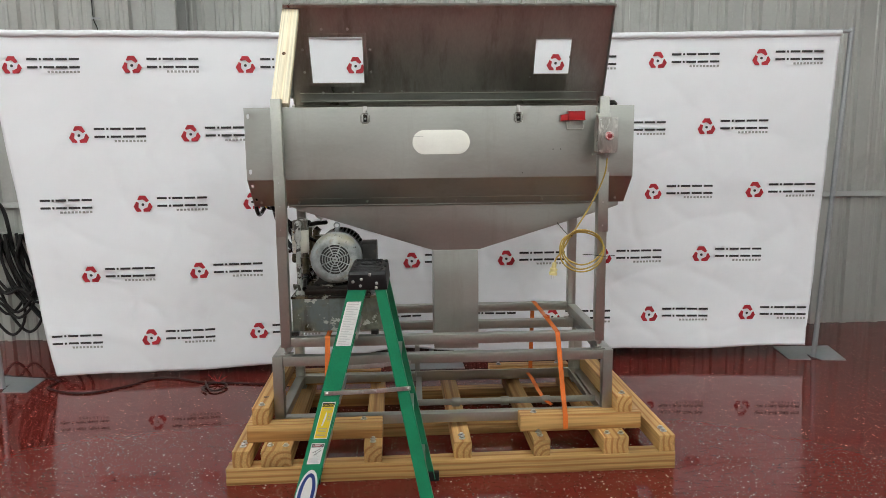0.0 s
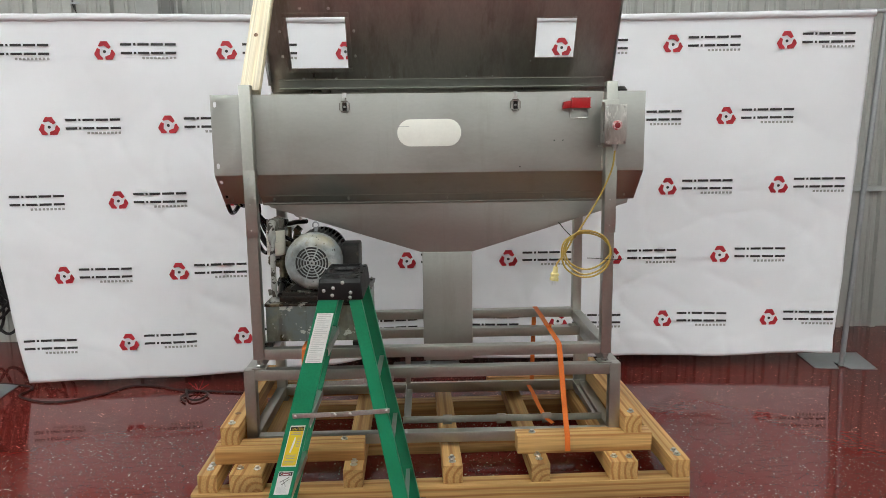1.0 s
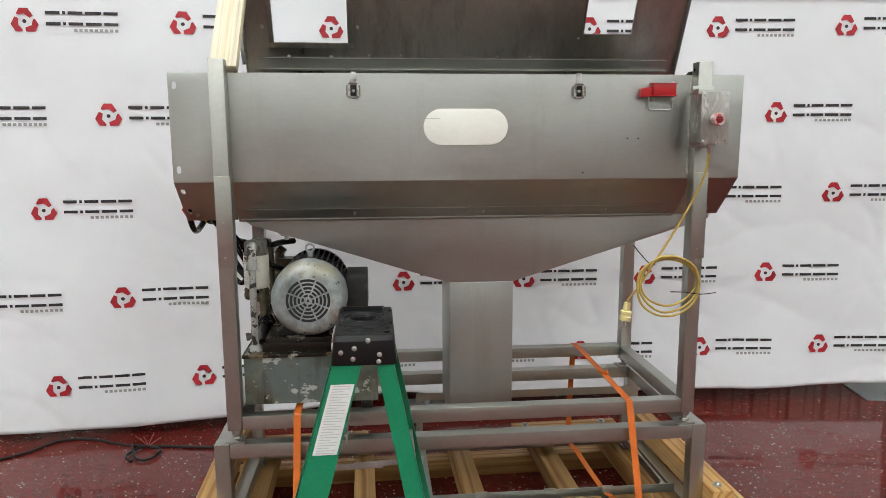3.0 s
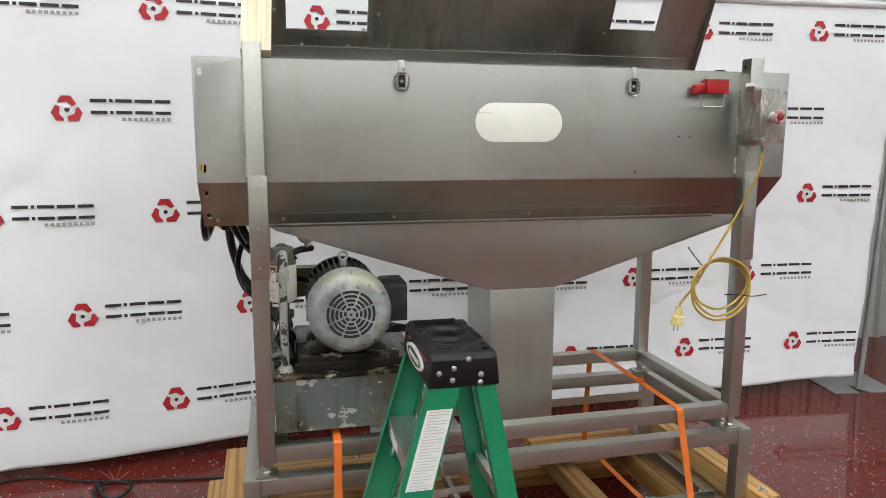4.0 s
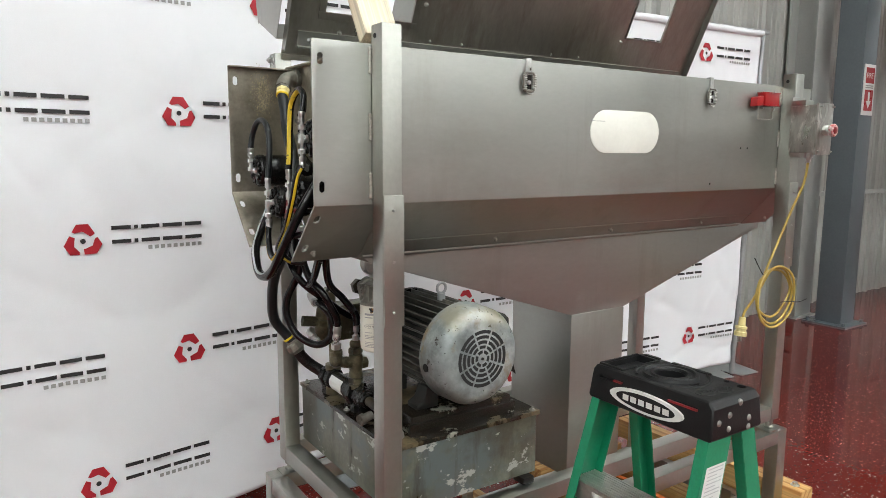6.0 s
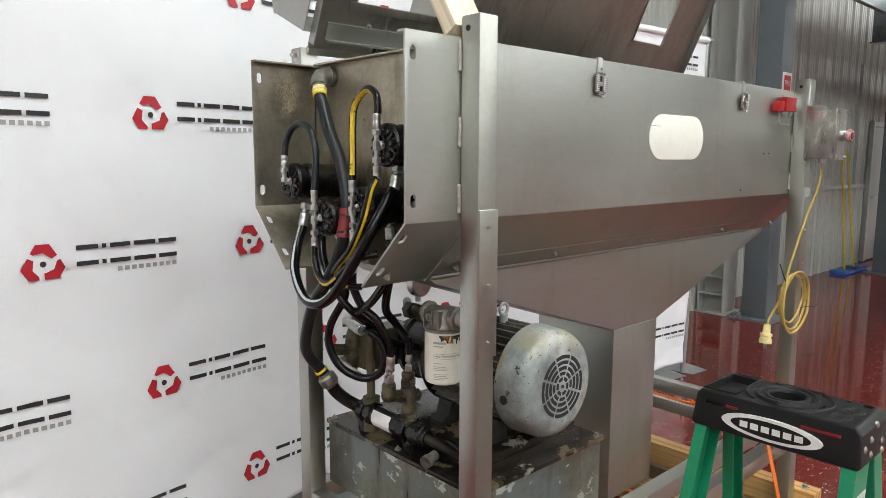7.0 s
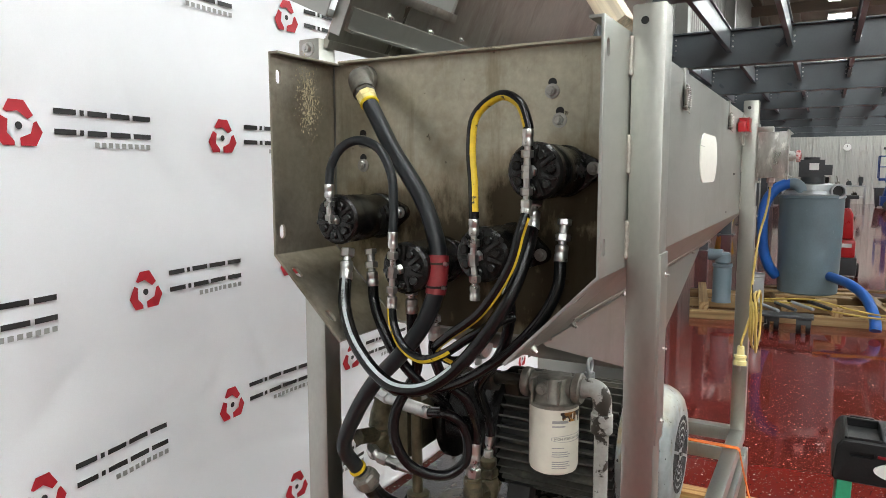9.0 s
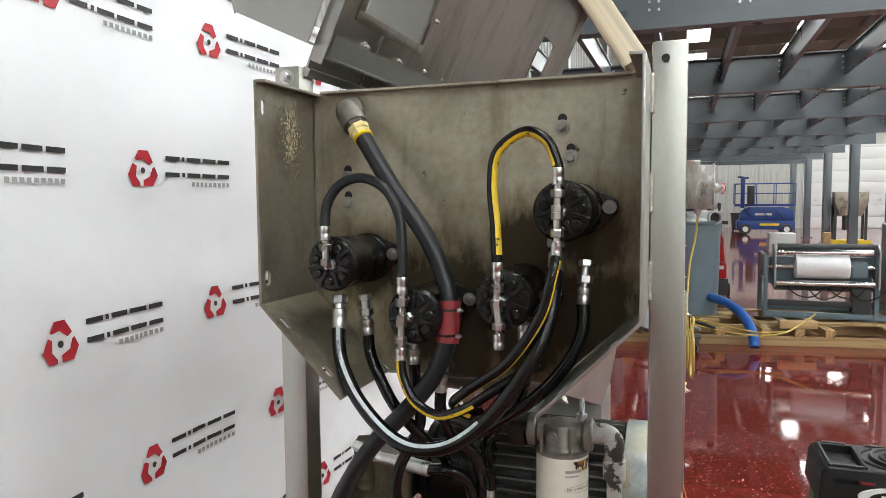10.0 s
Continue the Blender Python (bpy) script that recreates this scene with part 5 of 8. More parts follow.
elbow_stack([(-0.82, 3.9673, 1.4932), (-0.82, 3.9668, 1.5167)], 0.0075, bodies[1])
elbow_stack([(-0.806, 3.958, 1.499), (-0.82, 3.9673, 1.4952)], 0.008, bodies[1])
elbow_stack([(-0.82, 3.9684, 1.4962), (-0.82, 3.9694, 1.4697)], 0.0075, bodies[1])
ferrule((-0.82, 3.9694, 1.4697), (-0.819, 3.9707, 1.4281), 0.0085, bodies[1])
# yellow-lined loop between the two upper motors
hose([(-0.82, 3.8142, 1.5861), (-0.815, 3.8183, 1.6436), (-0.81, 3.8245, 1.702), (-0.8075, 3.8171, 1.752), (-0.805, 3.7774, 1.7804), (-0.8075, 3.7438, 1.7669), (-0.815, 3.7271, 1.7349), (-0.82, 3.7244, 1.7228)], 0.0080, M["rubber"], ("yellow_band", 0.03, 0.25, (2, 54)), "black drain hose with a yellow line")
ferrule((-0.82, 3.8142, 1.5452), (-0.82, 3.8142, 1.5901), 0.0085, bodies[2])
elbow_stack([(-0.82, 3.8163, 1.5248), (-0.82, 3.8142, 1.5452)], 0.0075, bodies[2])
elbow_stack([(-0.806, 3.810, 1.531), (-0.82, 3.8163, 1.5269)], 0.008, bodies[2])
elbow_stack([(-0.82, 3.8163, 1.5269), (-0.82, 3.8122, 1.4993)], 0.0075, bodies[2])
ferrule((-0.82, 3.8122, 1.4993), (-0.82, 3.8122, 1.4595), 0.0085, bodies[2])
ferrule((-0.82, 3.7254, 1.684), (-0.82, 3.7244, 1.7269), 0.0085, bodies[3])
elbow_stack([(-0.82, 3.726, 1.6636), (-0.82, 3.7254, 1.684)], 0.0075, bodies[3])
elbow_stack([(-0.806, 3.7215, 1.664), (-0.82, 3.726, 1.6636)], 0.008, bodies[3])
elbow_stack([(-0.82, 3.726, 1.6636), (-0.82, 3.726, 1.6391)], 0.0075, bodies[3])
ferrule((-0.82, 3.726, 1.6391), (-0.819, 3.727, 1.596), 0.0085, bodies[3])
# the thick suction hose from the elbow at the top
b = B()
sweep(b, smooth_path([(-0.655, 4.124, 1.843), (-0.680, 4.122, 1.842), (-0.702, 4.114, 1.837), (-0.716, 4.100, 1.824), (-0.724, 4.088, 1.810)], 6), 0.0215, 24)
lathe(b, (-0.664, 4.124, 1.843), (-0.8, 4.124, 1.843), [(0, 0), (0, 0.026), (0.012, 0.026), (0.014, 0.022), (0.014, 0)], 24)
elbow = part("pipe_elbow", b, M["cast_grey"], mixer, "grey cast pipe elbow")
ax0, ax1 = Vector((-0.722, 4.091, 1.816)), Vector((-0.742, 4.056, 1.771))
d = (ax1 - ax0).normalized()
b = B()
hexnut(b, ax0, ax0 + d * 0.014, 0.0195)
cyl(b, ax0 + d * 0.012, ax0 + d * 0.030, 0.0150, 20)
part("elbow_nut", b, M["cast_grey"], elbow)
b = B()
lathe(b, ax0 + d * 0.014, ax1, [(0, 0), (0, 0.0185), (0.004, 0.0195), (0.010, 0.0185), (0.012, 0.0165), (0.020, 0.0165), (0.020, 0)], 8)
part("hose_collar", b, M["plug"], elbow, "tan metal hose collar")
b = B()
cyl(b, ax0 + d * 0.033, ax0 + d * 0.040, 0.0178, 24, chamfer=0.002)
part("yellow_ring", b, M["yellow_label"], elbow, "yellow plastic ring")
hose([ax0 + d * 0.036, (-0.738, 4.044, 1.749), (-0.748, 4.0074, 1.6978), (-0.757, 3.9483, 1.6218), (-0.765, 3.9168, 1.5592), (-0.772, 3.905, 1.5162), (-0.78, 3.9052, 1.4636), (-0.785, 3.9304, 1.3994), (-0.785, 3.9754, 1.3424), (-0.785, 4.033, 1.2821), (-0.775, 4.0846, 1.2097), (-0.755, 4.126, 1.135), (-0.715, 4.128, 1.078), (-0.690, 4.118, 1.045)], 0.0150, M["hose_grey"], label="thick grey-black suction hose")
b = B()
path = smooth_path([(-0.772, 3.905, 1.522), (-0.776, 3.9045, 1.490), (-0.781, 3.9060, 1.456)], 5)
sweep(b, path, 0.0180, 20)
wrap = part("red_clamp", b, M["red_wrap"], mixer, "red rubber hose wrap with steel clamps")
for k in (2, 8):
    b = B()
    sweep(b, [path[k] - Vector((0, 0, 0.002)), path[k] + Vector((0, 0, 0.002))], 0.0188, 20)
    part("band_clamp", b, M["grime"], wrap)
    hex_bolt(wrap, path[k] + Vector((-0.01, -0.016, 0)), (-0.4, -1, 0), 0.004, 0.005, washer=False)
# silver-printed pressure hose in a wide bow
BOW = [(-0.762, 4.1061, 1.4824), (-0.775, 4.1016, 1.458), (-0.8, 4.0837, 1.4161), (-0.835, 4.0364, 1.3659), (-0.852, 3.9763, 1.3204), (-0.857, 3.9239, 1.307), (-0.855, 3.8662, 1.3236), (-0.85, 3.8058, 1.379), (-0.83, 3.751, 1.4666), (-0.79, 3.735, 1.545), (-0.765, 3.738, 1.575)]
bow = hose(BOW, 0.0115, M["rubber"], ("hose_print", 0.90, 0.985, (3, 54)), "black pressure hose with a silver printed line")
skin = smooth_path(BOW, 8)
run = [0.0]
for p, q in zip(skin, skin[1:]):
    run.append(run[-1] + (q - p).length)


def on_hose(s, y):
    """A place on the bow's printed line, s metres along it and y round it."""
    k = max(1, min(len(run) - 2, next((i for i, d_ in enumerate(run) if d_ > s), len(run) - 2)))
    t = (skin[k + 1] - skin[k - 1]).normalized()
    u = Vector((-1, 0, 0))
    u = (u - t * u.dot(t)).normalized()
    a = -0.0575 * 2 * math.pi + y / 0.0115
    f = (s - run[k - 1]) / max(1e-6, run[k] - run[k - 1])
    return skin[k - 1].lerp(skin[k], f) + (u * math.cos(a) + t.cross(u) * math.sin(a)) * 0.0127


for body, start in (("28 MPa (4060", 0.083), ("MSHA IC-40/26", 0.205)):
    bent_letters("hose_lettering", body, 0.0066, lambda x, y, s0=start: on_hose(s0 - x, y - 0.0024), M["dark_print"], bow)
ferrule((-0.755, 4.109, 1.5219), (-0.770, 4.1035, 1.4650), 0.0122, bodies[0], "zinc hose end")
ferrule((-0.753, 3.739, 1.622), (-0.767, 3.737, 1.571), 0.0115, bodies[3])
# remaining pressure hoses from the motors' lower ports to the pump
for s, pts in ((bodies[0], [(-0.74, 4.0635, 1.4560), (-0.742, 4.060, 1.425), (-0.75, 4.0424, 1.39), (-0.75, 4.0102, 1.3338), (-0.735, 3.9632, 1.2769), (-0.69, 3.945, 1.2336), (-0.64, 3.955, 1.195), (-0.57, 3.98, 1.150), (-0.485, 4.0, 1.12)]),
               (bodies[3], [(-0.74, 3.6984, 1.523), (-0.75, 3.6995, 1.4773), (-0.76, 3.7234, 1.4252), (-0.76, 3.7754, 1.368), (-0.74, 3.8552, 1.308), (-0.725, 3.9225, 1.2736), (-0.715, 3.965, 1.262), (-0.68, 4.01, 1.245)]),
               (bodies[1], [(-0.74, 3.9789, 1.4119), (-0.74, 3.9778, 1.3631), (-0.735, 3.9726, 1.3029), (-0.758, 4.003, 1.228), (-0.762, 4.004, 1.172), (-0.741, 3.981, 1.1174), (-0.702, 3.934, 1.0945), (-0.674, 3.901, 1.1228), (-0.676, 3.903, 1.182), (-0.694, 3.930, 1.212), (-0.686, 3.978, 1.206)]),
               (bodies[2], [(-0.74, 3.9321, 1.3683), (-0.738, 3.9331, 1.3319), (-0.725, 3.9184, 1.2854), (-0.705, 3.892, 1.2553), (-0.690, 3.882, 1.225), (-0.666, 3.884, 1.180), (-0.661, 3.889, 1.140)]),
               (bodies[2], [(-0.735, 3.7918, 1.4618), (-0.735, 3.7877, 1.4202), (-0.73, 3.8042, 1.358), (-0.695, 3.862, 1.2809), (-0.650, 3.880, 1.235), (-0.610, 3.884, 1.185), (-0.604, 3.883, 1.150)])):
    hose(pts, 0.0100, M["rubber"], label="black rubber pressure hose")
    p, q = Vector(pts[0]), Vector(pts[1])
    up = (p - q).normalized()
    ferrule(p + up * 0.042, p - up * 0.004, 0.0108, s)
    elbow_stack([p + up * 0.066, p + up * 0.042], 0.010, s)
hose([(-0.82, 3.9702, 1.4324), (-0.823, 3.9652, 1.4048), (-0.828, 3.9437, 1.371), (-0.833, 3.9049, 1.3546), (-0.838, 3.862, 1.3689), (-0.838, 3.819, 1.3986), (-0.828, 3.7801, 1.4242), (-0.798, 3.7543, 1.4346)], 0.0078, M["rubber"], ("yellow_band", 0.02, 0.13, (0, 36)), "black hose with a yellow line")
hose([(-0.768, 3.8564, 1.3449), (-0.798, 3.8688, 1.3487), (-0.823, 3.8833, 1.3721), (-0.835, 3.8548, 1.3986), (-0.84, 3.7924, 1.4467), (-0.84, 3.7463, 1.5152), (-0.833, 3.731, 1.5725), (-0.82, 3.7268, 1.6002)], 0.0078, M["rubber"], ("yellow_band", 0.0, 0.13, (8, 55)), "black hose with a yellow line")

# bolts in slotted holes on the plate
for y, z in ((3.745, 1.802), (3.731, 1.753), (4.137, 1.727), (4.137, 1.680)):
    b = B()
    for dz in (0.0, 0.012):
        cyl(b, (-0.6592, y, z + dz), (-0.6612, y, z + dz), 0.0075, 14)
    part("slot_hole", b, M["slot"], end_plate)
    hex_bolt(end_plate, (-0.6612, y, z - 0.003), (-1, 0, 0), 0.0085, 0.006, M["dull_zinc"])

# ---- hydraulic power unit on the lower frame ----
power = thing("hydraulic_power_unit", (-0.40, 3.9, 0.692), "worn grey hydraulic tank with electric motor, pump and oil filter", "power unit")
b = B()
box(b, -0.643, -0.168, 3.606, 4.200, 0.712, 0.886)
part("oil_tank", b, M["tank"], power, "grey-blue steel oil tank with flaking paint", 0.004)
b = B()
box(b, -0.647, -0.160, 3.600, 4.206, 0.886, 0.899)
part("tank_lid", b, M["oily_lid"], power, "oily black tank lid", 0.003)
for x in (-0.63, -0.60, -0.21, -0.18):
    b = B()
    y = 3.62 if x in (-0.63, -0.21) else 4.19
    box(b, x - 0.02, x + 0.02, y - 0.035, y + 0.012, 0.692, 0.712)
    part("tank_foot", b, M["grime"], power, "", 0.003)
for x in (-0.63, -0.18):
    for y in (3.612, 3.9, 4.19):
        hex_bolt(power, (x, y, 0.899), (0, 0, 1), 0.006, 0.004, M["dull_zinc"])
MX, MZ = -0.404, 1.102
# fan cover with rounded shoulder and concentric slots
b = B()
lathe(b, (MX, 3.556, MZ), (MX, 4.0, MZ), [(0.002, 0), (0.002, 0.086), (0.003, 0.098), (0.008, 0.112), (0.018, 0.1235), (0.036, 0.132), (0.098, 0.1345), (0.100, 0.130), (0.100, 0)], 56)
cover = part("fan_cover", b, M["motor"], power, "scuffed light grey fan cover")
for r0, r1, cnt in ((0.0145, 0.0225, 6), (0.0275, 0.0355, 8), (0.0405, 0.0490, 8), (0.0540, 0.0625, 8), (0.0675, 0.0765, 8)):
    for k in range(cnt):
        a0, a1 = 2 * math.pi * k / cnt + 0.0032 / r1 + math.pi / 8, 2 * math.pi * (k + 1) / cnt - 0.0032 / r1 + math.pi / 8
        if a1 - a0 < 0.1:
            continue
        b = B()
        outl = [(MX + r1 * math.cos(a0 + (a1 - a0) * i / 6), MZ + r1 * math.sin(a0 + (a1 - a0) * i / 6)) for i in range(7)]
        outl += [(MX + r0 * math.cos(a1 - (a1 - a0) * i / 6), MZ + r0 * math.sin(a1 - (a1 - a0) * i / 6)) for i in range(7)]
        prism(b, outl, "y", 3.5572, 3.5625)
        part("vent_slot", b, M["slot"], cover, smooth=False)
rng = random.Random(21)
b = B()
for k in range(60):
    q = rng.uniform(0, 2 * math.pi)
    y = 3.556 + rng.choice((0.010, 0.014, 0.020, 0.026, 0.040, 0.070, 0.094))
    r = float(np.interp(y - 3.556, (0.004, 0.016, 0.036, 0.098), (0.108, 0.124, 0.132, 0.1345))) + 0.0007
    size = rng.uniform(0.0007, 0.0030) * rng.uniform(0.5, 1.0)
    d, t = Vector((math.cos(q), 0, math.sin(q))), Vector((-math.sin(q), 0, math.cos(q)))
    c = Vector((MX, y, MZ)) + d * r
    vs = []
    for m_ in range(7):
        w = 2 * math.pi * m_ / 7
        k_ = size * rng.uniform(0.5, 1.0)
        o = t * math.cos(w) * k_ * 1.5 + Vector((0, 1, 0)) * math.sin(w) * k_
        if abs(c.y + o.y - 3.556 - 0.049) > 0.047:
            o.y = 0
        rr = float(np.interp(c.y + o.y - 3.556, (0.004, 0.016, 0.036, 0.098), (0.108, 0.124, 0.132, 0.1345))) + 0.0007
        p = c + o
        f = rr / math.hypot(p.x - MX, p.z - MZ)
        vs.append(b.verts.new((MX + (p.x - MX) * f, p.y, MZ + (p.z - MZ) * f)))
    b.faces.new(vs)
tagged(part("paint_chip", b, M["motor_core"], cover, "dark chips in the paint", smooth=False), kind="stuff")
b = B()
cyl(b, (MX, 3.5602, MZ), (MX, 3.5555, MZ), 0.004, 12)
part("cover_screw", b, M["grime"], cover)
b = B()
cyl(b, (MX - 0.124, 3.625, MZ - 0.02), (MX - 0.1340, 3.625, MZ - 0.02), 0.011, 18)
part("side_hole", b, M["slot"], cover)
# finned body
b = B()
cyl(b, (MX, 3.64, MZ), (MX, 3.915, MZ), 0.104, 48)
mbody = part("motor_body", b, M["motor_core"], power, "dirty finned electric motor body", smooth=False)
for k in range(36):
    b = B()
    q = 2 * math.pi * k / 36 + 0.05
    if -1.95 < math.atan2(math.sin(q), math.cos(q)) < -1.2:
        continue
    d, t = Vector((math.cos(q), 0, math.sin(q))), Vector((-math.sin(q), 0, math.cos(q)))
    vs = []
    for y in (3.662, 3.905):
        for r, w in ((0.100, 0.0030), (0.128, 0.0017)):
            for s in (-1, 1):
                vs.append(b.verts.new(Vector((MX, y, MZ)) + d * r + t * s * w))
    for f in ((0, 1, 3, 2), (4, 6, 7, 5), (0, 2, 6, 4), (1, 5, 7, 3), (0, 4, 5, 1), (2, 3, 7, 6)):
        b.faces.new([vs[i] for i in f])
    part("fin", b, M["motor_fin"], mbody, smooth=False)
b = B()
lathe(b, (MX, 3.905, MZ), (MX, 4.3, MZ), [(0, 0), (0, 0.128), (0.022, 0.128), (0.03, 0.118), (0.05, 0.112), (0.052, 0.090), (0.14, 0.090), (0.145, 0.098), (0.16, 0.098), (0.165, 0.070), (0.215, 0.066), (0.22, 0.05), (0.225, 0)], 40)
part("pump_housing", b, M["cast"], power, "black pump and bell housing")
for s in (-1, 1):
    b = B()
    prism(b, [(MX + s * 0.060, 1.000), (MX + s * 0.094, 1.008), (MX + s * 0.106, 0.975), (MX + s * 0.128, 0.962), (MX + s * 0.128, 0.949), (MX + s * 0.06, 0.949)], "y", 3.675, 3.725)
    part("motor_foot", b, M["motor_core"], power, "", 0.004)
    b = B()
    prism(b, [(MX + s * 0.060, 1.000), (MX + s * 0.094, 1.008), (MX + s * 0.106, 0.975), (MX + s * 0.128, 0.962), (MX + s * 0.128, 0.949), (MX + s * 0.06, 0.949)], "y", 3.840, 3.89)
    part("motor_foot", b, M["motor_core"], power, "", 0.004)
b = B()
box(b, MX - 0.165, MX + 0.165, 3.64, 4.05, 0.899, 0.949)
box(b, MX - 0.175, MX + 0.175, 3.63, 3.645, 0.899, 0.932)
part("motor_base", b, M["oily_lid"], power, "", 0.004)
b = B()
sweep(b, [Vector((MX - 0.005 + 0.0145 * math.cos(2 * math.pi * k / 20), 3.745, 1.259 + 0.0145 * math.sin(2 * math.pi * k / 20))) for k in range(20)], 0.0040, 10, True)
cyl(b, (MX - 0.005, 3.745, 1.225), (MX - 0.005, 3.745, 1.245), 0.011, 14)
part("lifting_eye", b, M["galv"], power, "steel lifting eye bolt")
b = B()
prism(b, [(3.70, 1.035), (3.70, 1.155), (3.72, 1.165), (3.85, 1.165), (3.87, 1.155), (3.87, 1.035)], "x", MX + 0.125, MX + 0.205)
tb = part("terminal_box", b, M["motor_core"], power, "dark terminal box on the motor", 0.006)
b = B()
prism(b, [(MX + 0.120, 1.00), (MX + 0.165, 1.028), (MX + 0.213, 1.022), (MX + 0.225, 0.985), (MX + 0.205, 1.00)], "y", 3.69, 3.70)
part("guard_plate", b, M["grime"], tb)
# filter with its head and the chipped return pipe
FX, FY, FZ = -0.608, 3.752, 0.009
b = B()
lathe(b, (FX, FY, FZ + 1.104), (FX, FY, FZ + 1.4), [(0, 0), (0, 0.036), (0.004, 0.043), (0.012, 0.0455), (0.118, 0.0455), (0.126, 0.044), (0.128, 0.040), (0.128, 0)], 40)
can = part("oil_filter", b, M["filter"], power, "cream oil filter can with small print")
b = B()
lathe(b, (FX, FY, FZ + 1.229), (FX, FY, FZ + 1.4), [(0, 0), (0, 0.046), (0.006, 0.046), (0.009, 0.040), (0.016, 0.036), (0.040, 0.034), (0.052, 0.030), (0.055, 0)], 32)
for y0, y1, r in ((-0.054, -0.038, 0.0285), (-0.038, 0.044, 0.021), (0.044, 0.060, 0.0275)):
    cyl(b, (FX, FY + y0, FZ + 1.262), (FX, FY + y1, FZ + 1.262), r, 24, chamfer=0.003)
cyl(b, (FX - 0.040, FY + 0.012, FZ + 1.262), (FX - 0.028, FY + 0.012, FZ + 1.262), 0.011, 16, chamfer=0.002)
cyl(b, (FX - 0.043, FY + 0.012, FZ + 1.262), (FX - 0.039, FY + 0.012, FZ + 1.262), 0.006, 6)
for y in (-0.020, 0.002, 0.030):
    box(b, FX - 0.037, FX + 0.037, FY + y - 0.002, FY + y + 0.002, FZ + 1.234, FZ + 1.279)
part("filter_head", b, M["cast_grey"], power, "grimy cast filter head", 0.0)
for k, (z, w, colr) in enumerate(((1.2045, 0.030, "print_grey"), (1.1975, 0.024, "print_grey"), (1.2065, 0.012, "print_orange"), (1.150, 0.030, "print_grey"), (1.146, 0.034, "print_grey"), (1.142, 0.032, "print_grey"), (1.132, 0.034, "print_grey"), (1.128, 0.030, "print_grey"), (1.124, 0.034, "print_grey"), (1.120, 0.028, "print_grey"), (1.158, 0.022, "print_grey"))):
    b = B()
    a0 = radians(236 if colr == "print_orange" else 196)
    a1 = a0 + w / 0.0455
    ht = (0.0050, 0.0026, 0.0050)[k] if k < 3 else 0.0016
    for i in range(5):
        p, q = a0 + (a1 - a0) * i / 5, a0 + (a1 - a0) * (i + 1) / 5
        vs = [b.verts.new((FX + 0.0459 * math.cos(a), FY + 0.0459 * math.sin(a), FZ + z + dz)) for a, dz in ((p, 0), (q, 0), (q, ht), (p, ht))]
        b.faces.new(vs)
    part("print_bar", b, M[colr], can, smooth=False)
bent_letters("filter_lettering", "HIGH PERFORMANCE", 0.0066, lambda x, y: (FX + 0.0459 * math.cos(radians(200) + x / 0.0455), FY + 0.0459 * math.sin(radians(200) + x / 0.0455), FZ + 1.1735 + y), M["dark_print"], can)
b = B()
ring_ = []
for k in range(40):
    q = 2 * math.pi * k / 40
    a_ = radians(200) + (0.036 + 0.040 * max(-1, min(1, 1.06 * math.cos(q)))) / 0.0455
    ring_.append(Vector((FX + 0.0459 * math.cos(a_), FY + 0.0459 * math.sin(a_), FZ + 1.1755 + 0.0062 * math.sin(q))))
sweep(b, ring_, 0.0004, 5, True)
part("print_outline", b, M["print_grey"], can)
# scorched drips under the filter's rim
b = B()
rng = random.Random(4)
for k in range(16):
    p, q = radians(214 + 4.2 * k), radians(214 + 4.2 * (k + 1))
    lo0 = 1.2245 - 0.016 * abs(math.sin(k * 0.9)) * rng.uniform(0.5, 1.0) - 0.004
    vs = [b.verts.new((FX + 0.0461 * math.cos(a), FY + 0.0461 * math.sin(a), FZ + z)) for a, z in ((p, lo0), (q, lo0 + rng.uniform(-0.003, 0.003)), (q, 1.2245), (p, 1.2245))]
    b.faces.new(vs)
part("scorch_mark", b, M["scorch"], can, "dark scorched drips", smooth=False)
b = B()
sweep(b, smooth_path([(FX, FY - 0.050, FZ + 1.262), (FX, FY - 0.068, FZ + 1.268), (FX, FY - 0.084, FZ + 1.262), (FX, FY - 0.090, FZ + 1.245), (FX, FY - 0.090, FZ + 1.20)], 5), 0.0170, 18)
cyl(b, (FX, FY - 0.090, FZ + 1.225), (FX, FY - 0.090, 1.195), 0.0195, 18, chamfer=0.003)
cyl(b, (FX, FY - 0.090, FZ + 1.21), (FX, FY - 0.090, 0.90), 0.0128, 18)
lathe(b, (FX, FY - 0.090, 0.898), (FX, FY - 0.090, 1.0), [(0, 0), (0, 0.026), (0.012, 0.024), (0.020, 0.018), (0.02, 0)], 20)
part("return_pipe", b, M["pipe"], power, "return pipe with chipped white paint")
b = B()
sweep(b, smooth_path([(FX + 0.0, FY + 0.055, FZ + 1.262), (FX + 0.01, FY + 0.11, FZ + 1.258), (-0.575, 3.90, 1.250), (-0.545, 3.96, 1.250), (-0.50, 4.02, 1.247)], 6), 0.012, 16)
for y in (3.815, 3.875):
    cyl(b, (FX + 0.002 + (y - 3.8) * 0.15, y, 1.259), (FX + 0.008 + (y - 3.8) * 0.15, y + 0.028, 1.257), 0.0225, 6)
part("inlet_pipe", b, M["grime"], power, "greasy black pipe to the filter head")
b = B()
cyl(b, (-0.520, 3.95, 1.262), (-0.520, 3.95, 1.285), 0.008, 12)
lathe(b, (-0.520, 3.930, 1.310), (-0.520, 4.0, 1.310), [(0, 0), (0, 0.030), (0.004, 0.034), (0.026, 0.034), (0.03, 0.028), (0.03, 0)], 28)
part("pressure_gauge", b, M["zinc"], power, "round pressure gauge")
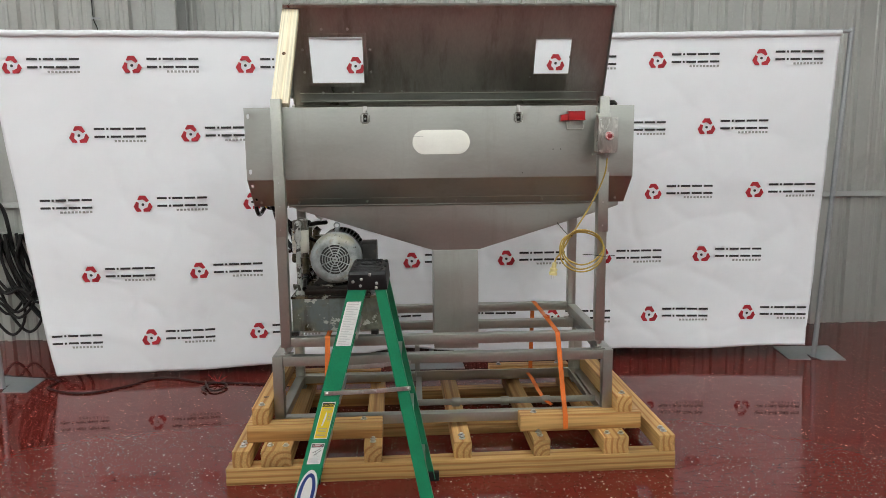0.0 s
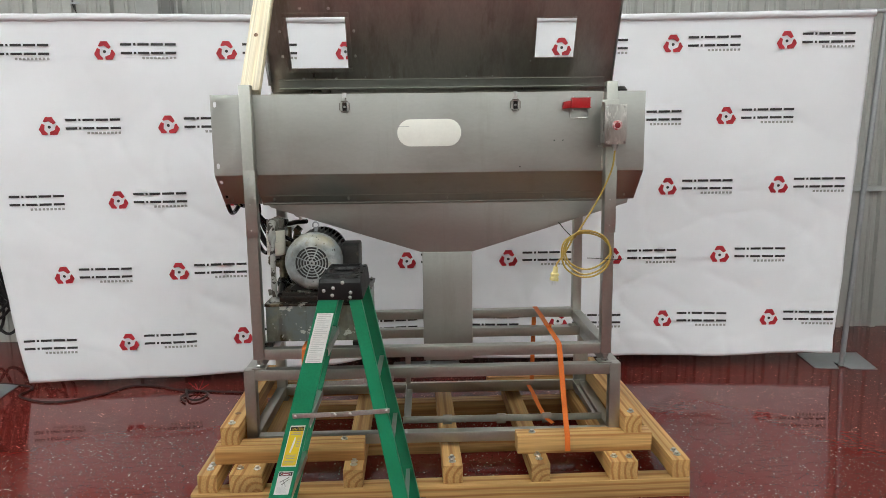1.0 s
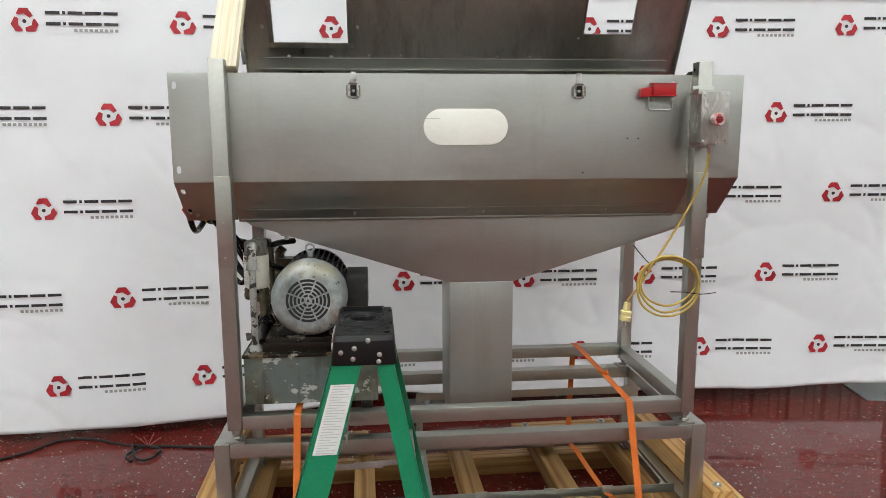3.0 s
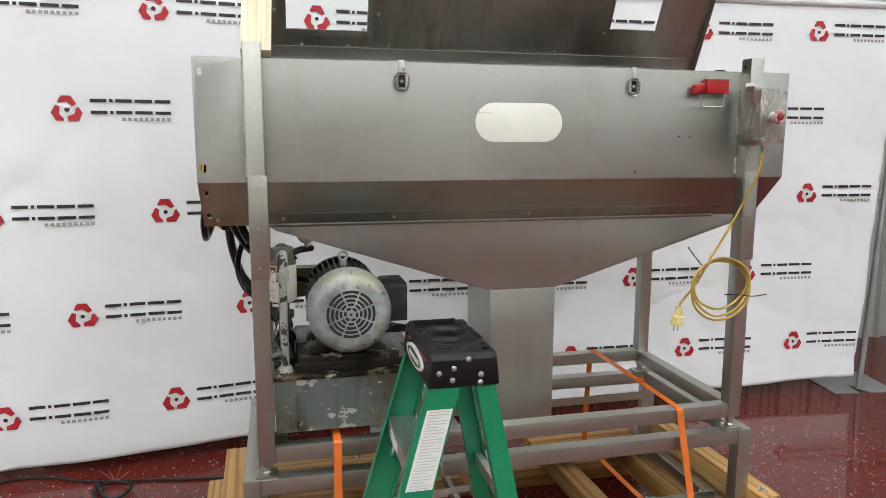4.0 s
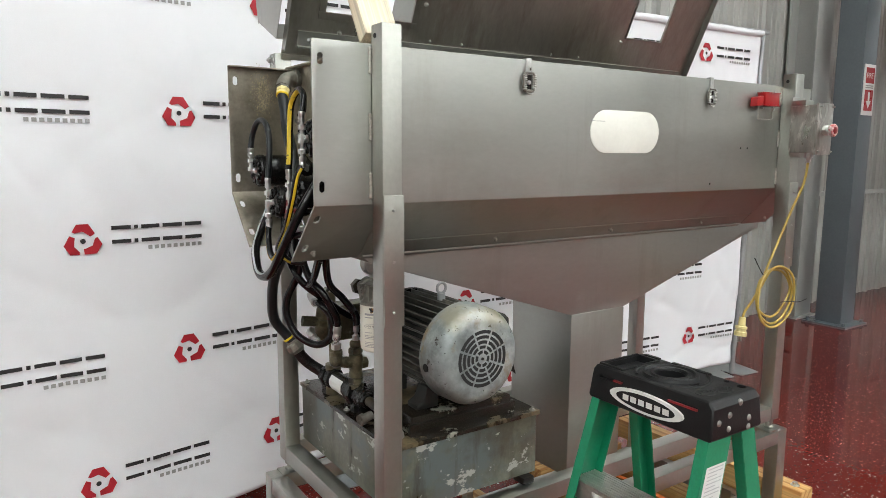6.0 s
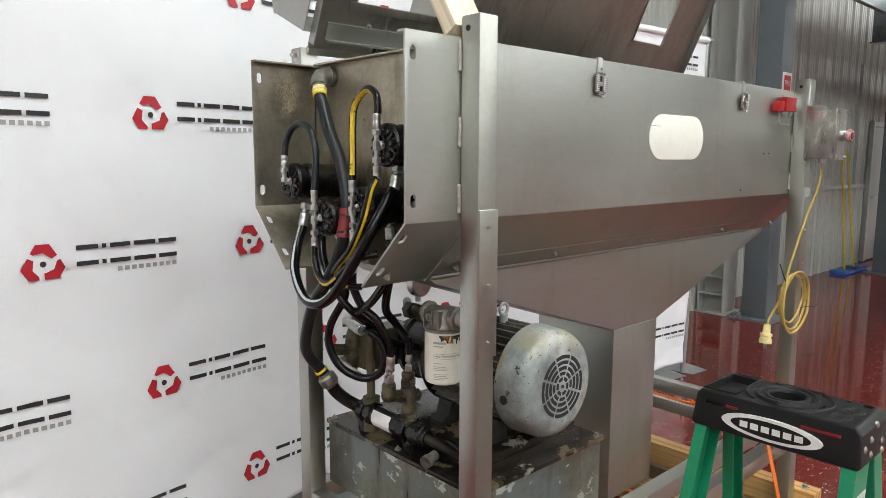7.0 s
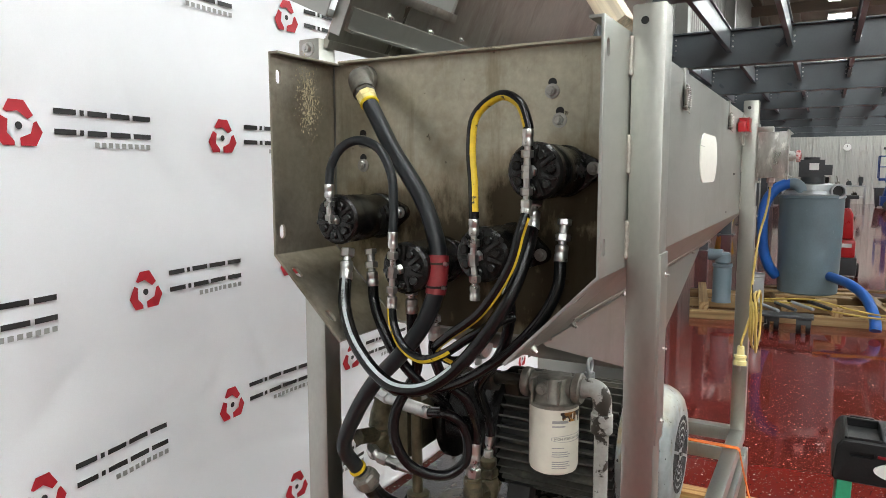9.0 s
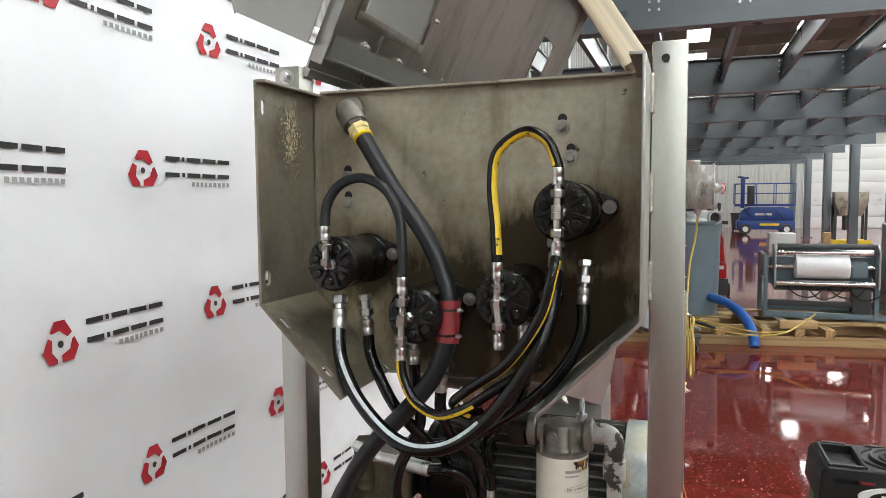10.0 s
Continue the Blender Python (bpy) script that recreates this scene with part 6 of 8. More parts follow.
# valve block, pump fittings and suction line on the tank lid
b = B()
sweep(b, smooth_path([(-0.690, 4.114, 1.034), (-0.676, 4.110, 1.010), (-0.652, 4.104, 0.985), (-0.628, 4.092, 0.966), (-0.608, 4.066, 0.953)], 5), 0.0175, 16)
part("suction_elbow", b, M["cast"], power)
b = B()
lathe(b, (-0.704, 4.123, 1.062), (-0.688, 4.113, 1.032), [(0, 0), (0, 0.0175), (0.006, 0.0175), (0.007, 0.023), (0.012, 0.0265), (0.030, 0.0265), (0.034, 0.022), (0.040, 0.020), (0.041, 0.0)], 8)
part("union_nut", b, M["cast_grey"], power, "large grey union nut")
b = B()
lathe(b, (-0.712, 4.128, 1.074), (-0.700, 4.122, 1.056), [(0, 0), (0, 0.0180), (0.006, 0.0180), (0.006, 0)], 18)
part("yellow_band", b, M["yellow_label"], power)
b = B()
axis0, axis1 = Vector((-0.607, 4.080, 0.952)), Vector((-0.603, 3.826, 0.948))
cyl(b, axis0, axis1, 0.026, 20, chamfer=0.004)
for f, r in ((0.0, 0.034), (0.13, 0.032), (0.60, 0.032), (0.70, 0.037), (0.84, 0.030), (0.95, 0.022)):
    p = axis0.lerp(axis1, f)
    cyl(b, p, p + (axis1 - axis0).normalized() * 0.024, r, 8, chamfer=0.003)
for f in (0.06, 0.80):
    p = axis0.lerp(axis1, f)
    box(b, p.x - 0.02, p.x + 0.02, p.y - 0.012, p.y + 0.012, 0.8995, 0.930)
part("strainer_pipe", b, M["cast"], power, "black strainer body lying on the tank lid")
b = B()
p = axis0.lerp(axis1, 0.27)
q = axis0.lerp(axis1, 0.565)
sweep(b, [p, q], 0.0262, arc=(-0.14, 0.22), lift=0.0020)
part("label_wrap", b, M["white"], power, "torn white paper label")
b = B()
sweep(b, smooth_path([axis1 + Vector((0, 0.01, 0)), (-0.601, 3.780, 0.944), (-0.594, 3.735, 0.934), (-0.588, 3.690, 0.922)], 5), 0.0135, 16)
part("outlet_pipe", b, M["grime"], power, "oily brown pipe from the strainer")
b = B()
lathe(b, (-0.620, 3.768, 0.926), (-0.658, 3.760, 0.921), [(0, 0), (0, 0.012), (0.026, 0.012), (0.027, 0.0155), (0.040, 0.0155), (0.040, 0.0115), (0.026, 0.0105), (0.026, 0)], 18)
part("pipe_stub", b, M["cast_grey"], power, "open pipe stub")
b = B()
cyl(b, (-0.600, 4.052, 0.900), (-0.600, 4.056, 1.215), 0.0115, 16)
lathe(b, (-0.600, 4.052, 0.90), (-0.600, 4.052, 1.2), [(0, 0), (0, 0.026), (0.03, 0.026), (0.036, 0.018), (0.07, 0.018), (0.074, 0.024), (0.092, 0.024), (0.096, 0.0)], 18)
part("stand_pipe", b, M["brass"], power, "brass-coloured stand pipe")
b = B()
TX, TY, LX, LY = -0.606, 3.887, -0.664, 3.892
lathe(b, (TX, TY, 0.966), (TX, TY, 1.2), [(0, 0), (0, 0.0225), (0.010, 0.0225), (0.014, 0.0175), (0.030, 0.0165), (0.034, 0.020), (0.044, 0.0205), (0.050, 0.018), (0.062, 0.0200), (0.085, 0.0215), (0.098, 0.0185), (0.102, 0)], 22)
hexnut(b, (TX, TY, 0.980), (TX, TY, 0.995), 0.0215)
hexnut(b, (TX, TY, 1.066), (TX, TY, 1.084), 0.0205)
lathe(b, (TX, TY, 1.084), (TX, TY, 1.2), [(0, 0), (0, 0.0135), (0.006, 0.0170), (0.016, 0.0170), (0.020, 0.0125), (0.024, 0)], 18)
lathe(b, (LX, LY, 1.034), (LX, LY, 1.2), [(0, 0), (0.002, 0.010), (0.007, 0.0165), (0.016, 0.0195), (0.028, 0.0190), (0.036, 0.0160), (0.036, 0.0180), (0.046, 0.0180), (0.046, 0)], 20)
hexnut(b, (LX, LY, 1.070), (LX, LY, 1.086), 0.0170)
cyl(b, (LX, LY, 1.052), (TX, TY, 1.036), 0.0155, 18)
hexnut(b, (LX + 0.022, LY, 1.046), (LX + 0.036, LY - 0.002, 1.0425), 0.0185)
hexnut(b, (TX + 0.012, TY, 1.036), (TX + 0.034, TY + 0.001, 1.036), 0.0175)
part("tee_fitting", b, M["cast_olive"], power, "oily brass tee fitting")
ferrule(Vector((LX, LY, 1.086)), Vector((-0.661, 3.889, 1.154)), 0.0125, power)
ferrule(Vector((TX, TY, 1.104)), Vector((-0.604, 3.884, 1.164)), 0.0085, power)
b = B()
lathe(b, (-0.588, 4.165, 1.04), (-0.575, 4.15, 1.2), [(0, 0), (0, 0.016), (0.014, 0.024), (0.05, 0.026), (0.058, 0.020), (0.066, 0.020), (0.072, 0.026), (0.10, 0.025), (0.125, 0.020), (0.14, 0.018), (0.14, 0)], 20)
cyl(b, (-0.60, 4.160, 1.100), (-0.650, 4.168, 1.108), 0.018, 6)
cyl(b, (-0.56, 4.150, 1.175), (-0.585, 4.155, 1.195), 0.024, 6)
box(b, -0.58, -0.42, 4.09, 4.16, 1.05, 1.16)
part("relief_valve", b, M["cast_olive"], power, "greasy relief valve on the pump", 0.0)
b = B()
cyl(b, (-0.60, 4.158, 1.198), (-0.655, 4.088, 1.205), 0.012, 6)
cyl(b, (-0.655, 4.088, 1.205), (-0.668, 4.040, 1.206), 0.0095, 14)
cyl(b, (-0.667, 4.045, 1.206), (-0.688, 3.972, 1.206), 0.0130, 18, chamfer=0.002)
part("return_tube", b, M["zinc"], power)
b = B()
cyl(b, (-0.628, 4.150, 1.078), (-0.640, 4.131, 1.074), 0.013, 6)
cyl(b, (-0.640, 4.133, 1.080), (-0.640, 4.118, 1.066), 0.0105, 14)
cyl(b, (-0.640, 4.122, 1.070), (-0.641, 4.100, 1.067), 0.013, 6)
cyl(b, (-0.641, 4.104, 1.067), (-0.642, 4.040, 1.059), 0.0100, 16)
cyl(b, (-0.642, 4.086, 1.065), (-0.642, 4.072, 1.063), 0.0125, 6)
part("small_fitting", b, M["zinc"], power)


# ---- timber pallet under the machine ----
pallet = thing("timber_pallet", (0.2, 3.85, 0.0), "heavy pallet of bolted yellow pine beams under the machine", "pallet")
PIV, PAL = Vector((0.2, 3.35, 0)), Matrix.Rotation(radians(1.15), 4, "Z")


def beam(name, x0, x1, y0, y1, z0, z1, parent, material=None, turn=True):
    """A sawn beam with its grain along its longer side."""
    along_x = (x1 - x0) >= (y1 - y0)
    length, width, h = (x1 - x0, y1 - y0, z1 - z0) if along_x else (y1 - y0, x1 - x0, z1 - z0)
    b = B()
    box(b, -length / 2, length / 2, -width / 2, width / 2, -h / 2, h / 2)
    soften(b, 0.004)
    me = mesh_of(name, b, material or M["pine"])
    c = Vector(((x0 + x1) / 2, (y0 + y1) / 2, (z0 + z1) / 2))
    m = Matrix.Translation(c) @ (Matrix.Identity(4) if along_x else Matrix.Rotation(radians(90), 4, "Z"))
    if turn:
        m = Matrix.Translation(PIV) @ PAL @ Matrix.Translation(-PIV) @ m
    return piece(name, me, parent, m)


b = B()
cyl(b, (0, 0, 0), (0, 0, 0.003), 0.017, 18)
hexnut(b, (0, 0, 0.003), (0, 0, 0.013), 0.0105)
lag_mesh = mesh_of("lag_bolt", b, M["zinc"])
H1, H2, H3, H4 = 0.089, 0.178, 0.267, 0.356
for y0 in (3.335, 3.86, 4.37):
    beam("beam", -0.956, 1.348, y0, y0 + 0.089, 0.0, H1, pallet)
CROSS = ((-0.922, -0.834), (-0.779, -0.629), (-0.266, -0.176), (0.192, 0.284), (0.602, 0.690), (0.969, 1.100), (1.262, 1.346))
for k, (x0, x1) in enumerate(CROSS):
    sh = -0.012 * (x0 < 0)
    beam("cross_beam", x0, x1, 3.335 + (0.004, 0.0, 0.012, 0.020, 0.010, 0.004, 0.006)[k], 4.455, H1 + 0.001, H2, pallet)
    for q in ((0.5, 0.05), (0.5, 0.09)) if x1 - x0 < 0.1 else ((0.25, 0.05), (0.78, 0.04)):
        at = Matrix.Translation(PIV) @ PAL @ Matrix.Translation(-PIV) @ Vector((x0 + (x1 - x0) * q[0], 3.35 + q[1], H2))
        piece("lag_bolt", lag_mesh, pallet, Matrix.Translation(at))
for x0, x1, y0 in ((-0.866, -0.172, 3.437), (0.552, 1.200, 3.450), (-0.80, -0.20, 4.285), (0.500, 1.02, 4.285)):
    beam("top_beam", x0, x1, y0, y0 + 0.089, H2 + 0.001, H3, pallet)
    for f in (0.12, 0.86):
        at = Matrix.Translation(PIV) @ PAL @ Matrix.Translation(-PIV) @ Vector((x0 + (x1 - x0) * f, y0 + 0.05, H3))
        piece("lag_bolt", lag_mesh, pallet, Matrix.Translation(at))
for x0, x1 in ((-0.838, -0.752), (1.066, 1.150)):
    beam("side_beam", x0, x1, 3.452, 4.36, H3 + 0.001, H4, pallet)
    at = Matrix.Translation(PIV) @ PAL @ Matrix.Translation(-PIV) @ Vector(((x0 + x1) / 2, 3.50, H4))
    piece("lag_bolt", lag_mesh, pallet, Matrix.Translation(at))
b = B()
cyl(b, (-0.80, 3.60, H4), (-0.80, 3.60, H4 + 0.0012), 0.014, 14)
part("knot", b, M["pine_grey"], pallet)


# ---- orange straps ----
def strap(name, pts, label, w=0.025, across=(1, 0, 0)):
    path = [Vector(p) for p in pts]
    b = B()
    rows = []
    for i, p in enumerate(path):
        t = (path[min(i + 1, len(path) - 1)] - path[max(i - 1, 0)]).normalized()
        u = Vector(across)
        u = (u - t * u.dot(t)).normalized()
        n_ = t.cross(u) * 0.0009
        rows.append([b.verts.new(p + u * s * w / 2 + n_ * k) for s, k in ((-1, -1), (1, -1), (1, 1), (-1, 1))])
    for a, c in zip(rows, rows[1:]):
        for k in range(4):
            b.faces.new((a[k], c[k], c[(k + 1) % 4], a[(k + 1) % 4]))
    b.faces.new(rows[0][::-1]), b.faces.new(rows[-1])
    return solo(name, b, M["orange"], label, "strap", "tie-down straps")


st = strap("tie_down_strap", [(0.740, 4.275, 0.19), (0.746, 4.2765, 0.45), (0.751, 4.2660, 0.66), (0.752, 4.2640, 0.700), (0.752, 4.250, 0.7045), (0.754, 4.10, 0.704), (0.757, 3.80, 0.699), (0.759, 3.60, 0.6945), (0.759, 3.556, 0.694), (0.760, 3.5485, 0.688), (0.765, 3.535, 0.62), (0.780, 3.470, 0.35), (0.786, 3.4470, 0.268), (0.788, 3.4455, 0.195)], "tight orange webbing strap over the frame down to the pallet")
b = B()
for k in range(5):
    cyl(b, (0.742 + 0.006 * k, 3.86 - 0.012 * k, 0.704), (0.756 + 0.004 * k, 3.80 + 0.01 * k, 0.709), 0.004, 8)
part("knotted_fold", b, M["orange"], st, "twisted fold in the webbing")
strap("tie_down_strap", [(-0.455, 4.00, 0.688), (-0.455, 3.70, 0.6955), (-0.455, 3.60, 0.6945), (-0.455, 3.556, 0.694), (-0.455, 3.5485, 0.688), (-0.457, 3.535, 0.60), (-0.461, 3.480, 0.38), (-0.463, 3.4330, 0.268), (-0.463, 3.4270, 0.19)], "orange webbing strap hanging from the frame to the pallet")
strap("tie_down_strap", [(0.745, 3.605, 0.268), (0.716, 3.66, 0.276), (0.706, 3.82, 0.282), (0.702, 4.00, 0.287), (0.70, 4.215, 0.265)], "slack orange strap lying across the base frame", 0.022)

# ---- yellow power cord, coiled on the front post ----
cord = thing("power_cord", (0.878, 3.54, 1.0), "coiled yellow power cord with plug hanging from the post", "power cord")
pts = [(0.993, 3.505, 1.612), (0.985, 3.512, 1.53), (0.955, 3.530, 1.44), (0.905, 3.538, 1.34), (0.850, 3.540, 1.250), (0.822, 3.540, 1.205)]
rng = random.Random(11)
for turn in range(3):
    for k in range(10):
        q = radians(150 + 36 * k) if turn % 2 == 0 else radians(150 + 36 * k)
        rx, rz = 0.106 + 0.005 * turn, (0.086, 0.102, 0.108, 0.112)[turn]
        pts.append((0.886 + rx * math.cos(q) + rng.uniform(-0.004, 0.004) - 0.006 * turn, 3.536 - 0.009 * turn + rng.uniform(-0.003, 0.003), 1.142 - 0.006 * turn + rz * math.sin(q) + rng.uniform(-0.004, 0.004)))
pts += [(0.80, 3.532, 1.175), (0.775, 3.545, 1.125), (0.748, 3.555, 1.085), (0.740, 3.557, 1.060)]
b = B()
sweep(b, smooth_path(pts, 6), 0.0042, 10)
part("cable", b, M["cord"], cord, "yellow rubber cable")
b = B()
lathe(b, (0.741, 3.557, 1.066), (0.730, 3.557, 0.98), [(0, 0), (0, 0.011), (0.030, 0.013), (0.032, 0.020), (0.040, 0.0205), (0.042, 0.017), (0.050, 0.0185), (0.052, 0.021), (0.066, 0.021), (0.068, 0.0)], 24)
plug = part("plug", b, M["plug"], cord, "pale yellow plug")
for dx in (-0.007, 0.007):
    b = B()
    box(b, 0.731 + dx - 0.001, 0.731 + dx + 0.001, 3.554, 3.560, 0.980, 1.000)
    part("prong", b, M["zinc"], plug)
for pth in ([(0.745, 3.53, 1.28), (0.775, 3.53, 1.245), (0.805, 3.53, 1.215), (0.825, 3.525, 1.21)], [(0.875, 3.50, 1.115), (0.93, 3.50, 1.112), (0.985, 3.495, 1.105), (1.045, 3.50, 1.108)]):
    b = B()
    sweep(b, smooth_path(pth, 5), 0.0018, 6)
    part("cable_tie", b, M["cable"], cord, "black cable tie")

# ---- step ladder ----
ladder = thing("step_ladder", (-0.22, 3.12, 0.0), "open green fibreglass step ladder with black top", "ladder")


def rail(name, top, bottom, w, inward, label=""):
    """A channel rail: web with two flanges, from bottom to top; top and bottom give the web's left edge."""
    (xt, yt, zt), (xb, yb, zb) = top, bottom
    wt, wb = w
    b = B()
    t, dp = 0.0035, 0.026 * inward

    def section(x, y, z, ww):
        return [(x, y), (x + ww, y), (x + ww, y + dp), (x + ww - t, y + dp), (x + ww - t, y + t * inward), (x + t, y + t * inward), (x + t, y + dp), (x, y + dp)], z
    rows = []
    for (x, y, z, ww) in ((xb, yb, zb, wb), (xt, yt, zt, wt)):
        s, zz = section(x, y, z, ww)
        rows.append([b.verts.new((p, q, zz)) for p, q in s])
    k = len(rows[0])
    for i in range(k):
        b.faces.new((rows[0][i], rows[0][(i + 1) % k], rows[1][(i + 1) % k], rows[1][i]))
    b.faces.new(rows[0]), b.faces.new(rows[1][::-1])
    return part(name, b, M["green"], ladder, label, 0.0012)


NEAR, FAR = 2.964, 3.282


def front_x(z):
    return -0.282 - (1.075 - z) * 0.2830


def near_y(z):
    return NEAR - (1.075 - z) * 0.035


def far_y(z):
    return FAR + (1.075 - z) * 0.035


def rear_x(z):
    return -0.172 + (1.075 - z) * 0.190


nr = rail("front_rail", (front_x(1.10), near_y(1.1), 1.10), (front_x(0.015), near_y(0.015), 0.015), (0.077, 0.095), 1)
rail("front_rail", (front_x(1.10), far_y(1.1), 1.10), (front_x(0.015), far_y(0.015), 0.015), (0.077, 0.095), -1)
rail("rear_rail", (rear_x(1.10), near_y(1.1) + 0.004, 1.10), (rear_x(0.015), near_y(0.015) + 0.004, 0.015), (0.047, 0.062), 1)
rail("rear_rail", (rear_x(1.10) + 0.002, far_y(1.1) - 0.004, 1.10), (rear_x(0.015) + 0.002, far_y(0.015) - 0.004, 0.015), (0.050, 0.062), -1)
for fx, w in ((front_x(0.0), 0.102), (rear_x(0.0), 0.080)):
    for y in (near_y(0) - 0.003, far_y(0) - 0.027):
        b = B()
        box(b, fx - 0.002, fx + w, y, y + 0.030, 0.0, 0.045)
        part("rubber_foot", b, M["black_plastic"], ladder, "", 0.004)
for z in (0.29, 0.58, 0.87):
    x0, y0, y1 = front_x(z) + 0.006, near_y(z) + 0.004, far_y(z) - 0.004
    b = B()
    box(b, x0, x0 + 0.082, y0, y1, z - 0.004, z)
    step = part("step", b, M["alu"], ladder, "ribbed aluminium step", smooth=False)
    for q0, q1, z0, z1 in ((0.0, 0.003, 0.046, 0.004), (0.079, 0.082, 0.030, 0.004)):
        b = B()
        box(b, x0 + q0, x0 + q1, y0, y1, z - z0, z - z1 - 0.0001)
        part("step_flange", b, M["alu"], step, smooth=False)
    for k in range(9):
        b = B()
        box(b, x0 + 0.004 + 0.009 * k, x0 + 0.008 + 0.009 * k, y0, y1, z + 0.0001, z + 0.0018)
        part("tread_rib", b, M["alu"], step, smooth=False)
    if z > 0.8:
        b = B()
        prism(b, [(y0 + 0.17, z - 0.038), (y0 + 0.25, z - 0.042), (y0 + 0.265, z - 0.012), (y0 + 0.16, z - 0.010)], "x", x0 - 0.0012, x0)
        part("step_label", b, M["white"], step, "white sticker")
    for y, s in ((y0, 1), (y1, -1)):
        b = B()
        sweep(b, [Vector((x0 + 0.01, y + 0.004 * s, z - 0.11)), Vector((x0 + 0.02, y + 0.07 * s, z - 0.006))], 0.006, 8)
        part("knee_brace", b, M["alu"], ladder)
for z in (0.18, 0.45, 0.72):
    b = B()
    box(b, rear_x(z) + 0.026, rear_x(z) + 0.029, near_y(z) + 0.01, far_y(z) - 0.01, z - 0.016, z + 0.016)
    box(b, rear_x(z) + 0.029, rear_x(z) + 0.045, near_y(z) + 0.01, far_y(z) - 0.01, z + 0.013, z + 0.016)
    part("rear_brace", b, M["alu"], ladder, "aluminium cross brace")
# folding spreaders
for y, s in ((near_y(0.61) - 0.006, -1), (far_y(0.61) + 0.003, 1)):
    xa, xc, xm = front_x(0.606) + 0.026, rear_x(0.617) + 0.052, -0.19
    for k, (p, q, za, zb) in enumerate(((xa - 0.012, xm + 0.035, 0.604, 0.609), (xm - 0.06, xc + 0.012, 0.607, 0.620))):
        b = B()
        yy = y + 0.004 * k * s
        prism(b, [(p, za - 0.010), (q, zb - 0.010), (q, zb + 0.010), (p, za + 0.010)], "y", yy, yy + 0.003)
        part("spreader", b, M["alu"], ladder, "folding steel spreader bar", 0.001)
    for x, z in ((xa, 0.605), (xm - 0.045, 0.607), (xm + 0.015, 0.610), (xc, 0.619)):
        b = B()
        lathe(b, (x, y + 0.008 * max(s, 0) - 0.003, z), (x, y + 0.1 * s, z), [(0, 0), (0, 0.007), (0.004, 0.006), (0.006, 0.003), (0.007, 0)], 14)
        part("rivet", b, M["zinc"], ladder)
# black moulded top
b = B()
cx0, cx1, cy0, cy1 = -0.288, -0.113, 2.957, 3.292
prism(b, [(cy0 + 0.004, 1.060), (cy0, 1.068), (cy0 + 0.003, 1.128), (cy0 + 0.014, 1.143), (cy1 - 0.016, 1.143), (cy1 - 0.006, 1.130), (cy1, 1.068), (cy1 - 0.004, 1.060)], "x", cx0, cx1)
for v in b.verts:
    if v.co.z > 1.12:
        v.co.x += 0.007 if v.co.x < -0.2 else -0.007
cap = part("top_cap", b, M["black_plastic"], ladder, "black moulded plastic top cap", 0.007, 3)
b = B()
cyl(b, (-0.205, 3.125, 1.100), (-0.205, 3.125, 1.16), 0.034, 36)
box(b, -0.268, -0.150, 3.210, 3.266, 1.130, 1.16)
cyl(b, (-0.137, 3.030, 1.120), (-0.137, 3.030, 1.16), 0.007, 16)
cyl(b, (-0.140, 2.992, 1.120), (-0.140, 2.992, 1.16), 0.010, 16)
box(b, -0.250, -0.200, 3.050, 3.056, 1.130, 1.16)
box(b, -0.30, -0.275, 3.222, 3.262, 1.113, 1.122)
pierce(cap, b)
b = B()
lathe(b, (-0.205, 3.125, 1.1405), (-0.205, 3.125, 1.2), [(0, 0.0345), (0.006, 0.0355), (0.009, 0.038), (0.009, 0.042), (0.005, 0.045), (0.005, 0.052), (0.010, 0.055), (0.010, 0.060), (0.0, 0.064)], 44)
part("moulded_ring", b, M["black_plastic"], cap, "raised ring round the bucket hole")
for r, a0, a1 in ((0.078, 35, 145), (0.086, 215, 325)):
    b = B()
    sweep(b, [Vector((-0.205 + r * 0.92 * math.cos(radians(a0 + (a1 - a0) * k / 16)), 3.125 + r * math.sin(radians(a0 + (a1 - a0) * k / 16)), 1.1425)) for k in range(17)], 0.0042, 8)
    part("moulded_rib", b, M["black_plastic"], cap)
for x0, x1, y0, y1 in ((-0.274, -0.144, 3.203, 3.273),):
    for q in ((x0, x1, y0, y0 + 0.006), (x0, x1, y1 - 0.006, y1), (x0, x0 + 0.006, y0 + 0.006, y1 - 0.006), (x1 - 0.006, x1, y0 + 0.006, y1 - 0.006)):
        b = B()
        box(b, q[0], q[1], q[2], q[3], 1.140, 1.1475)
        part("tray_rim", b, M["black_plastic"], cap, "", 0.002)
for x, y in ((-0.240, 3.010), (-0.190, 3.002)):
    b = B()
    for r in (0.022, 0.012):
        sweep(b, [Vector((x + r * math.cos(2 * math.pi * k / 24), y + r * 0.8 * math.sin(2 * math.pi * k / 24), 1.1428)) for k in range(24)], 0.0016, 6, True)
    part("moulded_badge", b, M["black_plastic"], cap)
b = B()
for y0, y1 in ((3.075, 3.18), (3.215, 3.262)):
    box(b, -0.134, -0.122, y0, y1, 1.138, 1.1465)
part("rear_lip", b, M["black_plastic"], cap, "", 0.004)
for x, z in ((-0.262, 1.098), (-0.226, 1.108), (-0.230, 1.080), (-0.190, 1.128), (-0.160, 1.090), (-0.162, 1.071)):
    b = B()
    lathe(b, (x, 2.9585 + max(0, z - 1.07) * 0.05, z), (x, 2.9, z), [(-0.004, 0), (-0.002, 0.0076), (0.002, 0.0068), (0.0045, 0.0032), (0.005, 0)], 16)
    part("rivet", b, M["dull_zinc"], cap)
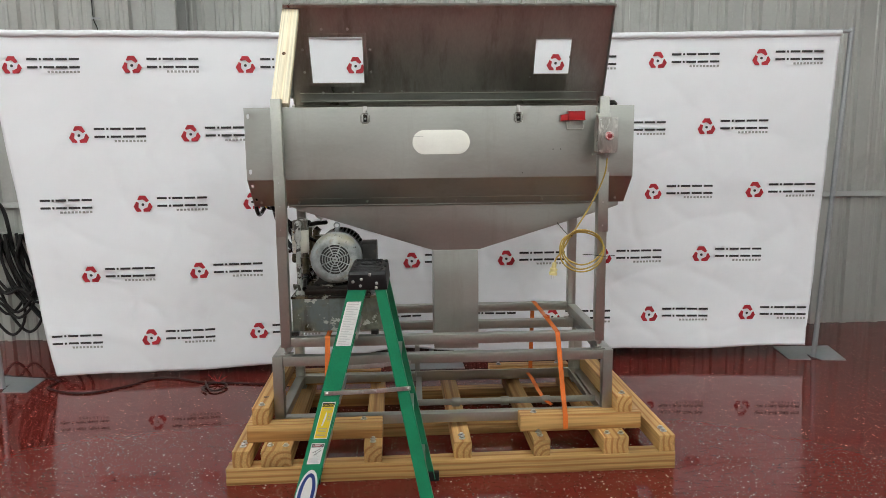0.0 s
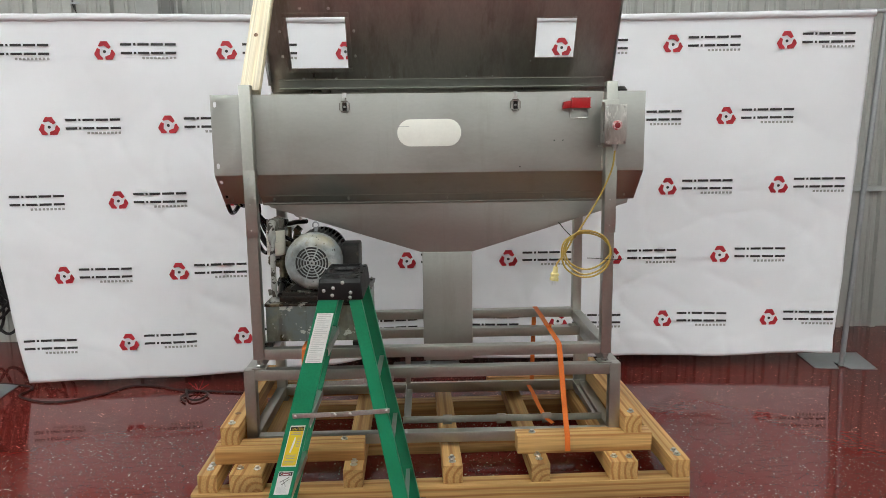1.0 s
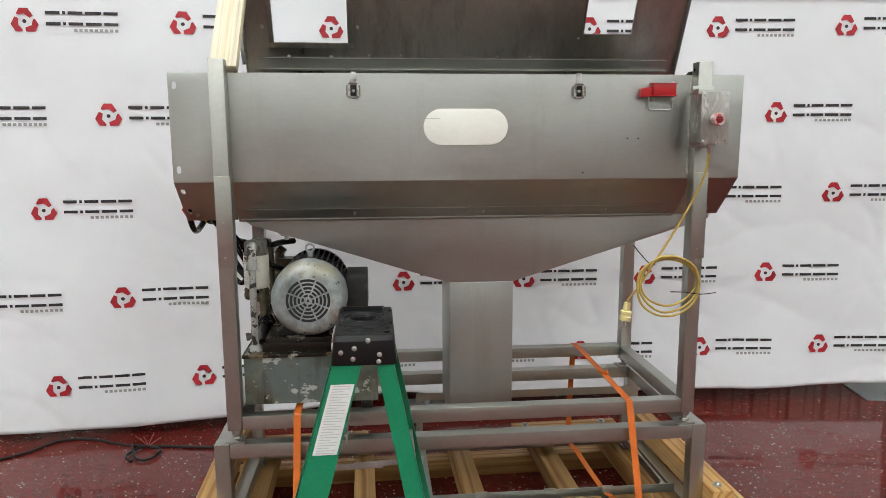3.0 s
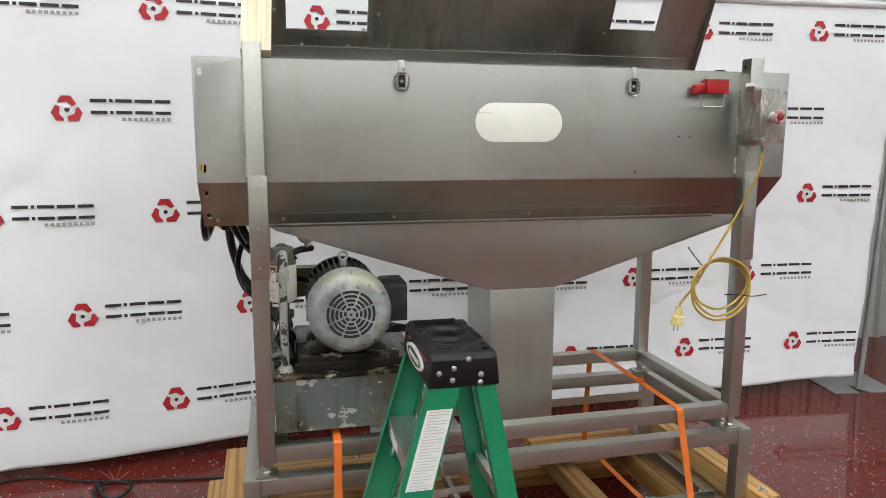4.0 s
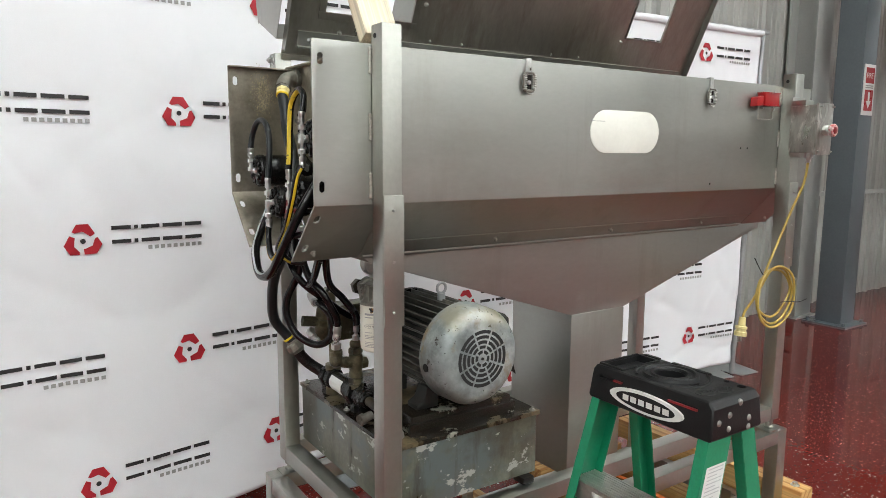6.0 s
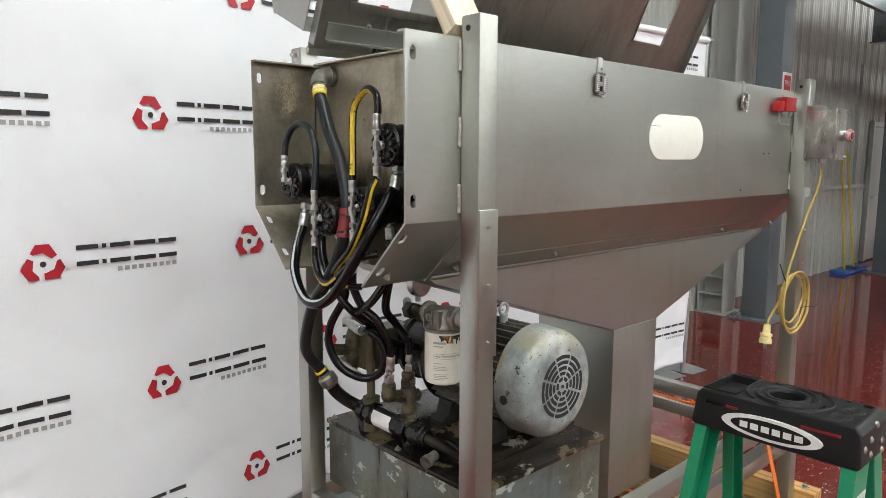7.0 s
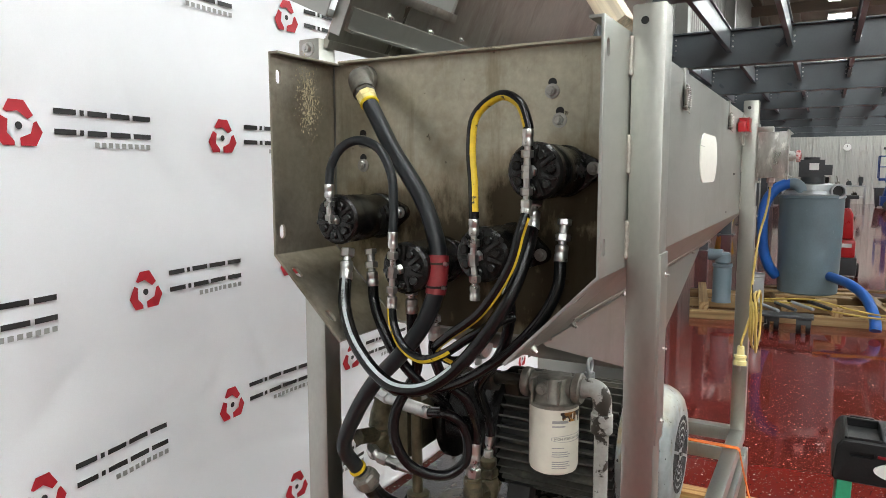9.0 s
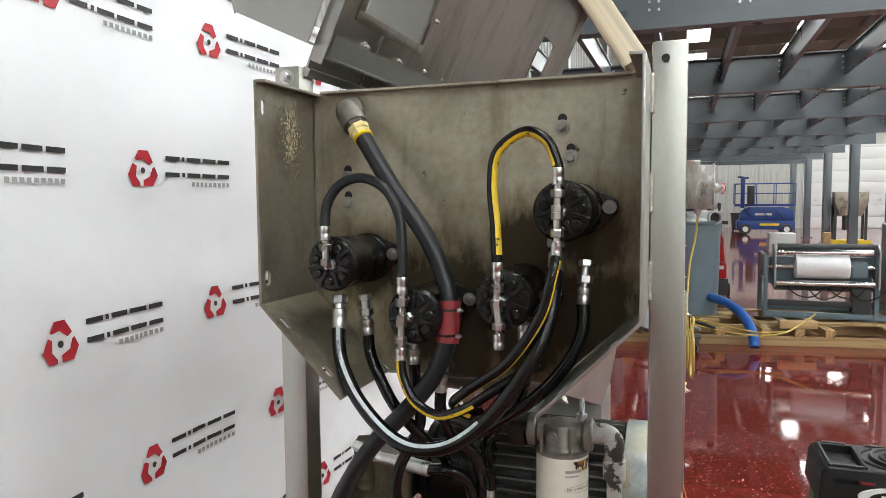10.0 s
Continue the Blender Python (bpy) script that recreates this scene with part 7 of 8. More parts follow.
# emblem plates in black, white and blue, with plain bars in place of lettering
b = B()
n_e = 28
prism(b, [(3.123 + 0.100 * math.cos(2 * math.pi * k / n_e), 1.093 + 0.0235 * math.sin(2 * math.pi * k / n_e)) for k in range(n_e)], "x", -0.2905, -0.278)
em = part("emblem", b, M["white"], cap, "white oval emblem")
b = B()
prism(b, [(3.123 + 0.080 * math.cos(2 * math.pi * k / n_e), 1.093 + 0.0175 * math.sin(2 * math.pi * k / n_e)) for k in range(n_e)], "x", -0.2912, -0.288)
part("emblem_field", b, M["black_plastic"], em)
for k in range(6):
    b = B()
    y = 3.183 - 0.0218 * k
    box(b, -0.2920, -0.290, y - 0.016, y, 1.0865, 1.0995)
    part("emblem_bar", b, M["white"], em, smooth=False)
for y, w in ((3.030, 0.036), (3.205, 0.012)):
    b = B()
    box(b, -0.2872, -0.280, y - w, y + w, 1.1165, 1.1210)
    part("warning_bar", b, M["dark_red"], cap, smooth=False)


def rail_label(z0, z1, f0, f1, material, label, rows, ink):
    """A sticker on the near front rail's web with bars for its small print."""
    def at(f, z):
        w = 0.079 + (1.1 - z) / 1.085 * 0.021
        return (front_x(z) + w * f, near_y(z), z)
    b = B()
    c = [Vector(at(f, z)) + Vector((0, -0.0012, 0)) for f, z in ((f0, z0), (f1, z0), (f1, z1), (f0, z1))]
    b.faces.new([b.verts.new(p) for p in c])
    lab = part("sticker", b, M[material], nr, label, smooth=False)
    for k in range(rows):
        zz = z0 + (z1 - z0) * (k + 0.6) / (rows + 0.4)
        h = (z1 - z0) / rows * 0.30
        b = B()
        b.faces.new([b.verts.new(Vector(at(f, z)) + Vector((0, -0.0022, 0))) for f, z in ((f0 + 0.08, zz), (f1 - (0.1 + 0.2 * (k % 3 == 2)), zz), (f1 - (0.1 + 0.2 * (k % 3 == 2)), zz + h), (f0 + 0.08, zz + h))])
        part("print_bar", b, M[ink], lab, smooth=False)


rail_label(0.815, 1.010, 0.12, 0.90, "white", "white instruction sticker", 26, "fine_print")


def rail_at(f, z, dy):
    """A place on the near front rail's web: f across its width, dy proud of it."""
    return Vector((front_x(z) + (0.079 + (1.1 - z) / 1.085 * 0.021) * f, near_y(z) - dy, z))


def rail_shape(name, pts, dy, material, parent, label=""):
    b = B()
    b.faces.new([b.verts.new(rail_at(f, z, dy)) for f, z in pts])
    return part(name, b, M[material], parent, label, smooth=False)


def rail_rect(name, f0, f1, z0, z1, dy, material, parent, label=""):
    return rail_shape(name, [(f0, z0), (f1, z0), (f1, z1), (f0, z1)], dy, material, parent, label)


# yellow warning sticker with a black heading and a figure among small print
warn = rail_rect("sticker", 0.20, 0.84, 0.396, 0.564, 0.0012, "white", nr, "yellow warning sticker with a white border")
rail_rect("yellow_field", 0.23, 0.81, 0.401, 0.560, 0.0018, "yellow_label", warn)
rail_rect("heading", 0.23, 0.81, 0.543, 0.560, 0.0024, "dark_print", warn)
lv, lf = letters("CAUTION", 1.0)
wide = max(v.x for v in lv)
tall = max(v.y for v in lv)
b = B()
bv = [b.verts.new(rail_at(0.27 + 0.50 * v.x / wide, 0.5465 + 0.0100 * v.y / tall, 0.0030)) for v in lv]
for f in lf:
    b.faces.new([bv[i] for i in f])
part("lettering", b, M["yellow_label"], warn, smooth=False)
rail_shape("pictogram", [(0.40, 0.455), (0.47, 0.455), (0.55, 0.490), (0.56, 0.513), (0.50, 0.520), (0.47, 0.500), (0.44, 0.480)], 0.0024, "white", warn)
for k, (z, f0, f1) in enumerate(((0.534, 0.34, 0.70), (0.527, 0.30, 0.74), (0.512, 0.62, 0.77), (0.505, 0.62, 0.76), (0.498, 0.63, 0.77), (0.491, 0.62, 0.75), (0.484, 0.62, 0.77), (0.477, 0.63, 0.76), (0.443, 0.30, 0.74), (0.436, 0.28, 0.72), (0.429, 0.34, 0.70), (0.418, 0.28, 0.76), (0.411, 0.28, 0.70))):
    rail_rect("print_bar", f0, f1, z, z + 0.0026, 0.0024, "print_grey", warn)
# white sticker with a red oval in a black heading, a falling ladder and small print
dang = rail_rect("sticker", 0.18, 0.80, 0.281, 0.377, 0.0012, "white", nr, "white pictogram sticker")
rail_rect("heading", 0.21, 0.77, 0.358, 0.374, 0.0018, "dark_print", dang)
for rf, rz, dy, key in ((0.235, 0.0072, 0.0024, "white"), (0.215, 0.0060, 0.0030, "red_wrap")):
    rail_shape("heading_oval", [(0.49 + rf * math.cos(2 * math.pi * k / 20), 0.366 + rz * math.sin(2 * math.pi * k / 20)) for k in range(20)], dy, key, dang)
rail_rect("heading_bar", 0.37, 0.61, 0.3640, 0.3680, 0.0036, "white", dang)
for p, q, w in (((0.32, 0.333), (0.66, 0.352), 0.0028), ((0.40, 0.322), (0.70, 0.345), 0.0028), ((0.44, 0.340), (0.50, 0.330), 0.0026), ((0.54, 0.346), (0.59, 0.336), 0.0026), ((0.50, 0.330), (0.44, 0.312), 0.0030), ((0.52, 0.331), (0.60, 0.313), 0.0030)):
    rail_shape("pictogram_line", [(p[0], p[1] - w / 2), (q[0], q[1] - w / 2), (q[0], q[1] + w / 2), (p[0], p[1] + w / 2)], 0.0020, "dark_print", dang)
for k in range(6):
    rail_rect("print_bar", 0.25, 0.73 - 0.06 * (k % 3), 0.287 + 0.0043 * k, 0.2892 + 0.0043 * k, 0.0020, "fine_print", dang)
b = B()


def oval(cf, cz, rf, rz, dy):
    pts_ = []
    for k in range(24):
        q = 2 * math.pi * k / 24
        z = cz + rz * math.sin(q)
        w = 0.079 + (1.1 - z) / 1.085 * 0.021
        pts_.append(Vector((front_x(z) + w * (cf + rf * math.cos(q)), near_y(z) - dy, z)))
    return pts_


b.faces.new([b.verts.new(p) for p in oval(0.5, 0.14, 0.46, 0.115, 0.0012)])
ov = part("oval_sticker", b, M["white"], nr, "white and blue oval sticker", smooth=False)
b = B()
b.faces.new([b.verts.new(p) for p in oval(0.5, 0.14, 0.38, 0.100, 0.0020)])
part("oval_field", b, M["blue_label"], ov, smooth=False)
b = B()
b.faces.new([b.verts.new(p) for p in oval(0.5, 0.14, 0.22, 0.082, 0.0028)])
part("oval_bar", b, M["white"], ov, smooth=False)


# ---- things along the wall ----
# fire sign on the first mezzanine column
sign = thing("fire_sign", (5.43, 5.42, 2.0), "white and red fire extinguisher sign fixed to a column", "sign")
b = B()
box(b, 5.33, 5.53, 5.415, 5.424, 2.00, 2.46)
part("sign_panel", b, M["white"], sign, "white sign panel", 0.002)
b = B()
box(b, 5.355, 5.505, 5.4125, 5.4145, 2.29, 2.43)
part("red_field", b, M["red_plastic"], sign, "red printed field")
b = B()
box(b, 5.355, 5.505, 5.4125, 5.4145, 2.04, 2.23)
part("red_field", b, M["red_plastic"], sign, "red printed field")
bent_letters("lettering", "FIRE", 0.068, lambda x, y: (5.362 + x, 5.4115, 2.336 + y), M["white"], sign)
b = B()
prism(b, [(5.415, 2.21), (5.415, 2.13), (5.385, 2.13), (5.43, 2.06), (5.475, 2.13), (5.445, 2.13), (5.445, 2.21)], "y", 5.4112, 5.4125)
part("arrow", b, M["white"], sign, smooth=False)
for k in range(2):
    b = B()
    box(b, 5.36, 5.50, 5.4132, 5.4150, 2.245 + 0.018 * k, 2.255 + 0.018 * k)
    part("print_bar", b, M["print_grey"], sign, smooth=False)

# blue floor squeegee heads and their yellow handles leaning on the wall
for k, (x, lean) in enumerate(((9.25, 0.10), (9.62, -0.05))):
    mop = thing("dust_mop", (x, 6.0, 0), "blue dust mop with a yellow handle leaning on the wall", "mop", "mops on the wall")
    b = B()
    box(b, x - 0.30, x + 0.30, 5.84, 6.06, 0.0, 0.05)
    part("mop_head", b, M["blue"], mop, "blue mop head", 0.02)
    b = B()
    cyl(b, (x, 5.96, 0.04), (x + lean, 6.15, 1.75), 0.013, 12)
    part("handle", b, M["yellow"], mop, "yellow handle")

# flush service door in the wall cladding, with its alarm boxes
b = B()
box(b, 10.6, 11.6, 6.13, 6.165, 0.02, 2.12)
d1 = solo("door_3", b, M["wall_trim"], "grey-green flush steel door in the wall", "door", kind="structure", bevel=0.006)
for q in ((10.52, 10.595, 0.02, 2.2), (11.605, 11.68, 0.02, 2.2), (10.595, 11.605, 2.125, 2.2)):
    b = B()
    box(b, q[0], q[1], 6.10, 6.165, q[2], q[3])
    part("door_frame", b, M["wall_trim"], d1, "", 0.004)
b = B()
cyl(b, (10.70, 6.13, 1.02), (10.70, 6.07, 1.02), 0.012, 12)
cyl(b, (10.70, 6.075, 1.02), (10.82, 6.075, 1.02), 0.010, 12)
part("door_handle", b, M["zinc"], d1)
for x, z, colr, lab in ((11.95, 2.05, "red_plastic", "red fire alarm box on the wall"), (12.45, 2.05, "white", "pale alarm sounder on the wall"), (11.9, 1.05, "red_plastic", "red fire extinguisher bracket on the wall")):
    b = B()
    box(b, x - 0.09, x + 0.09, 6.06, 6.165, z - 0.11, z + 0.11)
    solo("alarm_box", b, M[colr], lab, "alarm box", bevel=0.01)
for x0, x1, y0, z0, z1 in ((9.9, 9.93, 6.12, 1.25, 3.0), (12.2, 12.23, 6.12, 0.1, 3.0), (11.2, 12.9, 6.08, 1.62, 1.66)):
    b = B()
    box(b, x0, x1, y0, 6.12 if y0 < 6.1 else 6.165, z0, z1)
    solo("conduit", b, M["wall_trim"], "painted conduit fixed to the wall cladding", "conduit", "wall conduits")

# black hoses hung on a bracket at the wall behind the banner
rack = thing("hose_rack", (-3.5, 6.1, 0.2), "bundle of black hoses hung from a wall bracket", "hose rack")
b = B()
box(b, -4.1, -3.05, 6.02, 6.06, 0.90, 0.98)
for x in (-4.0, -3.55, -3.15):
    box(b, x - 0.02, x + 0.02, 6.06, 6.16, 0.90, 0.98)
part("bracket", b, M["tube"], rack, "steel wall bracket", 0.003)
rng = random.Random(3)
for k in range(16):
    x = -3.78 + 0.036 * k + rng.uniform(-0.02, 0.02)
    low = rng.uniform(0.12, 0.45)
    y = 5.95 - 0.02 * (k % 4)
    b = B()
    sweep(b, smooth_path([(x, y, 0.99), (x + rng.uniform(-0.05, 0.05), y - 0.02, 0.75), (x + 0.12 + rng.uniform(-0.06, 0.06), y - 0.03, 0.5), (x + 0.22, y - 0.03, low + 0.12), (x + 0.34, y - 0.02, low), (x + 0.45 + rng.uniform(-0.03, 0.05), y, low + 0.15), (x + 0.40, y + 0.02, 0.6), (x + 0.28, y + 0.02, 0.99)], 5), 0.012, 8)
    part("hanging_hose", b, M["cable"], rack, "black rubber hose")
b = B()
sweep(b, smooth_path([(-3.62, 5.96, 0.9), (-3.60, 5.96, 1.15), (-3.57, 5.96, 1.24), (-3.48, 5.96, 1.25), (-3.42, 5.96, 1.15), (-3.38, 5.96, 0.85)], 6), 0.016, 10)
part("hanging_hose", b, M["cable"], rack, "black rubber hose")
b = B()
box(b, -3.66, -3.60, 5.94, 5.98, 0.98, 1.05)
part("nozzle", b, M["red_wrap"], rack, "dull red nozzle", 0.01)

# thin cable running down the cladding
wire = thing("wall_cable", (-2.62, 6.15, 2.0), "thin dark cable clipped to the ribbed wall cladding", "cable")
b = B()
sweep(b, smooth_path([(-2.625, 6.145, 4.6), (-2.618, 6.145, 3.6), (-2.645, 6.145, 2.85), (-2.615, 6.145, 2.68), (-2.595, 6.145, 2.45), (-2.60, 6.145, 1.3)], 8), 0.0045, 8)
part("cable", b, M["cable"], wire)
for z in (3.6, 2.77):
    b = B()
    box(b, -2.66, -2.59, 6.14, 6.166, z - 0.006, z + 0.006)
    part("cable_clip", b, M["galv"], wire)

# black cable on the floor behind the machine
cab = thing("floor_cable", (-2.0, 4.9, 0), "thin black cable lying on the red floor", "cable")
b = B()
sweep(b, smooth_path([(-3.4, 5.2, 0.007), (-3.0, 5.13, 0.007), (-2.62, 5.02, 0.007), (-2.60, 4.84, 0.007), (-2.30, 4.72, 0.007), (-2.05, 4.86, 0.007), (-1.93, 5.0, 0.007), (-1.75, 4.99, 0.007), (-1.55, 4.90, 0.007), (-1.3, 4.86, 0.007), (-1.0, 4.81, 0.007), (-0.7, 4.78, 0.007)], 8), 0.007, 8)
part("cable", b, M["cable"], cab)
b = B()
sweep(b, smooth_path([(-1.52, 4.90, 0.012), (-1.44, 4.72, 0.014), (-1.37, 4.70, 0.012), (-1.34, 4.80, 0.016), (-1.44, 4.86, 0.014), (-1.50, 4.76, 0.012), (-1.45, 4.68, 0.012)], 6), 0.007, 8)
part("cable_loop", b, M["cable"], cab)
for k in range(4):
    b = B()
    a = 0.5 + k * 0.8
    sweep(b, [Vector((-1.42, 4.86, 0.014)), Vector((-1.42 + 0.07 * math.cos(a), 4.86 + 0.05 * math.sin(a), 0.05 + 0.02 * (k % 2)))], 0.003, 6)
    part("twist_tie", b, M["red_wrap"], cab, "dark red twist tie")

# ---- the drum cart and its pallet beyond ----
PB = Matrix.Translation((6.42, 4.62, 0)) @ Matrix.Rotation(radians(9.0), 4, "Z")
far_pallet = thing("equipment_pallet", (6.9, 3.2, 0), "long low pale pine pallet carrying shop equipment", "pallet")


def far_beam(name, x0, x1, y0, y1, z0, z1):
    along_x = (x1 - x0) >= (y1 - y0)
    length, width, h = (x1 - x0, y1 - y0, z1 - z0) if along_x else (y1 - y0, x1 - x0, z1 - z0)
    b = B()
    box(b, -length / 2, length / 2, -width / 2, width / 2, -h / 2, h / 2)
    soften(b, 0.004)
    c = Vector(((x0 + x1) / 2, (y0 + y1) / 2, (z0 + z1) / 2))
    piece(name, mesh_of(name, b, M["pine_old"]), far_pallet, PB @ Matrix.Translation(c) @ (Matrix.Identity(4) if along_x else Matrix.Rotation(radians(90), 4, "Z")))


for x in (0.0, 0.75, 1.45):
    far_beam("beam", x, x + 0.09, -4.6, 0.0, 0.0, 0.10)
for y in (-0.10, -0.62, -0.95, -1.45, -1.95, -2.3, -2.62, -3.3, -3.9, -4.55):
    far_beam("cross_beam", 0.0, 1.54, y - 0.1, y, 0.101, 0.19)
for x, y0, y1 in ((0.30, -4.5, -2.0), (0.62, -1.75, -0.95), (0.95, -1.85, -0.85), (1.25, -4.5, -0.9)):
    far_beam("deck_board", x, x + 0.14, y0, y1, 0.191, 0.215)
for x, y in ((0.05, -0.35), (0.06, -1.30), (0.04, -2.15), (0.05, -2.35)):
    far_beam("block", x, x + 0.09, y - 0.2, y, 0.191, 0.28)

drum = thing("vacuum_drum", (7.58, 3.47, 0.215), "large grey-blue industrial vacuum drum with blue hose on the pallet", "vacuum")
b = B()
DC = Vector((7.60, 3.46, 0.215))
lathe(b, DC, DC + Vector((0, 0, 1)), [(0, 0), (0, 0.31), (0.012, 0.325), (0.35, 0.335), (0.75, 0.345), (1.13, 0.350), (1.14, 0.36), (1.165, 0.36), (1.17, 0.34), (1.18, 0.0)], 48)
part("drum", b, M["drum"], drum, "grey-blue painted steel drum")
b = B()
lathe(b, DC + Vector((0, 0, 1.165)), DC + Vector((0, 0, 2)), [(0, 0), (0, 0.33), (0.012, 0.335), (0.020, 0.30), (0.055, 0.29), (0.065, 0.26), (0.125, 0.255), (0.14, 0.24), (0.14, 0)], 32)
part("drum_lid", b, M["galv"], drum, "pale grey motor head")
out_c, out_d = Vector((7.38, 3.185, 1.436)), Vector((-0.93, -0.36, 0.0)).normalized()
b = B()
lathe(b, out_c - out_d * 0.22, out_c, [(0, 0), (0, 0.060), (0.19, 0.080), (0.20, 0.088), (0.225, 0.088), (0.225, 0.066), (0.16, 0.058), (0.16, 0)], 28)
part("outlet_pipe", b, M["galv"], drum, "round grey blower outlet")
b = B()
lathe(b, out_c - out_d * 0.035, out_c, [(0, 0), (0, 0.0625), (0.002, 0.0625), (0.002, 0)], 24)
part("outlet_mouth", b, M["slot"], drum)
b = B()
sweep(b, smooth_path([(7.38, 3.690, 1.522), (7.38, 3.64, 1.520), (7.38, 3.585, 1.485), (7.39, 3.552, 1.42), (7.40, 3.545, 1.37)], 6), 0.066, 18)
part("inlet_elbow", b, M["drum"], drum, "grey-blue inlet elbow")
b = B()
path = smooth_path([(7.38, 3.685, 1.522), (7.38, 3.76, 1.505), (7.37, 3.846, 1.450), (7.36, 3.92, 1.34), (7.36, 3.960, 1.20), (7.37, 3.965, 0.95), (7.40, 3.945, 0.72), (7.44, 3.88, 0.52), (7.5, 3.80, 0.40)], 10)
sweep(b, path, 0.062, 18)
part("blue_hose", b, M["blue"], drum, "blue corrugated hose")
b = B()
sweep(b, smooth_path([(7.42, 3.26, 0.45), (7.2, 3.143, 0.440), (6.98, 3.02, 0.415), (6.75, 2.90, 0.34), (6.50, 2.83, 0.22), (6.34, 2.81, 0.12), (6.30, 2.81, 0.062)], 8), 0.055, 16)
part("blue_hose", b, M["blue"], drum, "blue corrugated hose")
b = B()
cyl(b, DC + Vector((0, 0, 1.30)), DC + Vector((0, 0, 1.40)), 0.13, 24, chamfer=0.01)
box(b, DC.x - 0.13, DC.x + 0.13, DC.y - 0.12, DC.y + 0.15, 1.60, 1.80)
box(b, DC.x - 0.10, DC.x + 0.10, DC.y - 0.20, DC.y - 0.12, 1.62, 1.74)
cyl(b, (DC.x, DC.y + 0.02, 1.80), (DC.x, DC.y + 0.02, 1.83), 0.09, 20)
tagged(part("blower_motor", b, M["dark"], drum, "black blower motor"), kind="")
b = B()
box(b, DC.x - 0.136, DC.x - 0.1305, DC.y - 0.06, DC.y + 0.04, 1.68, 1.76)
part("motor_label", b, M["white"], drum)

for (x, y, r, h, colr, lab) in ((6.55, 4.30, 0.105, 0.44, "drum", "grey-blue plastic pipe tee on the pallet"), (6.50, 3.95, 0.095, 0.36, "galv", "dull metal canister standing on the pallet")):
    b = B()
    z0 = 0.19
    lathe(b, (x, y, z0), (x, y, 2), [(0, 0), (0, r), (0.02, r), (0.03, r * 0.96), (h - 0.04, r * 0.96), (h - 0.03, r * 1.03), (h, r * 1.03), (h, r * 0.9), (h - 0.01, 0)], 28)
    can2 = solo("canister", b, M[colr], lab, "canister")
    if colr == "drum":
        b = B()
        cyl(b, (x, y, z0 + h), (x, y, z0 + h + 0.13), r * 0.80, 24, chamfer=0.02)
        cyl(b, (x - 0.02, y, z0 + h + 0.10), (x - 0.02, y + 0.15, z0 + h + 0.10), r * 0.62, 20)
        part("branch_pipe", b, M["drum"], can2)

# castor dolly, brackets and a loose cable in front of the drum
dolly = thing("castor_dolly", (6.33, 3.63, 0), "small black swivel castors under steel brackets by the pallet", "dolly")
for x, y in ((6.18, 3.75), (6.12, 3.45)):
    b = B()
    for dy in (-0.045, 0.045):
        cyl(b, (x - 0.0, y + dy - 0.024, 0.070), (x, y + dy + 0.024, 0.070), 0.070, 24, chamfer=0.006)
    part("castor_wheel", b, M["black_plastic"], dolly, "twin black castor wheels")
    b = B()
    prism(b, [(x - 0.06, 0.10), (x + 0.06, 0.10), (x + 0.05, 0.16), (x - 0.05, 0.16)], "y", y - 0.07, y + 0.07)
    part("castor_fork", b, M["dark"], dolly, "", 0.004)
b = B()
box(b, 6.05, 6.30, 3.36, 3.86, 0.16, 0.185)
part("plate", b, M["dark"], dolly, "", 0.004)
for k in range(5):
    b = B()
    x, y = 6.22 + 0.05 * k, 3.95 - 0.16 * k
    cyl(b, (x - 0.14, y - 0.1, 0.205 + 0.012 * k), (x + 0.12, y + 0.11, 0.225 + 0.012 * k), 0.018, 8)
    part("bracket_arm", b, M["galv"] if k % 2 else M["dark"], dolly, "loose steel arm")
loose = thing("loose_cable", (6.5, 2.9, 0.19), "thin yellow cable strewn over the pallet", "cable")
b = B()
sweep(b, smooth_path([(6.6, 4.0, 0.23), (6.45, 3.5, 0.25), (6.30, 3.15, 0.22), (6.25, 2.8, 0.20), (6.22, 2.55, 0.24), (6.35, 2.35, 0.33), (6.5, 2.2, 0.42)], 8), 0.010, 8)
part("cable", b, M["cord"], loose)
b = B()
sweep(b, smooth_path([(6.7, 3.9, 0.23), (6.5, 3.4, 0.30), (6.38, 3.05, 0.25), (6.32, 2.75, 0.22), (6.40, 2.5, 0.23)], 8), 0.010, 8)
part("cable", b, M["cord"], loose)

# roller machine on the same pallet
press = thing("roller_machine", (7.7, 1.7, 0.215), "blue-grey roller machine with polished rollers on a steel stand", "machine")
for y in (2.57, 1.38):
    b = B()
    prism(b, [(7.45, 0.215), (7.53, 0.215), (7.53, 0.70), (8.1, 0.70), (8.1, 0.215), (8.18, 0.215), (8.18, 0.98), (7.45, 0.98)], "y", y, y + 0.05)
    part("side_frame", b, M["drum"], press, "blue-grey steel side frame", 0.006)
for x in (7.46, 8.11):
    b = B()
    box(b, x, x + 0.06, 0.95, 2.57, 0.10 + 0.12, 0.29)
    part("lower_rail", b, M["drum"], press, "", 0.004)
b = B()
box(b, 7.47, 7.53, 0.95, 2.57, 0.36, 0.43)
part("cross_rail", b, M["dark"], press, "", 0.004)
b = B()
box(b, 7.60, 7.66, 1.43, 2.57, 0.62, 0.95)
part("back_plate", b, M["drum"], press, "blue-grey back plate", 0.004)
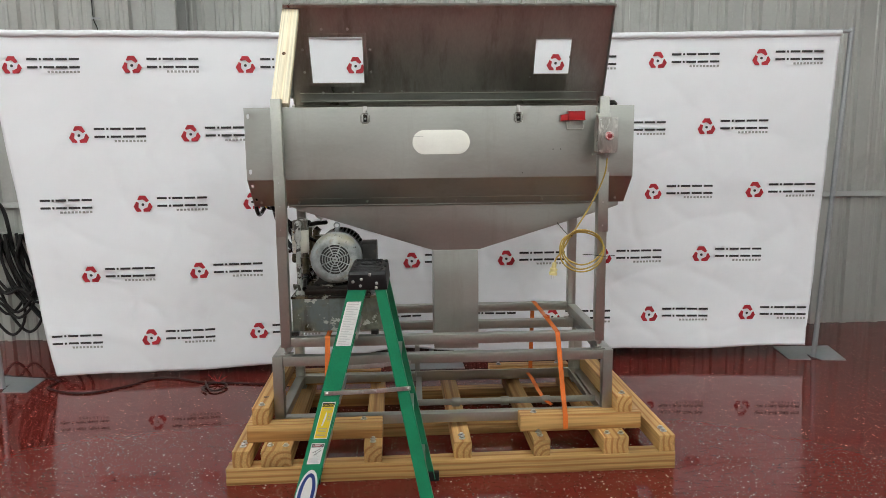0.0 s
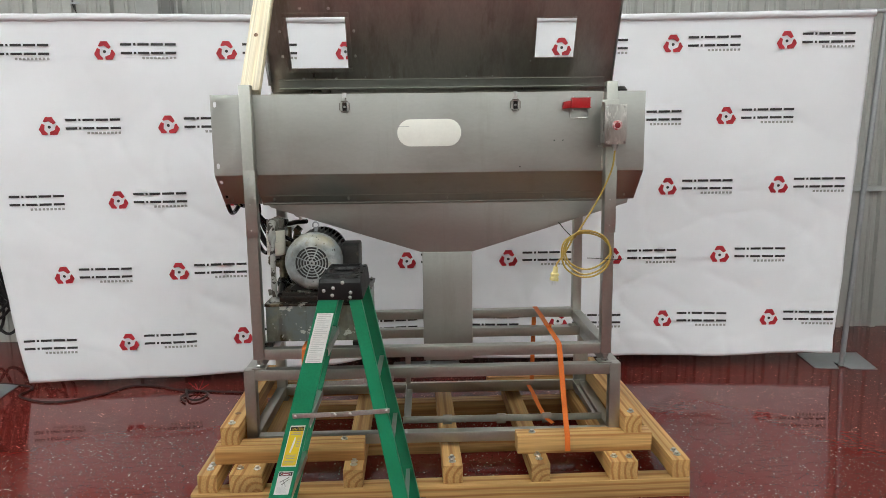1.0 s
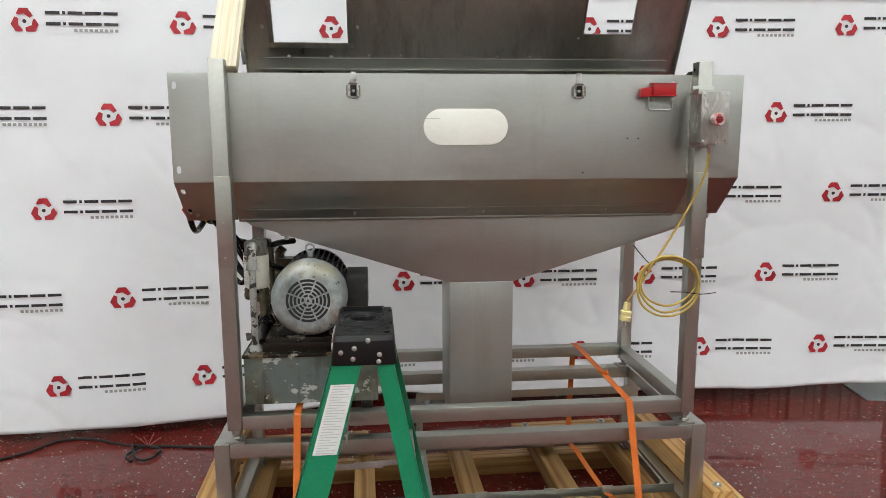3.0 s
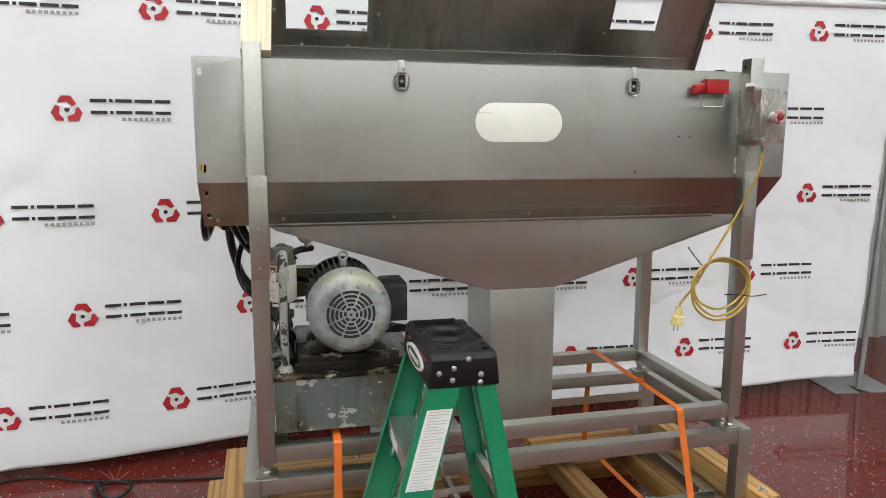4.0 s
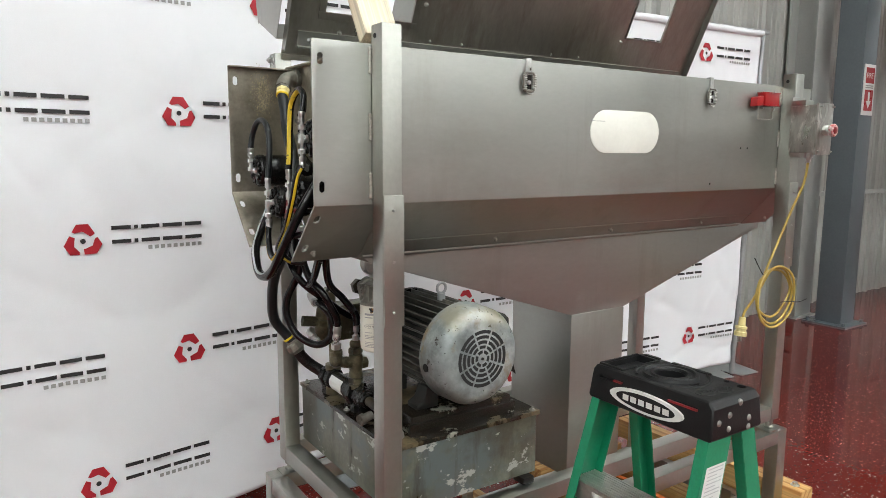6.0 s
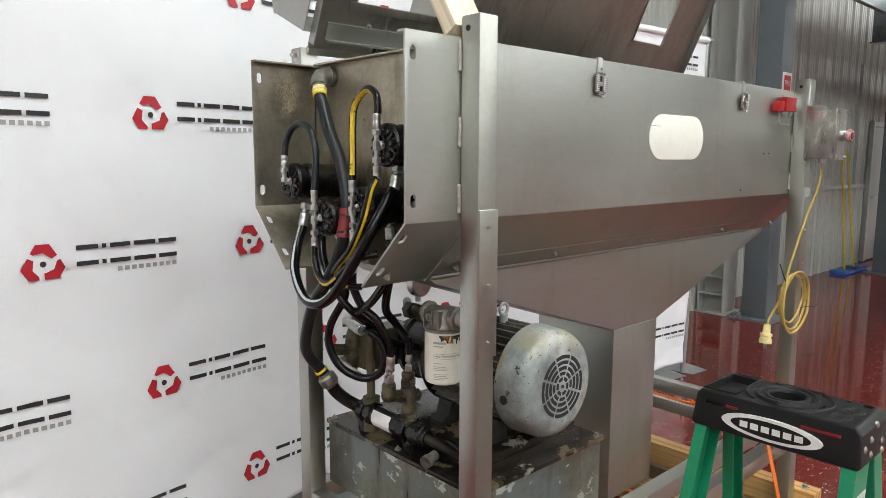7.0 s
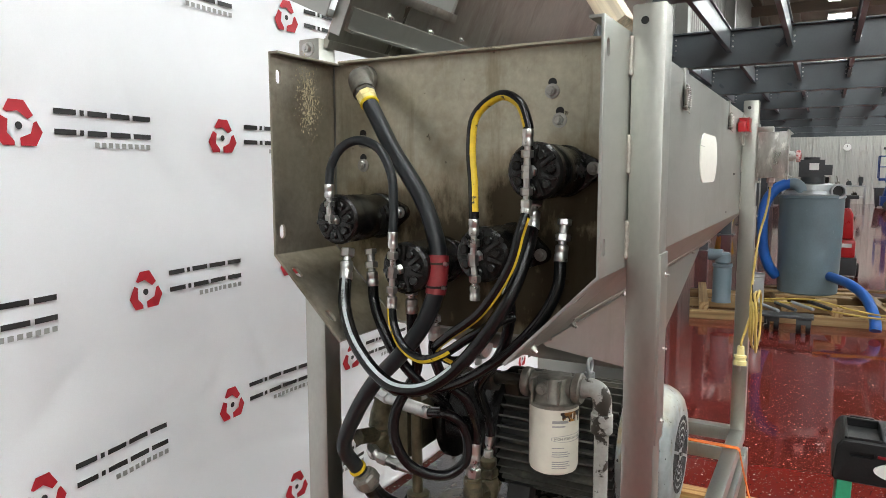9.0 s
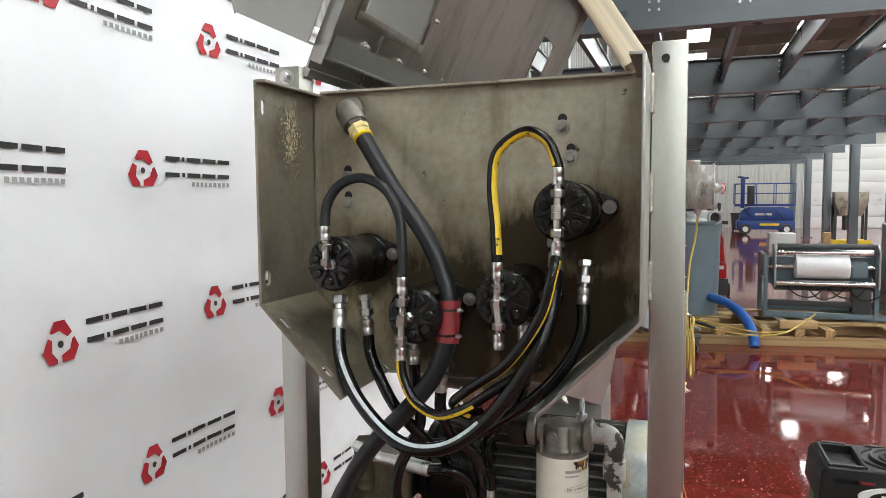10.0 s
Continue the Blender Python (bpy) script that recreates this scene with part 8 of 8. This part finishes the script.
for x, z, r, y0, y1, m_, lab in ((7.46, 1.015, 0.038, 1.45, 2.49, "chrome", "polished steel roller"), (7.40, 0.650, 0.036, 1.44, 2.49, "chrome", "polished steel roller"), (7.56, 1.075, 0.040, 1.43, 2.46, "dark", "black rubber roller"),
                                 (7.50, 0.840, 0.140, 1.70, 2.27, "paper", "roll of white paper"), (7.50, 0.840, 0.030, 1.43, 2.57, "chrome", ""), (7.50, 0.58, 0.030, 1.43, 2.50, "dark", "")):
    b = B()
    cyl(b, (x, y0, z), (x, y1, z), r, 28, chamfer=0.004)
    part("roller", b, M[m_], press, lab)
for y in (2.50, 1.40):
    b = B()
    prism(b, [(7.38, 0.60), (7.64, 0.60), (7.64, 1.10), (7.48, 1.12), (7.38, 1.04)], "y", y - 0.012, y + 0.012)
    part("bearing_plate", b, M["galv"], press, "", 0.004)
b = B()
box(b, 7.46, 7.70, 1.50, 1.66, 0.72, 0.90)
part("drive_housing", b, M["drum"], press, "", 0.01)
b = B()
box(b, 7.44, 7.60, 1.46, 1.66, 0.30, 0.60)
part("gearbox", b, M["dark"], press, "", 0.02)
b = B()
box(b, 7.42, 7.72, 0.95, 1.32, 0.30, 1.36)
cabn = part("control_cabinet", b, M["galv"], press, "grey control cabinet", 0.01)
b = B()
box(b, 7.416, 7.421, 1.02, 1.25, 0.62, 0.70)
part("print_bar", b, M["red_print"], cabn)
for k in range(4):
    b = B()
    y = 2.36 - 0.22 * k
    sweep(b, smooth_path([(7.44, y, 0.60), (7.42, y - 0.12, 0.50 - 0.03 * (k % 2)), (7.42, y - 0.28, 0.49), (7.44, y - 0.40, 0.60)], 6), 0.009, 8)
    part("wiring", b, M["cable"], press)

# red floor scrubber behind the drum
scrub = thing("floor_scrubber", (10.9, 2.95, 0), "red and black floor scrubbing machine", "floor scrubber")
b = B()
prism(b, [(2.90, 0.62), (2.92, 1.00), (2.96, 1.10), (3.22, 1.10), (3.28, 0.62)], "x", 10.5, 11.3)
part("tank", b, M["red_plastic"], scrub, "red plastic tank", 0.05, 3)
b = B()
box(b, 10.46, 11.34, 2.87, 3.30, 0.34, 0.61)
body_ = part("lower_tank", b, M["red_plastic"], scrub, "", 0.03)
b = B()
box(b, 10.456, 10.459, 2.92, 3.10, 0.50, 0.56)
part("print_bar", b, M["white"], body_)
b = B()
box(b, 10.50, 11.3, 2.84, 3.26, 0.06, 0.34)
part("chassis", b, M["dark"], scrub, "black chassis", 0.02)
b = B()
cyl(b, (10.62, 3.02, 1.1), (10.55, 3.02, 1.27), 0.05, 16)
box(b, 10.5, 10.62, 2.86, 3.18, 1.24, 1.30)
part("handle", b, M["dark"], scrub, "", 0.01)
for y in (2.80, 3.25):
    b = B()
    cyl(b, (10.8, y, 0.12), (10.8, y + 0.05, 0.12), 0.12, 24, chamfer=0.01)
    part("wheel", b, M["black_plastic"], scrub)

# yellow mop bucket by the mezzanine columns
buck = thing("mop_bucket", (18.9, 5.72, 0), "yellow wheeled mop bucket standing by a column", "bucket")
b = B()
lathe(b, (18.9, 5.72, 0.10), (18.9, 5.72, 2), [(0, 0), (0, 0.19), (0.45, 0.26), (0.48, 0.28), (0.5, 0.28), (0.5, 0.25), (0.46, 0.24), (0.1, 0.17), (0.1, 0)], 24)
part("bucket", b, M["yellow"], buck, "yellow plastic bucket")
b = B()
prism(b, [(5.62, 0.55), (5.62, 0.85), (5.82, 0.85), (5.87, 0.55)], "x", 18.75, 19.05)
part("wringer", b, M["yellow"], buck, "", 0.02)
for x in (18.75, 19.05):
    for y in (5.57, 5.87):
        b = B()
        cyl(b, (x, y - 0.02, 0.05), (x, y + 0.02, 0.05), 0.05, 14)
        cyl(b, (x, y, 0.05), (x, y, 0.11), 0.012, 8)
        part("castor", b, M["dark"], buck)
b = B()
cyl(b, (18.9, 5.77, 0.3), (19.15, 6.07, 1.7), 0.014, 10)
part("mop_handle", b, M["galv"], buck)

# ---- far end of the hall ----
lift = thing("scissor_lift", (33.0, 0.15, 0), "blue scissor lift parked at the far end of the hall", "scissor lift")
LXc, LY0, LY1 = 33.0, -1.15, 1.25
b = B()
box(b, LXc - 0.45, LXc + 0.45, LY0, LY1, 0.22, 0.62)
part("chassis", b, M["lift_blue"], lift, "blue steel chassis", 0.03)
for y in (LY0 + 0.35, LY1 - 0.35):
    for x in (LXc - 0.55, LXc + 0.40):
        b = B()
        cyl(b, (x, y, 0.24), (x + 0.16, y, 0.24), 0.24, 28, chamfer=0.03)
        wh = part("wheel", b, M["dark"], lift, "dark tyre")
        b = B()
        cyl(b, (x - 0.01, y, 0.24), (x + 0.17, y, 0.24), 0.12, 20)
        part("rim", b, M["white"], wh)
b = B()
prism(b, [(LY0 + 0.05, 0.62), (LY0 + 0.05, 1.12), (LY0 + 0.5, 1.24), (LY1 - 0.5, 1.24), (LY1 - 0.2, 1.05), (LY1 - 0.1, 0.62)], "x", LXc - 0.40, LXc + 0.40)
part("engine_cover", b, M["lift_blue"], lift, "blue engine cover", 0.03)
b = B()
box(b, LXc - 0.404, LXc - 0.401, -0.2, 0.5, 0.86, 0.96)
part("decal", b, M["white"], lift)
b = B()
box(b, LXc - 0.42, LXc + 0.42, LY0, LY1 + 0.1, 1.27, 1.38)
part("platform", b, M["lift_blue"], lift, "blue platform", 0.02)
for z in (1.85, 2.3):
    for x in (LXc - 0.4, LXc + 0.4):
        b = B()
        cyl(b, (x, LY0, z), (x, LY1 + 0.1, z), 0.020, 10)
        part("guard_rail", b, M["lift_blue"], lift)
for y in (LY0, LY0 + 0.8, LY0 + 1.6, LY1 + 0.1):
    for x in (LXc - 0.4, LXc + 0.4):
        b = B()
        cyl(b, (x, y, 1.38), (x, y, 2.3), 0.020, 10)
        part("rail_post", b, M["lift_blue"], lift)
b = B()
box(b, LXc - 0.5, LXc - 0.35, 0.55, 0.85, 1.38, 2.2)
part("control_station", b, M["dark"], lift, "", 0.02)
b = B()
box(b, LXc - 0.48, LXc - 0.36, 0.95, 1.12, 1.20, 2.62)
part("mast", b, M["lift_blue"], lift, "blue upright mast", 0.01)
b = B()
cyl(b, (LXc - 0.42, 0.80, 2.55), (LXc - 0.42, 1.25, 2.62), 0.05, 12)
part("mast_head", b, M["dark"], lift)
for k in range(3):
    b = B()
    y = -0.85 + 0.62 * k
    prism(b, [(y, 0.64), (y + 0.06, 0.64), (y + 0.66, 1.25), (y + 0.60, 1.25)], "x", LXc - 0.47, LXc - 0.43)
    part("scissor_arm", b, M["lift_blue"], lift, "", 0.005)
b = B()
box(b, LXc - 0.456, LXc - 0.451, -0.5, 0.3, 0.40, 0.50)
part("decal", b, M["yellow_label"], lift)

rack2 = thing("storage_rack", (36.4, 3.2, 0), "low galvanised storage rack along the far wall", "rack")
for z in (0.42, 0.95):
    b = B()
    box(b, 36.05, 36.75, 1.62, 5.10, z, z + 0.05)
    part("shelf", b, M["galv"], rack2, "", 0.008)
for y in (1.66, 2.80, 3.94, 5.06):
    for x in (36.08, 36.72):
        b = B()
        box(b, x - 0.03, x + 0.03, y - 0.03, y + 0.03, 0.0, 1.02)
        part("upright", b, M["galv"], rack2)
rng = random.Random(8)
for k in range(14):
    y = 1.85 + 0.235 * k
    x = 36.4 + rng.uniform(-0.12, 0.12)
    z = 1.001 if k % 2 == 0 else 0.471
    h, w = rng.uniform(0.18, 0.42), rng.uniform(0.09, 0.15)
    item = thing("spare_part", (x, y, z), "dark machine part lying on the storage rack", "machine part", "parts on the rack")
    colr = ("dark", "grime", "dark", "drum", "cast_grey")[k % 5]
    b = B()
    if k % 3 == 0:
        lathe(b, (x, y, z), (x, y, z + 1), [(0, 0), (0, w * 0.6), (0.03, w * 0.6), (h * 0.5, w), (h * 0.9, w), (h, w * 0.7), (h, 0)], 20)
    elif k % 3 == 1:
        lathe(b, (x, y - w * 1.1, z + w), (x, y + 1, z + w), [(0, 0), (0, w * 0.7), (0.03, w), (w * 1.6, w), (w * 1.7, w * 0.6), (w * 2.2, w * 0.55), (w * 2.2, 0)], 20)
    else:
        prism(b, [(y - w, z), (y + w, z), (y + w * 0.9, z + h * 0.6), (y + w * 0.3, z + h), (y - w * 0.6, z + h * 0.9)], "x", x - w, x + w)
        soften(b, 0.02)
    part("body", b, M[colr], item)
    b = B()
    cyl(b, (x - 0.02, y, z + h * 0.5), (x - 0.02, y + 0.06, z + h + 0.07), 0.022, 10)
    part("spindle", b, M["cast_grey"], item)
for y, w, h in ((0.95, 0.36, 0.86), (5.45, 0.30, 1.1)):
    bin_ = thing("waste_bin", (36.2, y, 0), "dark plastic wheeled bin standing near the far wall", "bin", "far bins")
    b = B()
    prism(b, [(y - w * 0.8, 0.06), (y + w * 0.8, 0.06), (y + w, h), (y - w, h)], "x", 35.9, 36.5)
    part("tub", b, M["dark"], bin_, "", 0.03)
    b = B()
    box(b, 35.86, 36.54, y - w - 0.03, y + w + 0.03, h + 0.001, h + 0.05)
    part("rim", b, M["dark"], bin_, "", 0.015)
    for yy in (y - w * 0.7, y + w * 0.7):
        b = B()
        cyl(b, (35.95, yy - 0.03, 0.06), (35.95, yy + 0.03, 0.06), 0.06, 14)
        part("castor", b, M["black_plastic"], bin_)

mix2 = thing("batch_mixer", (26.1, -1.95, 0), "brown-grey steel hopper machine on a yellow skid", "mixer")
for y, w in ((-1.72, 0.26), (-2.22, 0.30)):
    b = B()
    prism(b, [(y - w * 0.35, 1.0), (y - w, 1.5), (y - w, 1.85), (y + w, 1.85), (y + w, 1.5), (y + w * 0.35, 1.0)], "x", 25.8, 26.4)
    part("hopper", b, M["oily"], mix2, "brown-grey steel hopper", 0.02)
for y in (-1.5, -2.45):
    for x in (25.85, 26.35):
        b = B()
        box(b, x - 0.04, x + 0.04, y - 0.04, y + 0.04, 0.16, 1.5)
        part("leg", b, M["dark"], mix2)
b = B()
box(b, 25.85, 26.35, -2.2, -1.8, 0.5, 1.02)
part("discharge_housing", b, M["dark"], mix2, "", 0.02)
b = B()
box(b, 25.7, 26.5, -2.6, -1.35, 0.0, 0.16)
part("skid", b, M["yellow"], mix2, "yellow skid", 0.02)
b = B()
box(b, 25.6, 26.0, -1.35, -1.10, 0.0, 0.42)
solo("carton", b, M["pine_old"], "brown carton standing beside the mixer skid", "carton", bevel=0.01)
b = B()
box(b, 21.4, 22.1, 0.34, 1.08, 0.0, 0.58)
solo("white_crate", b, M["door_white"], "plain white crate standing on the floor", "crate", bevel=0.01)

clock = thing("wall_clock", (39.9, 2.4, 2.9), "small round white wall clock", "clock")
b = B()
cyl(b, (39.95, 2.4, 2.9), (39.88, 2.4, 2.9), 0.18, 28, chamfer=0.02)
part("case", b, M["white"], clock)
b = B()
box(b, 39.868, 39.879, 2.39, 2.41, 2.9, 3.03)
part("pointer", b, M["dark"], clock)
